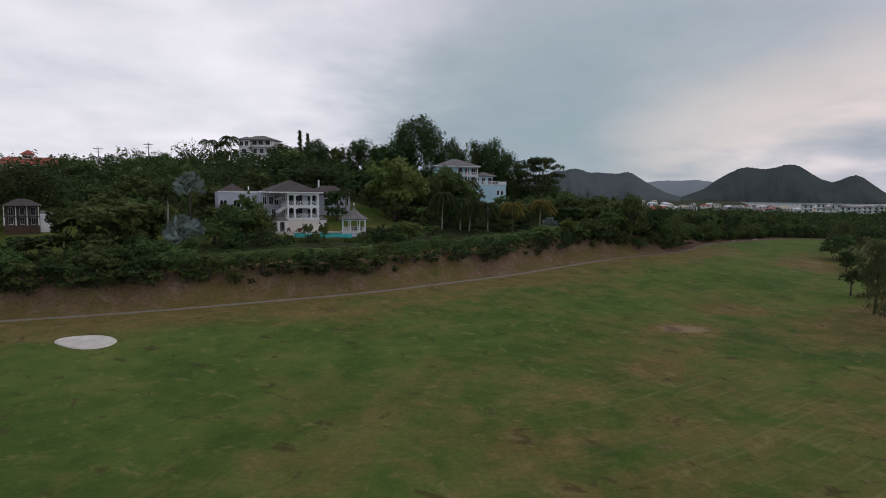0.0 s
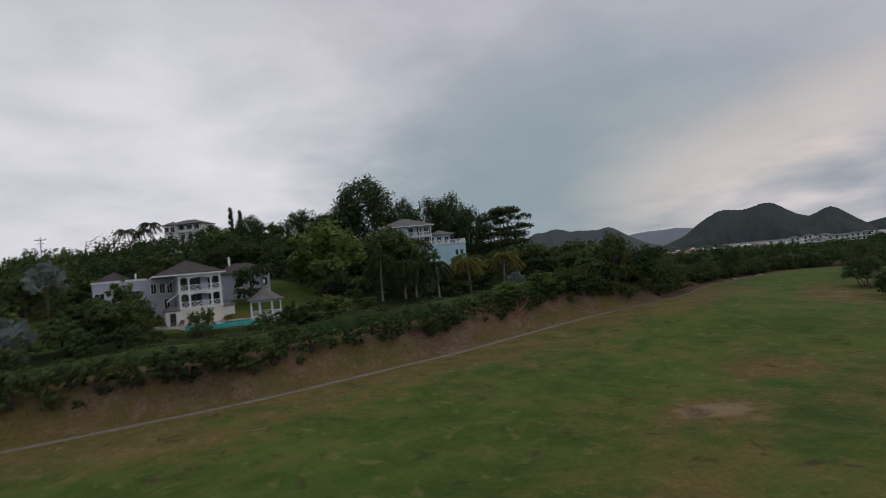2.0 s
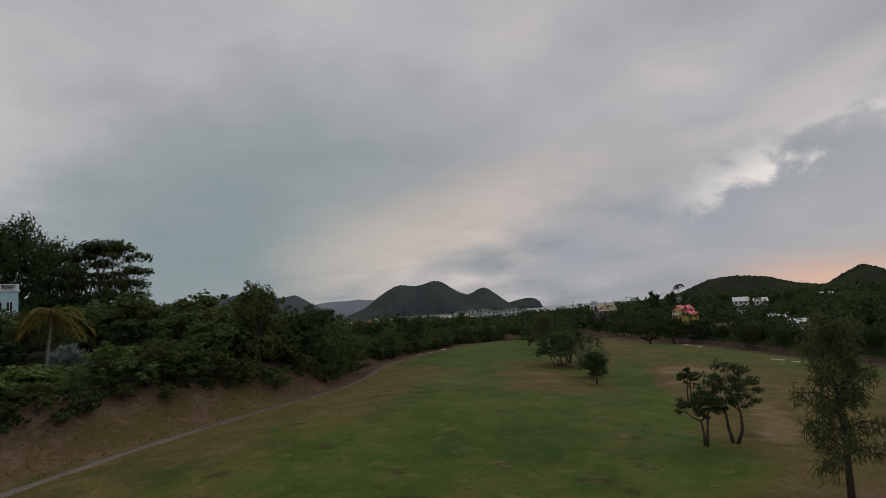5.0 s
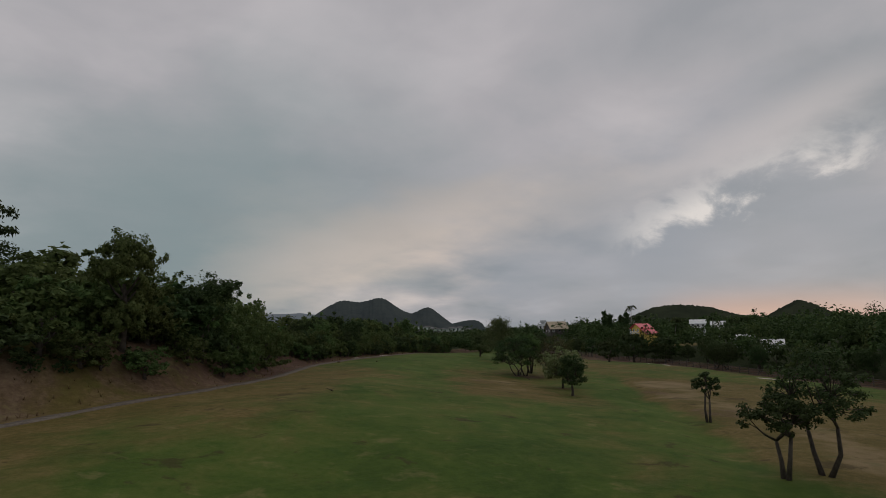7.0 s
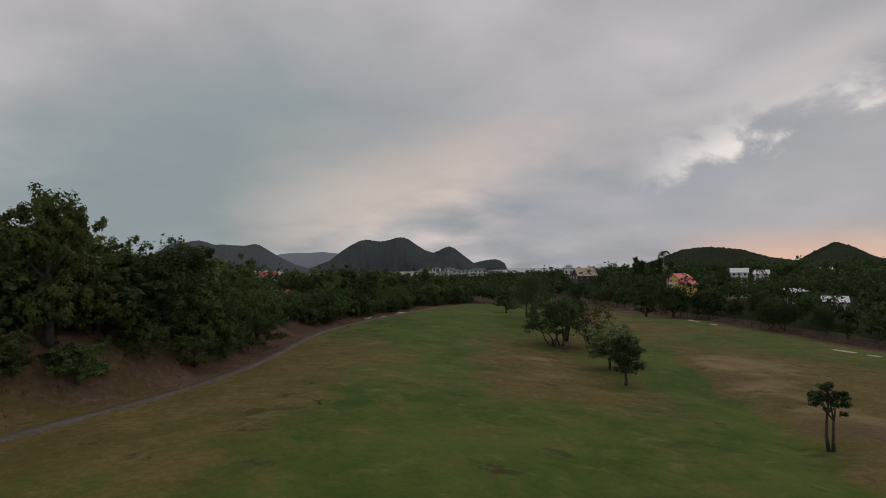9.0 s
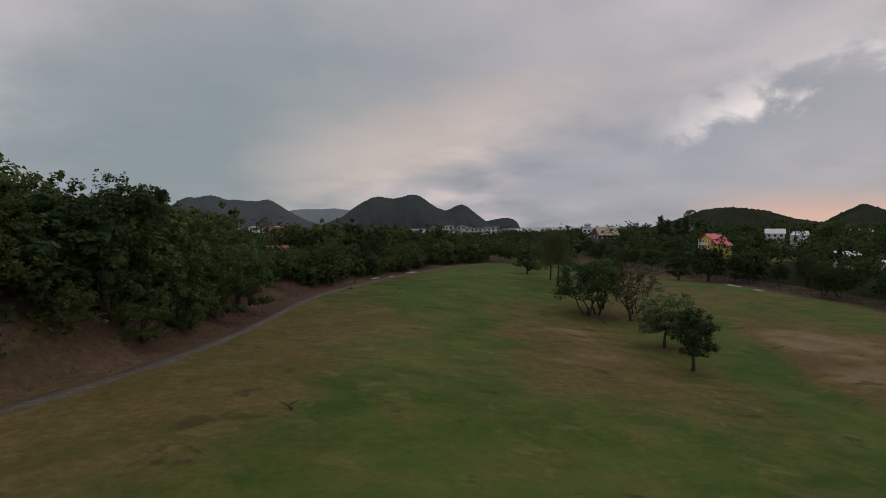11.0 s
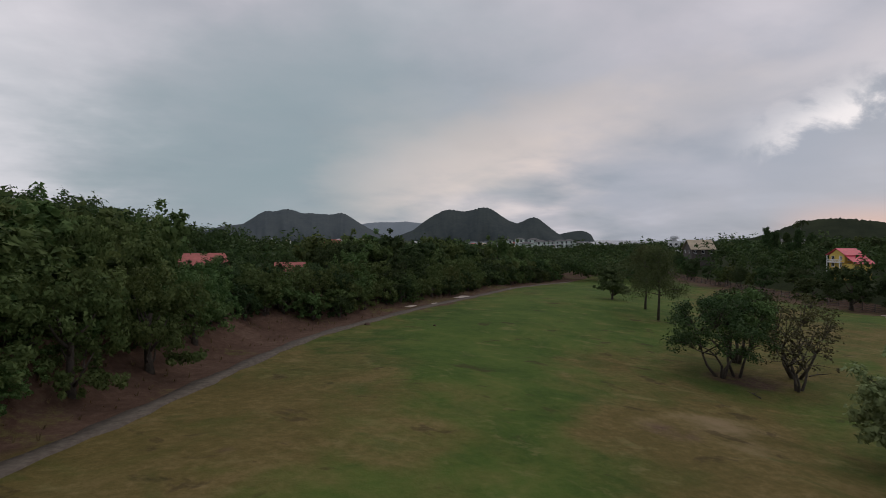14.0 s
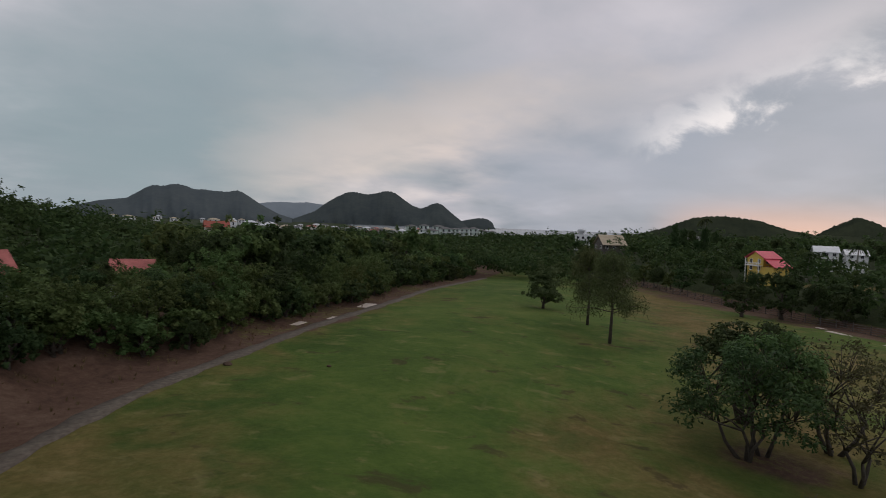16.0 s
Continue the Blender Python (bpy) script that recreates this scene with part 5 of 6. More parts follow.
def gable_wall(bm, x, y0, y1, z, rise, thick=0.2):
    c = (y0 + y1) / 2
    a = [bm.verts.new((x, *p)) for p in ((y0, z), (y1, z), (c, z + rise))]
    b = [bm.verts.new((x + thick, *p)) for p in ((y0, z), (y1, z), (c, z + rise))]
    bm.faces.new(a[::-1])
    bm.faces.new(b)
    for k in range(3):
        bm.faces.new((a[k], a[(k + 1) % 3], b[(k + 1) % 3], b[k]))
    return bm


def country_house(name, label, x, y, turn, w, d, h, rise, wall, roof, floors=2, base=None, balcony=True, over=0.6, size=1.0):
    """A gabled house with balcony and windows; its walls go down into the slope. The front looks along -y before the turn."""
    z = base if base is not None else gz(x, y)
    t = thing(name, label, "house", at=pose(x, y, z, 0, 0, turn) @ Matrix.Diagonal((size, size, size, 1)))
    part("wall", boxes((-w / 2, w / 2, 0, d, -9, h)), wall, t)
    part("gable", gable_wall(bmesh.new(), -w / 2, 0, d, h, rise), wall, t)
    part("gable", gable_wall(bmesh.new(), w / 2 - 0.2, 0, d, h, rise), wall, t)
    part("roof", gable_roof(bmesh.new(), -w / 2, w / 2, -0.4, d + 0.4, h, rise * 1.06, over), roof, t)
    step = max(h / floors, 2.2)
    n = max(2, int(w / 2.6))
    for f in range(floors):
        for k in range(n):
            window(t, -w / 2 + w * (k + 0.5) / n, -0.05, f * step + 0.7, 1.1, min(1.6, step - 1.0))
        for k in range(2):
            window(t, -w / 2 - 0.05, d * (k + 0.5) / 2, f * step + 0.7, 1.0, min(1.5, step - 1.0), turn=-90)
        if balcony and f:
            part("balcony", boxes((-w / 2, w / 2, -1.6, 0, f * step - 0.2, f * step)), WHITE, t)
            rail(t, -w / 2, w / 2, -1.55, f * step, 0.95, gap=0.25)
            for k in range(n + 1):
                q = -w / 2 + 0.1 + (w - 0.2) * k / n
                part("post", boxes((q - 0.1, q + 0.1, -1.6, -1.4, -9, h)), WHITE, t)
    return t


def build_yellow_house():
    t = country_house("yellow_house", "yellow two-storey house with pink-red metal roof", 213.5, 201.5, -18, 7, 6.5, 4.6, 2.2, YELLOW, PINK_ROOF, base=3.5, balcony=False, size=0.66)
    part("porch_wall", boxes((-3.4, 3.4, -4.0, -0.01, -8, 1.9)), YELLOW, t)
    bm = bmesh.new()
    f = [bm.verts.new(p) for p in ((-3.9, -0.5, 4.5), (3.9, -0.5, 4.5), (3.9, -5.0, 1.9), (-3.9, -5.0, 1.9))]
    g = [bm.verts.new(q.co + Vector((0, 0, 0.16))) for q in f]
    bm.faces.new(f)
    bm.faces.new(g[::-1])
    for k in range(4):
        bm.faces.new((f[k], g[k], g[(k + 1) % 4], f[(k + 1) % 4]))
    part("porch_roof", bm, PINK_ROOF, t)
    part("end_balcony", boxes((-5.0, -3.5, 0.3, 6.2, 2.1, 2.3)), WHITE, t)
    rail(t, 0.3, 6.2, 0, 2.3, 0.95, gap=0.25, turn=90, origin=(-4.9, 0, 0))
    for y in (0.5, 6.0):
        part("post", boxes((-5.0, -4.8, y - 0.1, y + 0.1, -8, 4.6)), WHITE, t)


build_yellow_house()
country_house("white_house", "white house with white metal roof and long balconies", 252, 205.0, -62, 8, 8, 4.6, 2.2, WHITE, WHITE_ROOF, base=4.8, size=0.66)
country_house("white_house", "white wing with white metal roof beside the balconied house", 255.6, 199.2, -62, 7, 8, 4.2, 1.9, WHITE, WHITE_ROOF, base=4.6, size=0.66)
country_house("tan_roofed_house", "house with wide tan gabled roof among trees", 247.5, 269.0, -30, 10, 10, 2.2, 4.0, WOOD, TAN_ROOF, base=4.6, floors=1, balcony=False, size=0.8)
country_house("red_roofed_house", "low house with red tiled roof in the forest", 87.0, 203.0, -14, 4.2, 5, 3.0, 1.4, GREY_WALL, TILE_PINK, floors=1, base=3.5, balcony=False, size=0.75)
country_house("red_roofed_house", "low house with a faded red tiled roof among the trees", 75.2, 188.0, 16, 6.2, 5.5, 3.2, 2.0, GREY_WALL, TILE_PINK, floors=1, base=4.55, balcony=False, size=0.75)
country_house("red_roofed_house", "small cream house with red roof above the trees", 143.0, 368.0, -12, 8, 7, 4.0, 2.2, CREAM, TILE_RED, floors=1, base=3.0, balcony=False)
for hx, hy, hz, turn, w, wall, roof in ((294, 177, 4.0, -70, 9, WHITE, WHITE_ROOF), (262, 176, 1.6, -69, 8, GREY_WALL, SHINGLE_GREY), (187, 150, 0.1, -66, 6, WHITE, WHITE_ROOF), (301, 190, 4.0, -66, 12, CREAM, SHINGLE_GREY), (335, 291, 6.5, -55, 14, CREAM, SHINGLE_GREY), (318, 205, 5.5, -66, 10, WHITE, WHITE_ROOF), (202.6, 164.7, 1.0, -70, 7, WHITE, WHITE_ROOF)):
    country_house("hillside_house", "small pale house half hidden by trees on the slope", hx, hy, turn, w, 7, 3.6, 1.6, wall, roof, floors=1, base=hz, balcony=False, size=0.7)


def build_tank_house():
    t = thing("lookout_tower", "white lookout house with a round tower top", "building", at=pose(305, 330, 3.0, 0, 0, -45) @ Matrix.Diagonal((0.7, 0.7, 0.7, 1)))
    part("wall", boxes((-6, 8, 0, 8, -6, 8.5)), WHITE, t)
    bm = bmesh.new()
    tube(bm, [(-2, 3, 8.5), (-2, 3, 10.0), (-2, 3, 10.05), (-2, 3, 11.8), (-2, 3, 12.5)], [1.6, 1.6, 2.8, 2.8, 0.4], 14)
    part("tower", bm, WHITE_ROOF, t)
    for k in range(4):
        window(t, -4.4 + 3.4 * k, -0.05, 5.5, 1.6, 1.6)


build_tank_house()


def town():
    """Apartment blocks near the bay, then the low town behind."""
    rng = np.random.default_rng(12)

    def block(name, label, yaw, dist, w, h, wall, roof, base=-1.5, floors=3):
        a = radians(yaw)
        x, y = EYE[0] - math.sin(a) * dist, EYE[1] + math.cos(a) * dist
        t = thing(name, label, "building", "town by the bay", at=pose(x, y, base, 0, 0, yaw + rng.uniform(-18, 18)))
        d = w * 0.7
        part("wall", boxes((-w / 2, w / 2, 0, d, -2, h)), wall, t)
        part("roof", hip_roof(bmesh.new(), -w / 2, w / 2, 0, d, h, w * 0.16, 0.8), roof, t)
        step = h / floors
        for f in range(floors):
            part("balcony", boxes((-w / 2, w / 2, -1.2, 0, f * step + 0.1, f * step + 0.9)), WHITE, t)
            n = max(2, int(w / 5))
            for k in range(n):
                q = -w / 2 + w * (k + 0.5) / n
                part("window", boxes((q - 0.8, q + 0.8, -0.12, 0.1, f * step + 0.9, f * step + step - 0.5)), GLASS, t)

    for yaw, dist, w, h in ((-34.0, 640, 16, 11), (-35.0, 660, 14, 12), (-35.6, 620, 20, 8), (-36.2, 650, 16, 12.5), (-37.0, 640, 18, 11), (-37.8, 660, 13, 9), (-38.6, 650, 15, 10), (-39.4, 670, 16, 11), (-40.3, 660, 14, 9), (-41.0, 680, 12, 8)):
        block("apartment_block", "pale green apartment block with white balconies", yaw, dist, w * 0.62, h, GREEN_WALL, SHINGLE_GREY, base=-2.6 - 2.0 * rng.random())
    for k in range(90):
        yaw = -21.0 - 20 * rng.random()
        dist = rng.uniform(640, 1120)
        w = rng.uniform(5, 15)
        roof = (WHITE_ROOF, WHITE_ROOF, SHINGLE_GREY, SHINGLE_GREY, TAN_ROOF, TILE_PINK)[rng.integers(6)]
        block("town_building", "low white building of the town by the bay", yaw, dist, w, rng.uniform(3, 5.5), (WHITE, CREAM, GREY_WALL)[rng.integers(3)], roof, base=-4.8 + 2.2 * rng.random(), floors=1)
    for k in range(14):
        yaw = -9 - 12 * rng.random()
        block("town_building", "low white building at the foot of the far ridge", yaw, rng.uniform(700, 1200), rng.uniform(6, 14), rng.uniform(3.5, 6), WHITE, (WHITE_ROOF, TAN_ROOF)[rng.integers(2)], base=-1 + 3 * rng.random(), floors=1)


town()


def build_poles():
    for x, y, h in ((-83, 182, 9.5), (-95, 177, 8.5)):
        z = gz(x, y)
        p = thing("utility_pole", "wooden utility pole with cross-arms on the ridge", "pole", "utility poles", at=pose(x, y, z, 0, 0, 20))
        bm = bmesh.new()
        tube(bm, [(0, 0, -0.5), (0, 0, h + 3)], [0.16, 0.11], 8)
        part("pole", bm, WOOD, p)
        part("cross_arm", boxes((-1.2, 1.2, -0.07, 0.07, h + 2.3, h + 2.45)), WOOD, p)
        part("cross_arm", boxes((-0.8, 0.8, -0.07, 0.07, h + 1.4, h + 1.52)), WOOD, p)
        for q in (-1.1, -0.4, 0.4, 1.1):
            part("insulator", boxes((q - 0.06, q + 0.06, -0.06, 0.06, h + 2.45, h + 2.7)), GREY_WALL, p)


build_poles()


def build_bunker():
    """Sand bunker with a grassy lip."""
    bm = bmesh.new()
    rings = []
    for r, dz in ((1.06, 0.02), (1.0, 0.16), (0.85, 0.1), (0.5, 0.08)):
        ring = []
        for k in range(36):
            a = 2 * math.pi * k / 36
            q = r * (1 + 0.16 * math.cos(a) + 0.08 * math.sin(3 * a))
            x, y = -39.2 + 3.4 * q * math.cos(a + 0.5), 67.8 + 2.1 * q * math.sin(a + 0.2)
            ring.append(bm.verts.new((x, y, gz(x, y) + dz + 0.12 * max(0, math.sin(a)))))
        rings.append(ring)
    for a, b in zip(rings, rings[1:]):
        for k in range(36):
            bm.faces.new((a[k], a[(k + 1) % 36], b[(k + 1) % 36], b[k])).smooth = True
    bm.faces.new(rings[-1])
    tagged(part("sand_bunker", bm, SAND), "pale sand bunker in the fairway", "bunker", kind="structure")


build_bunker()


# ---------------------------------------------------------------- hillside and garden trees
def plant(rows, models, spread=1.0):
    """rows: x, y, height, crown width, kind."""
    for x, y, tall, wide, kind in rows:
        m = models[kind]
        m = m[int(RNG.integers(len(m)))] if isinstance(m, list) else m
        base_w = 11.0 if m in SHRUB + FINE else 9.0
        ob = place(m, x, y, wide / base_w * spread, tall / 10.0)
        ob["group"] = "hillside trees"


def forked_tree(name, label, seed, tall, wide, mat, stems=2, start=0.4, ends=60, leaves=60, size=0.13, bark=BARK, girth=0.14, puff=0.11, flat=0.55, dome=0.5, splay=0.3, group="trees on the course", twigs=1):
    """A small tree on diverging stems that branch twice, with a leaf spray at each branch end. start: where the leaves begin."""
    rng = np.random.default_rng(seed)
    t = thing(name, label, "tree", group)
    bm = bmesh.new()
    forks = []
    for k in range(stems):
        a = 2 * math.pi * (k + 0.4 * rng.random()) / stems + seed
        out = splay * wide * 0.5 * rng.uniform(0.6, 1.1) * (1 if stems > 1 else 0.2)
        base = Vector((0.12 * math.cos(a), 0.12 * math.sin(a), -0.3)) * (1 if stems > 1 else 0.01)
        base.z = -0.3
        top = Vector((out * math.cos(a), out * math.sin(a), tall * start * rng.uniform(0.85, 1.15)))
        mid = base.lerp(top, 0.5) + Vector((rng.normal(0, 0.03), rng.normal(0, 0.03), 0.02)) * wide
        tube(bm, [base, mid, top], [girth * 1.3, girth * 0.9, girth * 0.7], 8)
        forks.append(top)
    a = rng.random(ends) * 2 * math.pi
    r = np.sqrt(rng.random(ends)) * 0.92
    shell = np.sqrt(np.clip(1 - r**2, 0, 1))
    lift = rng.random(ends) ** dome
    low = start + 0.02 + 0.06 * r
    tips = np.stack([np.cos(a) * r * wide * 0.5, np.sin(a) * r * wide * 0.5, tall * (low + (0.97 - low) * (0.25 + 0.75 * shell) * lift)], 1)
    limbs = []
    for f in forks:
        for k in range(3):
            q = Vector(tips[int(rng.integers(ends))])
            e = f.lerp(q, 0.55) + Vector((0, 0, 0.03 * tall))
            tube(bm, [f, f.lerp(e, 0.5) + Vector((rng.normal(0, 0.02) * wide, rng.normal(0, 0.02) * wide, 0)), e], [girth * 0.6, girth * 0.45, girth * 0.32], 6)
            limbs.append(e)
    for p in tips[::twigs]:
        p = Vector(p)
        s = min(limbs, key=lambda q: (q - p).length + (3.0 if q.z > p.z + 0.3 else 0.0))
        tube(bm, [s, s.lerp(p, 0.5) + Vector((0, 0, 0.02 * tall)), p], [girth * 0.25, girth * 0.16, girth * 0.06], 5)
    part("trunk", bm, bark, t)
    o = rng.normal(0, 1, (ends, leaves, 3))
    o /= np.linalg.norm(o, axis=2)[:, :, None]
    c = tips[:, None, :] + o * wide * puff * (rng.random((ends, leaves, 1)) ** 0.6) * rng.uniform(0.7, 1.3, (ends, 1, 1)) * [1, 1, flat]
    v, f = blades(rng, c.reshape(-1, 3), (o + [0, 0, 0.5]).reshape(-1, 3), size)
    part("crown", mesh_of("crown", v, f, mat), None, t)
    return t


def big_model(name, label, seed, mat, **more):
    return make_tree(name, label, seed, 10, 9.5, 0.8, mat, clumps=190, leaves=26, size=0.31, lobes=13, group="hillside trees", low=0.14, **more)


BIG_DARK = forked_tree("shade_tree", "tall dark green shade tree on the hilltop", 51, 10, 9, LEAF_DARK, 2, 0.26, 160, 46, 0.215, twigs=5, girth=0.25, puff=0.135, flat=0.8, dome=0.9, group="hillside trees")
BIG_LIGHT = big_model("shade_tree", "large bright green rounded tree beside the villa garden", 52, LEAF_LIGHT, clump=0.2)
BIG_LEAF = big_model("shade_tree", "large green tree with uneven crown", 53, LEAF, clump=0.22)
BIG_DARK.matrix_basis = scaled(-3.5, 207, 1.95, 2.45, 0.4)
BIG_LIGHT.matrix_basis = scaled(-8, 152, 2.05, 1.75, 1.0)
BIG_LEAF.matrix_basis = scaled(-55, 106, 1.9, 1.18, 2.0)
KINDS = {"F": [FINE[0], FINE[1], FINE[3]], "T": [BIG_DARK], "D": [BROAD[2], BIG_DARK], "B": [BROAD[0], BROAD[1], BIG_LEAF], "L": [BROAD[3], BIG_LIGHT], "S": SHRUB, "Y": [SHRUB[1]]}
plant([(-10, 204, 17, 13.0, "T"), (16, 206, 23, 13, "T"), (22, 206, 25, 11, "T"), (28, 209, 22.5, 11, "T"), (7.5, 209, 23.5, 11, "T"), (-23, 213, 14.5, 12, "T"), (-16.5, 211, 13, 10, "T"), (-31, 214, 12, 10.5, "B"), (-39, 212, 12.5, 9.5, "D"), (-46, 208, 9.8, 12.2, "L"), (-51, 203, 6.8, 10.6, "B"),
       (-17, 200, 11.5, 11.1, "B"), (-77, 175, 9.9, 10.6, "B"), (-88, 181, 10.0, 11.1, "B"), (-106, 182, 7.2, 13.6, "B"), (-102, 185, 8.7, 11.7, "B")], KINDS)
plant([(5, 152.5, 16.0, 12, "B"), (-14, 200, 15, 15, "D"), (8, 204, 17.5, 11, "D"), (-2, 158, 12, 12, "B"), (11, 154, 9.7, 8.5, "B"), (-21.5, 141, 8.2, 7.2, "D"), (13, 170, 7.0, 8, "S"), (20.5, 170, 6.2, 8, "S"), (-8, 147.5, 6.5, 11, "Y"), (-1.5, 145, 5.0, 8, "S"), (5, 144, 4.6, 7.5, "S"), (11, 144, 4.6, 7.5, "S"), (16.5, 145, 4.2, 7, "S"), (23, 147, 4.0, 7, "S"), (7, 165, 8, 8, "D"), (38, 162, 9.0, 11.5, "B"), (44, 156, 9.6, 11, "B"), (32, 164, 7.5, 10, "B"), (36, 154, 5.5, 8, "D"), (20, 152, 5.5, 8, "D"), (25, 158, 7, 9, "B"), (50, 163, 10, 11, "B"), (42, 170, 9, 11, "D"), (-57, 146, 11.5, 8.5, "B"), (-54, 143, 6.9, 9.7, "B"), (-9, 165, 12, 11, "B"), (5, 167, 12.5, 9, "D"), (-45, 160, 7.3, 12.2, "B"),
       (-33, 173, 7.8, 14.6, "D"), (-21, 178, 6.1, 13.2, "D"), (-84, 128, 13.5, 14, "D"), (-67, 137, 11.0, 12.5, "B"), (-59, 136, 10.5, 9.4, "B"), (0, 190, 9, 10, "D"), (30, 196, 8, 9, "D")], KINDS)
plant([(-62, 104, 9.5, 8.6, "D"), (-52, 115, 9.5, 10.2, "B"), (-37, 119.5, 7.5, 8.5, "B"), (-40, 113, 5.8, 7.5, "B"), (-33.5, 121, 6.6, 7.0, "B"), (-36.5, 117, 6.0, 6.5, "S"), (-19.5, 111, 5.2, 4.0, "S"), (-26, 107.5, 4.2, 5.5, "S"), (-31, 113, 4.4, 6.0, "S"), (-12, 113, 3.6, 5.0, "S"), (-4, 122, 4.6, 7.4, "L"), (-6.5, 119, 5.0, 4.6, "B"), (-48, 101, 4.6, 8, "S"), (-53, 99, 6.0, 9, "B"), (-34, 106, 4.6, 6, "S"), (-63, 95, 6.0, 9, "D"),
       (-12, 127, 2.0, 5.5, "S"), (18, 141, 3.8, 8, "S"), (1, 131, 2.6, 5.0, "Y"), (26, 134, 3.6, 8, "L"), (33, 139, 4.4, 8, "L"), (40, 138, 4.0, 7, "S"), (22, 131, 2.6, 6, "S"), (-6, 117, 3.2, 6, "S"), (3, 122, 3.0, 5, "S"), (11, 128, 2.8, 6, "S"), (-90, 105, 9, 10, "B"), (-96, 96, 8, 9, "B"), (-44, 128, 6.5, 8, "B"), (-37.5, 124.5, 7.0, 7, "B"), (-33.6, 120.5, 5.0, 5, "L"), (-36.5, 126.5, 9.5, 8.0, "B"), (-53.5, 219, 9.5, 8.0, "T"), (-33.0, 125.0, 4.2, 4.0, "S"), (-23.5, 118.5, 4.3, 4.6, "S")], KINDS)


def along_bank(s, u):
    s_all = np.cumsum([0] + [math.hypot(b[0] - a[0], b[1] - a[1]) for a, b in zip(PATH, PATH[1:])])
    x, y = np.interp(s, s_all, PATH[:, 0]), np.interp(s, s_all, PATH[:, 1])
    x2, y2 = np.interp(s + 2, s_all, PATH[:, 0]), np.interp(s + 2, s_all, PATH[:, 1])
    d = math.hypot(x2 - x, y2 - y)
    return x - (y2 - y) / d * u, y + (x2 - x) / d * u


def bank_bushes():
    """Bushes along the top of the bank and hanging over it."""
    s = 62.0
    while s < 262:
        u = RNG.uniform(5.6, 7.8) if s < 212 else RNG.uniform(7.0, 9.5)
        x, y = along_bank(s, u)
        left = s < 128
        tall = RNG.uniform(3.4, 5.2) if left else RNG.uniform(2.6, 4.6)
        if s > 222:
            tall *= 1.5
        wide = tall * RNG.uniform(1.2, 1.7)
        ob = place(SHRUB[int(RNG.integers(3))], x, y, wide / 11, tall / 10, label="rounded green bush hanging over the bare bank")
        ob.name, ob["category"], ob["group"] = "bush", "bush", "bushes on the bank"
        if left and RNG.random() < 0.8:
            x, y = along_bank(s + 1.5, RNG.uniform(12, 16))
            tall = RNG.uniform(3.2, 5.2)
            ob = place(SHRUB[int(RNG.integers(3))], x, y, tall * 1.3 / 11, tall / 10, label="thick green bush above the bank")
            ob.name, ob["category"], ob["group"] = "bush", "bush", "bushes on the bank"
        if RNG.random() < 0.75:
            x, y = along_bank(s + 0.8, RNG.uniform(4.8, 7.0))
            tall = RNG.uniform(1.0, 2.3) * (1.25 if left else 1.0)
            ob = place(SHRUB[int(RNG.integers(3))], x, y, tall * 1.5 / 11, tall / 10, label="low green bush on the face of the bank")
            ob.name, ob["category"], ob["group"] = "bush", "bush", "bushes on the bank"
        s += RNG.uniform(1.5, 2.6) if left else RNG.uniform(2.0, 3.8)


bank_bushes()


def leaf_sheet(rng, name, path, half, tall, mat, per=26, size=0.13):
    """A clipped hedge along points: leaves over the top and both sides of its box, over a dark core."""
    vs, fs, k0 = [], [], 0
    for (x0, y0), (x1, y1) in zip(path, path[1:]):
        long = math.hypot(x1 - x0, y1 - y0)
        n = int(long * per * (2 * half + 2 * tall))
        t = rng.random(n)
        q = rng.uniform(-(half + tall), half + tall, n)
        off = np.clip(q, -half, half)
        drop = np.abs(q) - half
        h = tall - np.clip(drop, 0, tall)
        nx, ny = -(y1 - y0) / long, (x1 - x0) / long
        x, y = x0 + (x1 - x0) * t + nx * off, y0 + (y1 - y0) * t + ny * off
        z = ground_z(x, y) + h * (1 + 0.05 * np.sin(x * 1.3) + 0.05 * np.sin(y * 2.1))
        p = np.stack([x, y, z], 1) + rng.normal(0, 0.07, (n, 3))
        up = (drop < 0)[:, None]
        out = np.where(up, np.array([[0, 0, 1.0]]), np.stack([nx * np.sign(q), ny * np.sign(q), 0 * q], 1))
        bv, bf = blades(rng, p, out, size)
        vs.append(bv)
        fs.append(bf + k0)
        k0 += len(bv)
        k = half * 0.85
        z0, z1 = gz(x0, y0), gz(x1, y1)
        core = np.array([(x0 - nx * k, y0 - ny * k, z0 - 0.4), (x0 + nx * k, y0 + ny * k, z0 - 0.4), (x1 + nx * k, y1 + ny * k, z1 - 0.4), (x1 - nx * k, y1 - ny * k, z1 - 0.4),
                         (x0 - nx * k, y0 - ny * k, z0 + tall * 0.92), (x0 + nx * k, y0 + ny * k, z0 + tall * 0.92), (x1 + nx * k, y1 + ny * k, z1 + tall * 0.92), (x1 - nx * k, y1 - ny * k, z1 + tall * 0.92)])
        vs.append(core)
        fs.append(np.array([(4, 5, 6), (4, 6, 7), (0, 4, 7), (0, 7, 3), (1, 2, 6), (1, 6, 5), (0, 1, 5), (0, 5, 4), (3, 7, 6), (3, 6, 2)]) + k0)
        k0 += 8
    return mesh_of(name, np.concatenate(vs), np.concatenate(fs), mat)


hedge_line = [along_bank(s, 12.0) for s in range(118, 226, 4)]
tagged(new("hedge", leaf_sheet(np.random.default_rng(8), "hedge", hedge_line, 0.8, 1.9, LEAF)), "clipped green hedge along the top of the bank", "hedge")


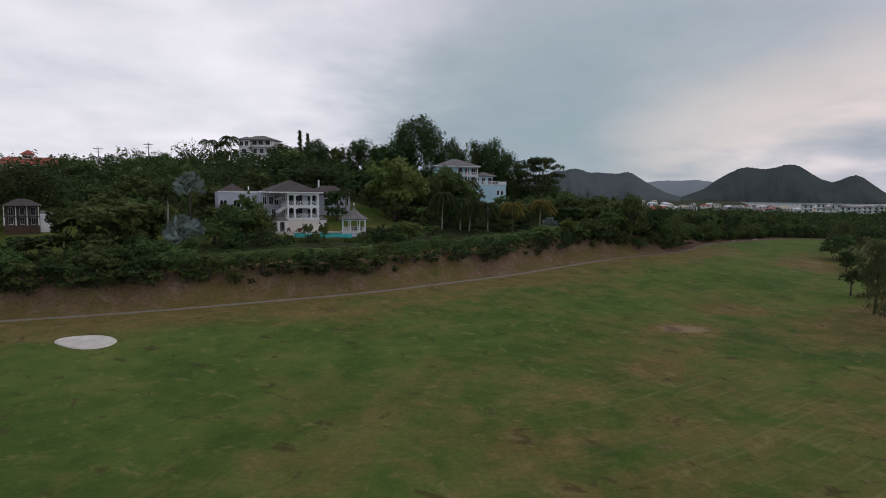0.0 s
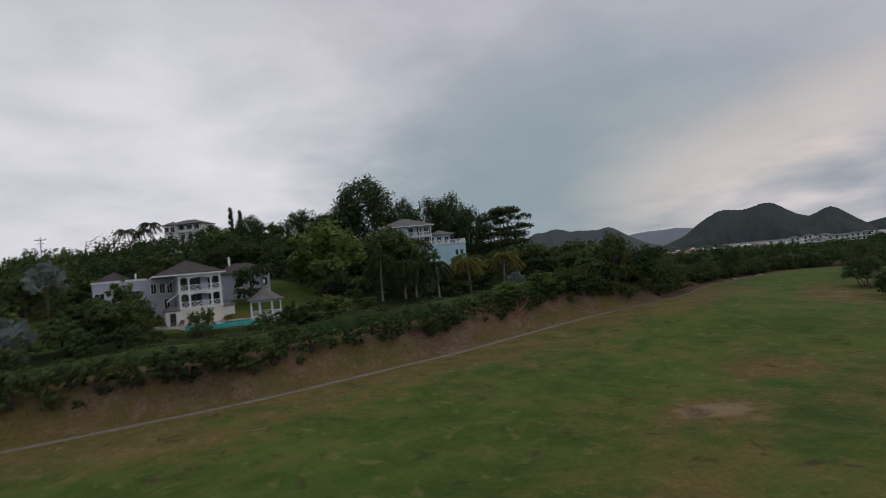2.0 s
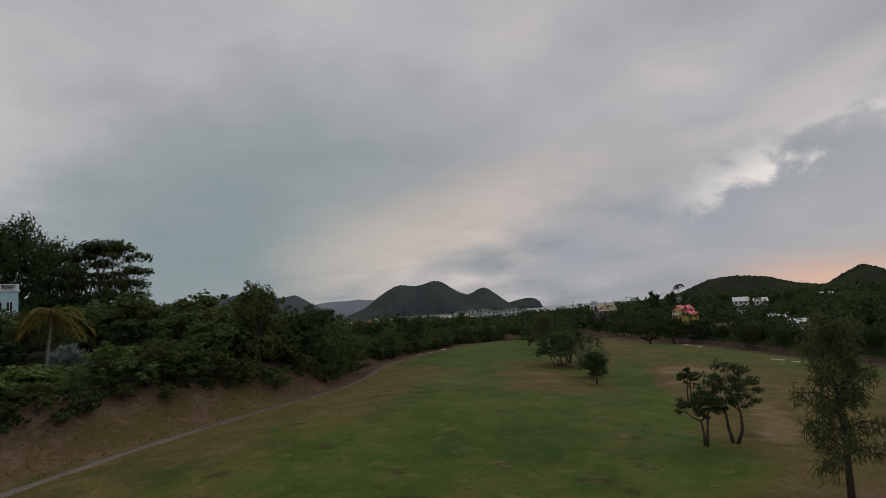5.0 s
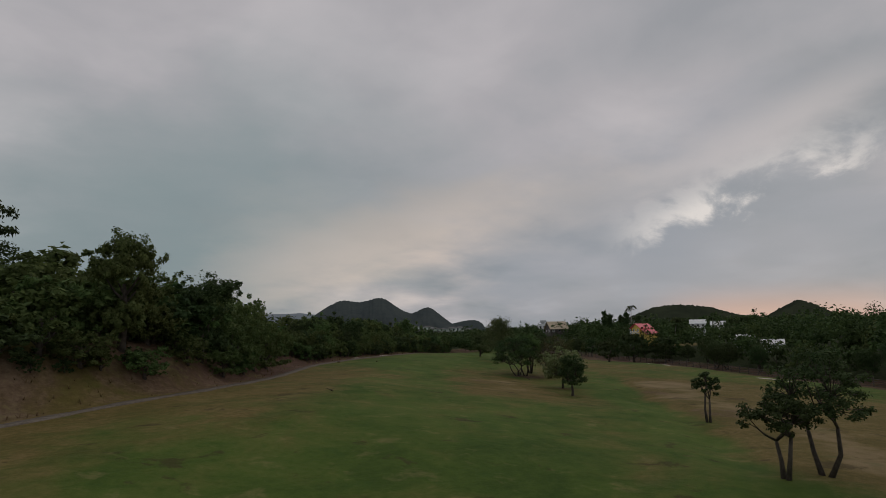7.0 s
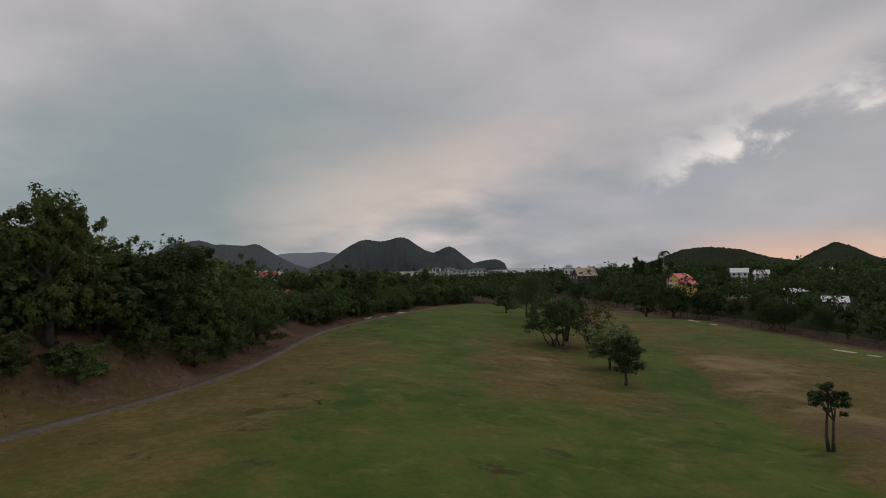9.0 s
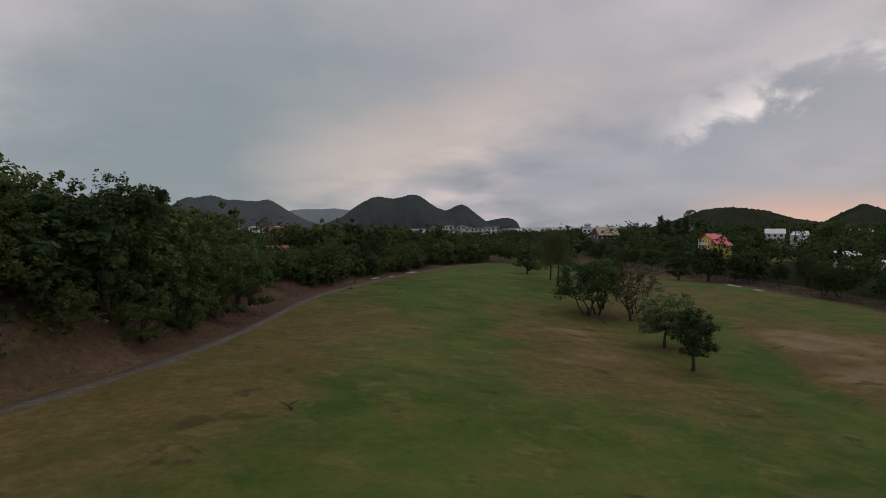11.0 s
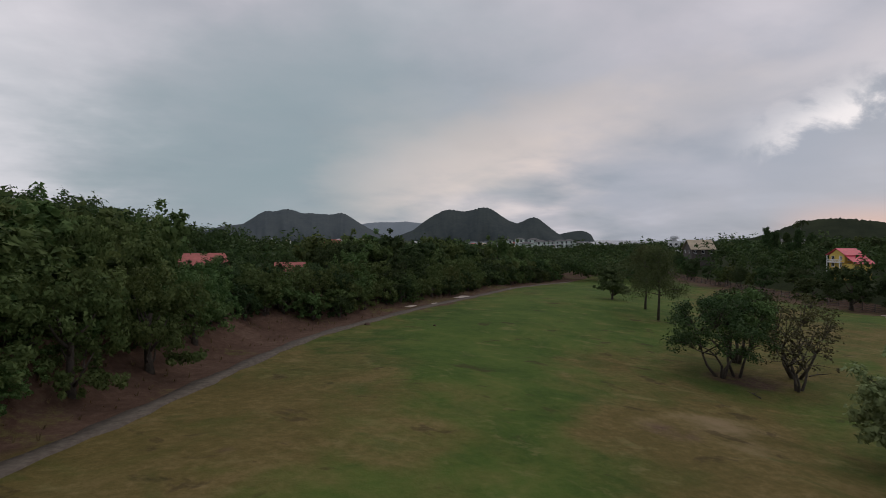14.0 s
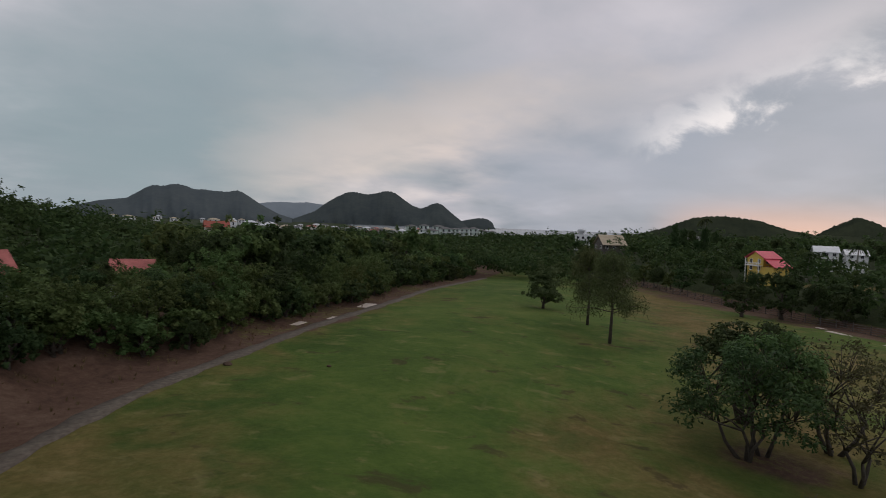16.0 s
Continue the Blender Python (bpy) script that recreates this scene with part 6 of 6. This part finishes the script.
pool_hedge = [(-35.0, 121.0), (-29.0, 120.6), (-23.0, 120.4), (-17.0, 121.2), (-11.0, 123.0)]
tagged(new("hedge", leaf_sheet(np.random.default_rng(9), "hedge", pool_hedge, 0.7, 0.9, LEAF)), "clipped green hedge below the pool wall", "hedge")


# ---------------------------------------------------------------- palms
def make_palm(label, seed, tall, reach, mat, droop=0.5, count=16, lean=0.08, girth=0.2, name="palm_tree"):
    rng = np.random.default_rng(seed)
    t = thing(name, label, "palm", "palms")
    dx, dy = rng.normal(0, lean, 2) * tall
    bm = bmesh.new()
    pts = [(dx * k * k, dy * k * k, tall * k - (0.4 if k == 0 else 0)) for k in np.linspace(0, 1, 8)]
    tube(bm, pts, [girth * (1.5 if k == 0 else 1.0 - 0.04 * k) for k in range(8)], 9)
    part("trunk", bm, BARK_PALE, t, "pale ringed trunk")
    me = frond_crown(rng, count + 6, reach * 1.12, droop, mat, z=0.0, pairs=22, leaf=0.3, width=0.045)
    part("fronds", me, None, t).matrix_basis = Matrix.Translation((dx, dy, tall))
    if mat is PALM_GOLD:
        me = frond_crown(rng, 7, reach * 0.85, 0.95, LEAF_DRY, z=-0.2, pairs=18, leaf=0.26, width=0.035, up=0.0)
        part("dead_fronds", me, None, t, "hanging dry fronds").matrix_basis = Matrix.Translation((dx, dy, tall))
    return t


for seed, x, y, tall, reach, mat, droop, words in (
        (1, 3.2, 139.5, 8.2, 3.6, PALM, 0.9, "tall palm with drooping dark fronds and pale trunk"),
        (2, 7.5, 140.5, 7.0, 3.4, PALM, 0.9, "tall palm with drooping dark fronds and pale trunk"),
        (3, 9.5, 138.6, 6.6, 3.2, PALM, 1.0, "tall palm with drooping dark fronds and pale trunk"),
        (4, 13.8, 139.0, 6.6, 3.3, PALM, 0.6, "palm with spreading fronds above the hedge"),
        (5, 20.0, 141.5, 6.6, 3.4, PALM_GOLD, 0.6, "coconut palm with yellowing fronds"),
        (6, 27.4, 147.0, 6.8, 3.4, PALM_GOLD, 0.55, "coconut palm with yellowing fronds"),
        (7, -47.0, 109.5, 9.4, 1.6, PALM, 0.6, "slender bare-trunked palm with a small crown"),
        (8, -75.0, 214, 9.5, 3.2, PALM, 0.5, "palm on the ridge against the sky"),
        (9, -68.0, 212, 11.0, 3.4, PALM, 0.5, "palm on the ridge against the sky"),
        (10, -71.5, 216, 8.6, 3.0, PALM, 0.5, "palm on the ridge against the sky"),
        (11, -40.0, 121.5, 6.0, 2.2, PALM, 0.5, "garden palm among shrubs"),
        (12, -19.5, 142.5, 7.0, 2.4, PALM, 0.5, "garden palm beside the villa"),
        (13, 10.5, 170, 8.0, 3.0, PALM, 0.6, "palm in front of the blue villa"),
        (14, 228, 200, 6.5, 2.2, PALM, 0.6, "palm beside the houses across the course"),
        (15, 246, 196, 7.5, 2.2, PALM, 0.6, "palm beside the houses across the course"),
        (16, 203, 199, 4.0, 1.8, PALM, 0.5, "small palm beside the yellow house"),
        (17, 292, 262, 14.0, 2.6, PALM, 0.5, "tall palm on the far slope")):
    make_palm(words, seed, tall, reach, mat, droop).matrix_basis = Matrix.Translation((x, y, gz(x, y)))


def fan_leaf(rng, radius, seg=13):
    """One pleated fan blade, almost a full disc, in its own plane."""
    v, f = [(0, 0, 0)], []
    span = math.radians(250)
    for k in range(seg * 2 + 1):
        a = -span / 2 + span * k / (seg * 2)
        r = radius * (1.0 if k % 2 else 0.42)
        v.append((r * math.cos(a), r * math.sin(a), 0.06 * radius * (1 if k % 2 else -1) - 0.1 * r * abs(a) / 2))
    for k in range(seg * 2):
        f.append((0, k + 1, k + 2))
    return np.array(v), np.array(f)


def make_fan_palm(label, seed, tall, reach, fans=52):
    rng = np.random.default_rng(seed)
    t = thing("fan_palm", label, "palm", "silver fan palms")
    bm = bmesh.new()
    tube(bm, [(0, 0, -0.4), (0, 0, tall * 0.5), (0.05, 0, tall)], [0.28, 0.24, 0.2], 9)
    part("trunk", bm, BARK, t)
    for k in range(fans):
        v, f = fan_leaf(rng, reach * 0.33 * rng.uniform(0.7, 1.2))
        a = 2.4 * k
        tilt = math.radians(np.interp(k, [0, fans - 1], [88, -30]) + rng.uniform(-16, 16))
        stem = reach * rng.uniform(0.55, 0.7)
        m = np.array(Matrix.Translation((0, 0, tall)) @ Matrix.Rotation(a, 4, "Z") @ Matrix.Rotation(-tilt, 4, "Y") @ Matrix.Translation((stem, 0, 0)) @ Matrix.Rotation(math.radians(rng.uniform(-60, 40)), 4, "Y") @ Matrix.Rotation(rng.uniform(-1.1, 1.1), 4, "X"))
        p = v @ m[:3, :3].T + m[:3, 3]
        part("fan", mesh_of("fan", p, f, SILVER), None, t)
        bm = bmesh.new()
        tube(bm, [(0, 0, tall), tuple(m[:3, 3])], [0.05, 0.03], 4)
        part("stalk", bm, SILVER, t)
    return t


for seed, x, y, tall, reach in ((1, -42.4, 105.0, 3.4, 4.0), (2, -49.8, 127, 9.2, 3.6), (3, 29.3, 143.8, 1.2, 2.6)):
    make_fan_palm("silvery blue-green fan palm in the garden", seed, tall, reach).matrix_basis = Matrix.Translation((x, y, gz(x, y)))


# ---------------------------------------------------------------- the flat-topped tree by the blue villa
def make_flat_tree(name, label, seed, tall, wide, mat, tiers=5, bark=BARK, leaves=40, size=0.3, per=26, group="", gaps=0.3, base=0.45, thick=0.05, bole_r=None, twin=0):
    """Crown in flat spreading tiers on rising limbs."""
    rng = np.random.default_rng(seed)
    t = thing(name, label, "tree", group)
    bm = bmesh.new()
    g = bole_r or tall * 0.028
    rows = []
    stems = [(0.0, 0.0)] + [(rng.uniform(-0.06, 0.06) * wide, rng.uniform(-0.06, 0.06) * wide) for _ in range(twin)]
    for sx, sy in stems:
        tube(bm, [(sx * 0.3, sy * 0.3, -0.3), (sx, sy, tall * base * 0.5), (sx * 2.2, sy * 2.2, tall * base)], [g * 1.5, g, g * 0.8], 8)
    for k in range(tiers):
        lift = base + (1 - base) * (k + 0.6) / tiers
        n = 3 if k < tiers - 1 else 4
        for j in range(n):
            a = 2 * math.pi * (j / n + 0.37 * k + 0.1 * rng.random())
            out = wide * 0.5 * rng.uniform(0.35, 0.72) * (1.0 - 0.25 * k / tiers)
            if k == tiers - 1:
                out *= 0.45
            x, y, z = out * math.cos(a), out * math.sin(a), tall * lift * rng.uniform(0.95, 1.0)
            sx, sy = stems[(k + j) % len(stems)]
            s = Vector((sx * 2.0, sy * 2.0, tall * base * rng.uniform(0.75, 1.0)))
            e = Vector((x, y, z - tall * 0.03))
            mid = s.lerp(e, 0.5) + Vector((0, 0, -0.05 * tall * rng.random()))
            tube(bm, [s, mid, e], [g * 0.55, g * 0.4, g * 0.15], 6)
            r = wide * rng.uniform(0.16, 0.25)
            rows.append((x, y, z, r, max(0.25, tall * thick)))
    part("trunk", bm, bark, t)
    part("crown", crown_mesh("crown", rng, rows, per * len(rows) // 2, leaves, size, mat, 0.5, 0.5, 0.1, 0.9, 0.3), None, t)
    return t


acacia = make_flat_tree("flat_topped_tree", "dark flat-topped tree with layered branches", 61, 15, 17, LEAF_DARK, tiers=7, size=0.26, per=40, base=0.25, leaves=34, thick=0.05)
acacia.matrix_basis = Matrix.Translation((35.0, 190.0, gz(35.0, 190.0) - 0.2)) @ Matrix.Diagonal((1.18, 1.18, 1.36, 1))


# ---------------------------------------------------------------- trees on the course
def airy(name, label, seed, tall, wide, mat, bark=BARK, size=0.16, clumps=90, leaves=24, droop=0.6, bole=0.35, group="trees on the course"):
    """A casuarina: slim trunk, rising limbs, thin drooping needles with much air between."""
    rng = np.random.default_rng(seed)
    t = thing(name, label, "tree", group)
    bm = bmesh.new()
    g = tall * 0.014
    tube(bm, [(0, 0, -0.3), (0.02 * tall, 0, tall * 0.4), (0, 0.02 * tall, tall * 0.75), (0.03 * tall, 0, tall * 0.97)], [g * 1.5, g, g * 0.6, g * 0.15], 7)
    pts = []
    for k in range(26):
        h = bole + (1 - bole) * (k + rng.random()) / 26
        a = 2.4 * k + rng.random()
        reach = wide * 0.5 * (1.08 - 0.75 * (h - bole) / (1 - bole)) * rng.uniform(0.6, 1.1)
        s, e = Vector((0.01 * tall, 0, tall * h * 0.93)), Vector((reach * math.cos(a), reach * math.sin(a), tall * (h + 0.07 * rng.random()) * 0.97))
        tube(bm, [s, s.lerp(e, 0.5) + Vector((0, 0, 0.03 * tall)), e], [g * 0.4, g * 0.28, g * 0.08], 5)
        for q in np.linspace(0.35, 1.05, 6):
            pts.append(s.lerp(e, q) + Vector((0, 0, 0.05 * tall * (1 - abs(q - 0.5)))))
    part("trunk", bm, bark, t)
    c = np.array([tuple(p) for p in pts])
    n = leaves
    p = (c[:, None, :] + rng.normal(0, 0.04 * wide, (len(c), n, 3)) * [1, 1, 1.1]).reshape(-1, 3)
    p[:, 2] -= rng.random(len(p)) * 0.06 * tall
    m = len(p)
    d = rng.normal(0, 0.35, (m, 3)) + [0, 0, -1.0 * droop - 0.2]
    d /= np.linalg.norm(d, axis=1)[:, None]
    w = np.cross(d, rng.normal(0, 1, (m, 3)))
    w /= np.linalg.norm(w, axis=1)[:, None]
    long = size * rng.uniform(1.4, 3.2, (m, 1))
    q = np.stack([p - w * size * 0.16, p + w * size * 0.16, p + d * long + w * size * 0.05, p + d * long - w * size * 0.05], 1).reshape(-1, 3)
    part("foliage", mesh_of("foliage", q, np.arange(4 * m).reshape(-1, 4), mat), None, t)
    return t


def stand(tree, x, y, turn=0.0, dz=-0.05):
    tree.matrix_basis = Matrix.Translation((x, y, gz(x, y) + dz)) @ Matrix.Rotation(turn, 4, "Z")
    return tree


stand(forked_tree("umbrella_tree", "dark small-leaved tree with a flat spreading crown on forked trunks", 71, 4.4, 4.0, LEAF_DARK, 2, 0.46, 56, 70, 0.1, girth=0.12, puff=0.1, dome=0.6, splay=0.3), 71.8, 99.2, 2.2)
stand(forked_tree("umbrella_tree", "taller forked tree with dark layered foliage", 72, 6.9, 5.2, LEAF_DARK, 2, 0.4, 66, 66, 0.11, girth=0.13, puff=0.1, flat=0.6, dome=0.95, splay=0.46), 74.1, 98.2, 0.9)
stand(forked_tree("umbrella_tree", "small flat-crowned tree on two thin trunks", 73, 4.3, 2.3, LEAF_DARK, 2, 0.48, 44, 60, 0.1, girth=0.1, splay=0.22), 87.9, 112.0, 0)
stand(forked_tree("round_tree", "compact dark green tree with a short stout trunk", 74, 5.2, 3.4, LEAF_DARK, 1, 0.25, 80, 70, 0.11, girth=0.15, puff=0.12, flat=0.7, dome=1.1), 94.6, 132.3)
stand(forked_tree("round_tree", "pale-leaved tree with open clustered foliage", 75, 5.7, 5.8, LEAF_PALE, 1, 0.22, 115, 54, 0.17, girth=0.15, puff=0.1, flat=0.7, dome=1.25), 100.6, 139.0)
stand(forked_tree("umbrella_tree", "broad dark green tree with several leaning trunks", 76, 6.6, 8.4, LEAF_DARK, 4, 0.25, 130, 60, 0.12, girth=0.1, puff=0.09, flat=0.6, dome=0.85, splay=0.3), 108.0, 154.7, 1.0)
stand(forked_tree("round_tree", "green tree with slim trunks in the clump", 77, 7.0, 5.6, LEAF, 2, 0.4, 80, 60, 0.13, girth=0.1, puff=0.11, flat=0.7, dome=0.9), 109.6, 154.6)
stand(forked_tree("umbrella_tree", "thin-leaved olive-brown tree with bare twigs", 78, 7.0, 6.6, LEAF_DRY, 4, 0.3, 80, 22, 0.13, girth=0.12, dome=0.75, splay=0.4), 114.0, 152.8, 2.0)
stand(forked_tree("umbrella_tree", "sparse half-bare tree at the end of the clump", 79, 5.8, 5.4, LEAF_DRY, 3, 0.26, 60, 18, 0.12, girth=0.1, dome=0.8, splay=0.4), 110.5, 150.4, 4.0)
stand(forked_tree("umbrella_tree", "dark tree behind the clump", 80, 6.8, 6.4, LEAF_DARK, 3, 0.42, 80, 56, 0.15, girth=0.14), 114.2, 158.0, 4.0)
stand(make_tree("round_tree", "rounded grey-green tree at the end of the fairway", 81, 6.8, 7.0, 0.1, NEEDLE, clumps=210, leaves=36, size=0.2, low=0.08, lobes=11, group="trees on the course", girth=0.16, clump=0.2), 136.0, 196.0)
stand(airy("casuarina_tree", "slim open casuarina with thin foliage", 82, 8.6, 7.2, NEEDLE, size=0.2, leaves=34, droop=0.1), 130.7, 184.0)
stand(airy("casuarina_tree", "slim open casuarina with thin foliage", 83, 8.8, 7.4, NEEDLE, size=0.2, leaves=32, droop=0.1), 125.0, 176.5)
stand(airy("casuarina_tree", "tall slender casuarina with drooping needles", 84, 11.0, 5.6, NEEDLE, size=0.24, leaves=26, bole=0.22, droop=0.2), 66.3, 86.4)
stand(airy("casuarina_tree", "tall casuarina with long drooping branches", 85, 11.5, 7.5, NEEDLE, size=0.25, leaves=26, bole=0.15, droop=0.25), 62.8, 77.6)
# the two trees on top of the bank past the gardens
stand(make_tree("bank_tree", "tall green tree with an open leafy top on the bank", 91, 10, 8.0, 0.3, LEAF, clumps=430, leaves=44, size=0.15, lobes=15, low=0.1, clump=0.15, fill=0.75, group="trees along the bank"), 48.9, 143.6).scale = (0.95, 0.95, 1.2)
stand(make_tree("bank_tree", "dark rounded tree on the bank", 92, 10, 9.5, 0.3, LEAF_DARK, clumps=430, leaves=44, size=0.15, lobes=13, low=0.1, clump=0.17, fill=0.85, group="trees along the bank"), 57.4, 149.8).scale = (1.0, 1.0, 0.98)
plant([(51.5, 146, 6.4, 7.5, "F"), (62, 153.5, 7.0, 8, "F"), (66, 158, 7.8, 7.5, "F"), (69.5, 163, 7.6, 7.5, "F"), (53.5, 152, 8.5, 9, "F"), (60, 160, 8.5, 8, "B"), (38, 139, 5.2, 8, "F"), (42, 148, 8, 9, "B"), (72.5, 169.5, 6.6, 7, "F"), (64, 165, 8.5, 8, "B"), (45.5, 140.2, 3.6, 6, "F"), (50.5, 141.5, 3.2, 5, "F"), (55.0, 145.5, 3.4, 5, "F"), (59.5, 149.0, 3.4, 5.2, "F"), (63.5, 154.0, 3.2, 5, "F"), (68.0, 166, 8.6, 7.5, "F"), (69.6, 172.5, 8.8, 7, "B"), (66.5, 171.5, 9.0, 8, "B"), (69.8, 178, 8.6, 7, "B"), (62, 170, 9.0, 9, "B"), (73.0, 184.0, 4.4, 4.6, "S"), (75.4, 183.6, 3.7, 4.2, "S"), (78.4, 185.0, 4.6, 4.6, "S"), (84.5, 199.5, 4.4, 5, "S"), (88, 200, 4.0, 5, "S"), (81, 191, 5.2, 5, "S")], KINDS)
for k in range(14):
    s = 238 + 2.6 * k
    x, y = along_bank(s, RNG.uniform(5.6, 7.6))
    f = RNG.uniform(0.24, 0.4)
    ob = place(SHRUB[int(RNG.integers(3))], x, y, f * 1.25, f, label="green bush at the foot of the trees on the bank")
    ob.name, ob["category"], ob["group"] = "bush", "bush", "bushes on the bank"
# conifer spires on the ridge
for x, y, tall in ((-45, 214, 15), (-42.5, 215, 13.5)):
    stand(airy("spire_tree", "narrow conifer spire on the ridge", int(100 + tall), tall, 2.2, LEAF_DARK, size=0.3, leaves=16, bole=0.3, group="hillside trees"), x, y)


def right_trees():
    """Row of trees along the far boundary."""
    rng = np.random.default_rng(44)
    s_all = np.cumsum([0] + [math.hypot(b[0] - a[0], b[1] - a[1]) for a, b in zip(EDGE, EDGE[1:])])
    s = 150.0
    while s < 420:
        x, y = np.interp(s, s_all, EDGE[:, 0]), np.interp(s, s_all, EDGE[:, 1])
        off = rng.uniform(1.5, 7)
        x, y = x + off * 0.88, y - off * 0.45
        tall = rng.uniform(4.4, 6.8)
        m = (BROAD[0], BROAD[2], BIG_DARK, BIG_DARK, BROAD[2])[int(rng.integers(5))]
        if not (math.hypot(x - 206, y - 200) < 6):
            ob = place(m, x, y, tall * rng.uniform(0.75, 1.0) / 10, tall / 10, label="tree in the row along the far boundary")
            ob["group"] = "trees along the far boundary"
        s += rng.uniform(3.8, 6.5)


right_trees()
for x, y, tall, wide in ((184, 186, 9.2, 9.0), (188, 178, 7.6, 8.0), (178, 190, 6.5, 7.0)):
    place(BROAD[2], x, y, wide / 9.0, tall / 10, label="dark rounded tree beside the far boundary")["group"] = "trees along the far boundary"


def slope_trees():
    """Single dark trees that stand above the woodland on the far slope."""
    rng = np.random.default_rng(45)
    spots = []
    while len(spots) < 46:
        x, y = rng.uniform(165, 330), rng.uniform(110, 340)
        beyond = -float(along(x, y, EDGE)[1])
        if not (12 < beyond < 120) or any(math.hypot(x - a, y - b) < rad for a, b, rad in CLEAR) or any(math.hypot(x - a, y - b) < 9 for a, b in spots):
            continue
        spots.append((x, y))
        tall = rng.uniform(5.5, 9.0)
        ob = place((BROAD[2], BROAD[0], BROAD[2], BROAD[1])[int(rng.integers(4))], x, y, tall * rng.uniform(0.6, 0.95) / 10, tall / 10, label="dark tree standing above the far woodland")
        ob["group"] = "trees on the far slope"


slope_trees()
for x, y, tall in ((262, 252, 11), (266, 258, 12.5), (270, 249, 11.5), (284, 262, 10), (289, 256, 9.5)):
    stand(airy("casuarina_tree", "tall dark feathery tree on the far skyline", int(x), tall, 5.5, LEAF_DARK, size=0.34, leaves=26, bole=0.12, group="trees on the far slope"), x, y)


def far_fence():
    """Dark mesh fence along the far edge of the course."""
    s_all = np.cumsum([0] + [math.hypot(b[0] - a[0], b[1] - a[1]) for a, b in zip(EDGE, EDGE[1:])])
    f = thing("boundary_fence", "dark weathered fence along the far edge of the course", "fence")
    prev = None
    for s in np.arange(150, 400, 3.0):
        x, y = float(np.interp(s, s_all, EDGE[:, 0])), float(np.interp(s, s_all, EDGE[:, 1]))
        z = gz(x, y)
        part("post", boxes((x - 0.06, x + 0.06, y - 0.06, y + 0.06, z - 0.3, z + 1.5)), WOOD, f)
        if prev:
            bm = bmesh.new()
            (a, b, c) = prev
            for h in (0.15, 0.5, 0.85, 1.2):
                tube(bm, [(a, b, c + h), (x, y, z + h)], [0.04, 0.04], 4)
            part("slat", bm, WOOD, f)
        prev = (x, y, z)


far_fence()


# ---------------------------------------------------------------- small things on the course
def small_things():
    for x, y, w, d, turn in ((99.0, 191.4, 2.0, 0.8, 40), (103.4, 193.4, 1.6, 0.6, 40), (111.5, 200.8, 3.5, 1.4, 42), (130.0, 215.3, 1.4, 0.8, 40), (173, 173.5, 4.0, 1.1, 60), (166, 165.0, 2.4, 1.0, 60), (179, 178, 1.6, 0.8, 60), (140.3, 131.0, 3.4, 0.9, 72), (138.9, 127.0, 1.7, 0.7, 72)):
        z = gz(x, y)
        slab = tagged(part("worn_slab", boxes((-w / 2, w / 2, -d / 2, d / 2, -0.15, 0.05), bevel=0.03), PAVING), "pale worn concrete slab set in the turf", "slab", "slabs in the turf")
        slab.matrix_basis = pose(x, y, z, 0, 0, turn)
    # fallen twigs
    for x, y, long, turn in ((62.9, 131.3, 0.7, 75), (116.5, 152.5, 2.0, -10), (106.0, 150.5, 1.2, 60)):
        bm = bmesh.new()
        tube(bm, [(-long / 2, 0, 0.05), (0, 0.12, 0.12), (long / 2, 0, 0.1)], [0.05, 0.04, 0.02], 6)
        tube(bm, [(0, 0.12, 0.12), (long * 0.25, 0.5, 0.3)], [0.03, 0.012], 5)
        tube(bm, [(long * 0.2, 0.08, 0.1), (long * 0.45, -0.4, 0.25)], [0.025, 0.01], 5)
        ob = tagged(part("fallen_branch", bm, BARK), "dead branch lying on the turf", "branch", "fallen branches")
        ob.matrix_basis = pose(x, y, gz(x, y), 0, 0, turn)
    for x, y, s in ((88.6, 178.5, 0.3), (94, 175, 0.15)):
        bm = bmesh.new()
        bmesh.ops.create_icosphere(bm, subdivisions=2, radius=s)
        for v in bm.verts:
            v.co *= 1 + 0.25 * noise.noise(v.co * 4)
            v.co.z *= 0.6
        ob = tagged(part("stone", bm, SOIL), "dark stone lying in the grass", "stone", "stones in the grass")
        ob.matrix_basis = pose(x, y, gz(x, y) + 0.05)


small_things()


def tufts():
    """Coarse grass on the bank and in the rough."""
    rng = np.random.default_rng(21)
    n = 30000
    x, y = rng.uniform(-70, 150, n), rng.uniform(60, 240, n)
    s, u, zp = along(x, y)
    keep = (((u > 1.4) & (u < 11))) & (s < 400)
    x, y = x[keep], y[keep]
    m = len(x)
    z = ground_z(x, y)
    h = rng.uniform(0.12, 0.4, m)
    vs, k = [], 3
    for j in range(k):
        a = rng.random(m) * 6.283
        dx, dy = np.cos(a), np.sin(a)
        w, l = 0.05, h * rng.uniform(0.2, 0.8, m)
        b = np.stack([x, y, z - 0.03], 1)
        side = np.stack([-dy, dx, 0 * dx], 1) * w
        tip = b + np.stack([dx * l, dy * l, h], 1)
        vs.append(np.stack([b - side, b + side, tip], 1).reshape(-1, 3))
    v = np.concatenate(vs)
    tagged(new("grass_tufts", mesh_of("grass_tufts", v, np.arange(len(v)).reshape(-1, 3), DRY_GRASS)), "coarse dry grass on the bank", "grass", kind="stuff")


DRY_GRASS = leafy("dry_grass", (0.13, 0.1, 0.05), (0.3, 0.23, 0.12), through=0.5)
tufts()
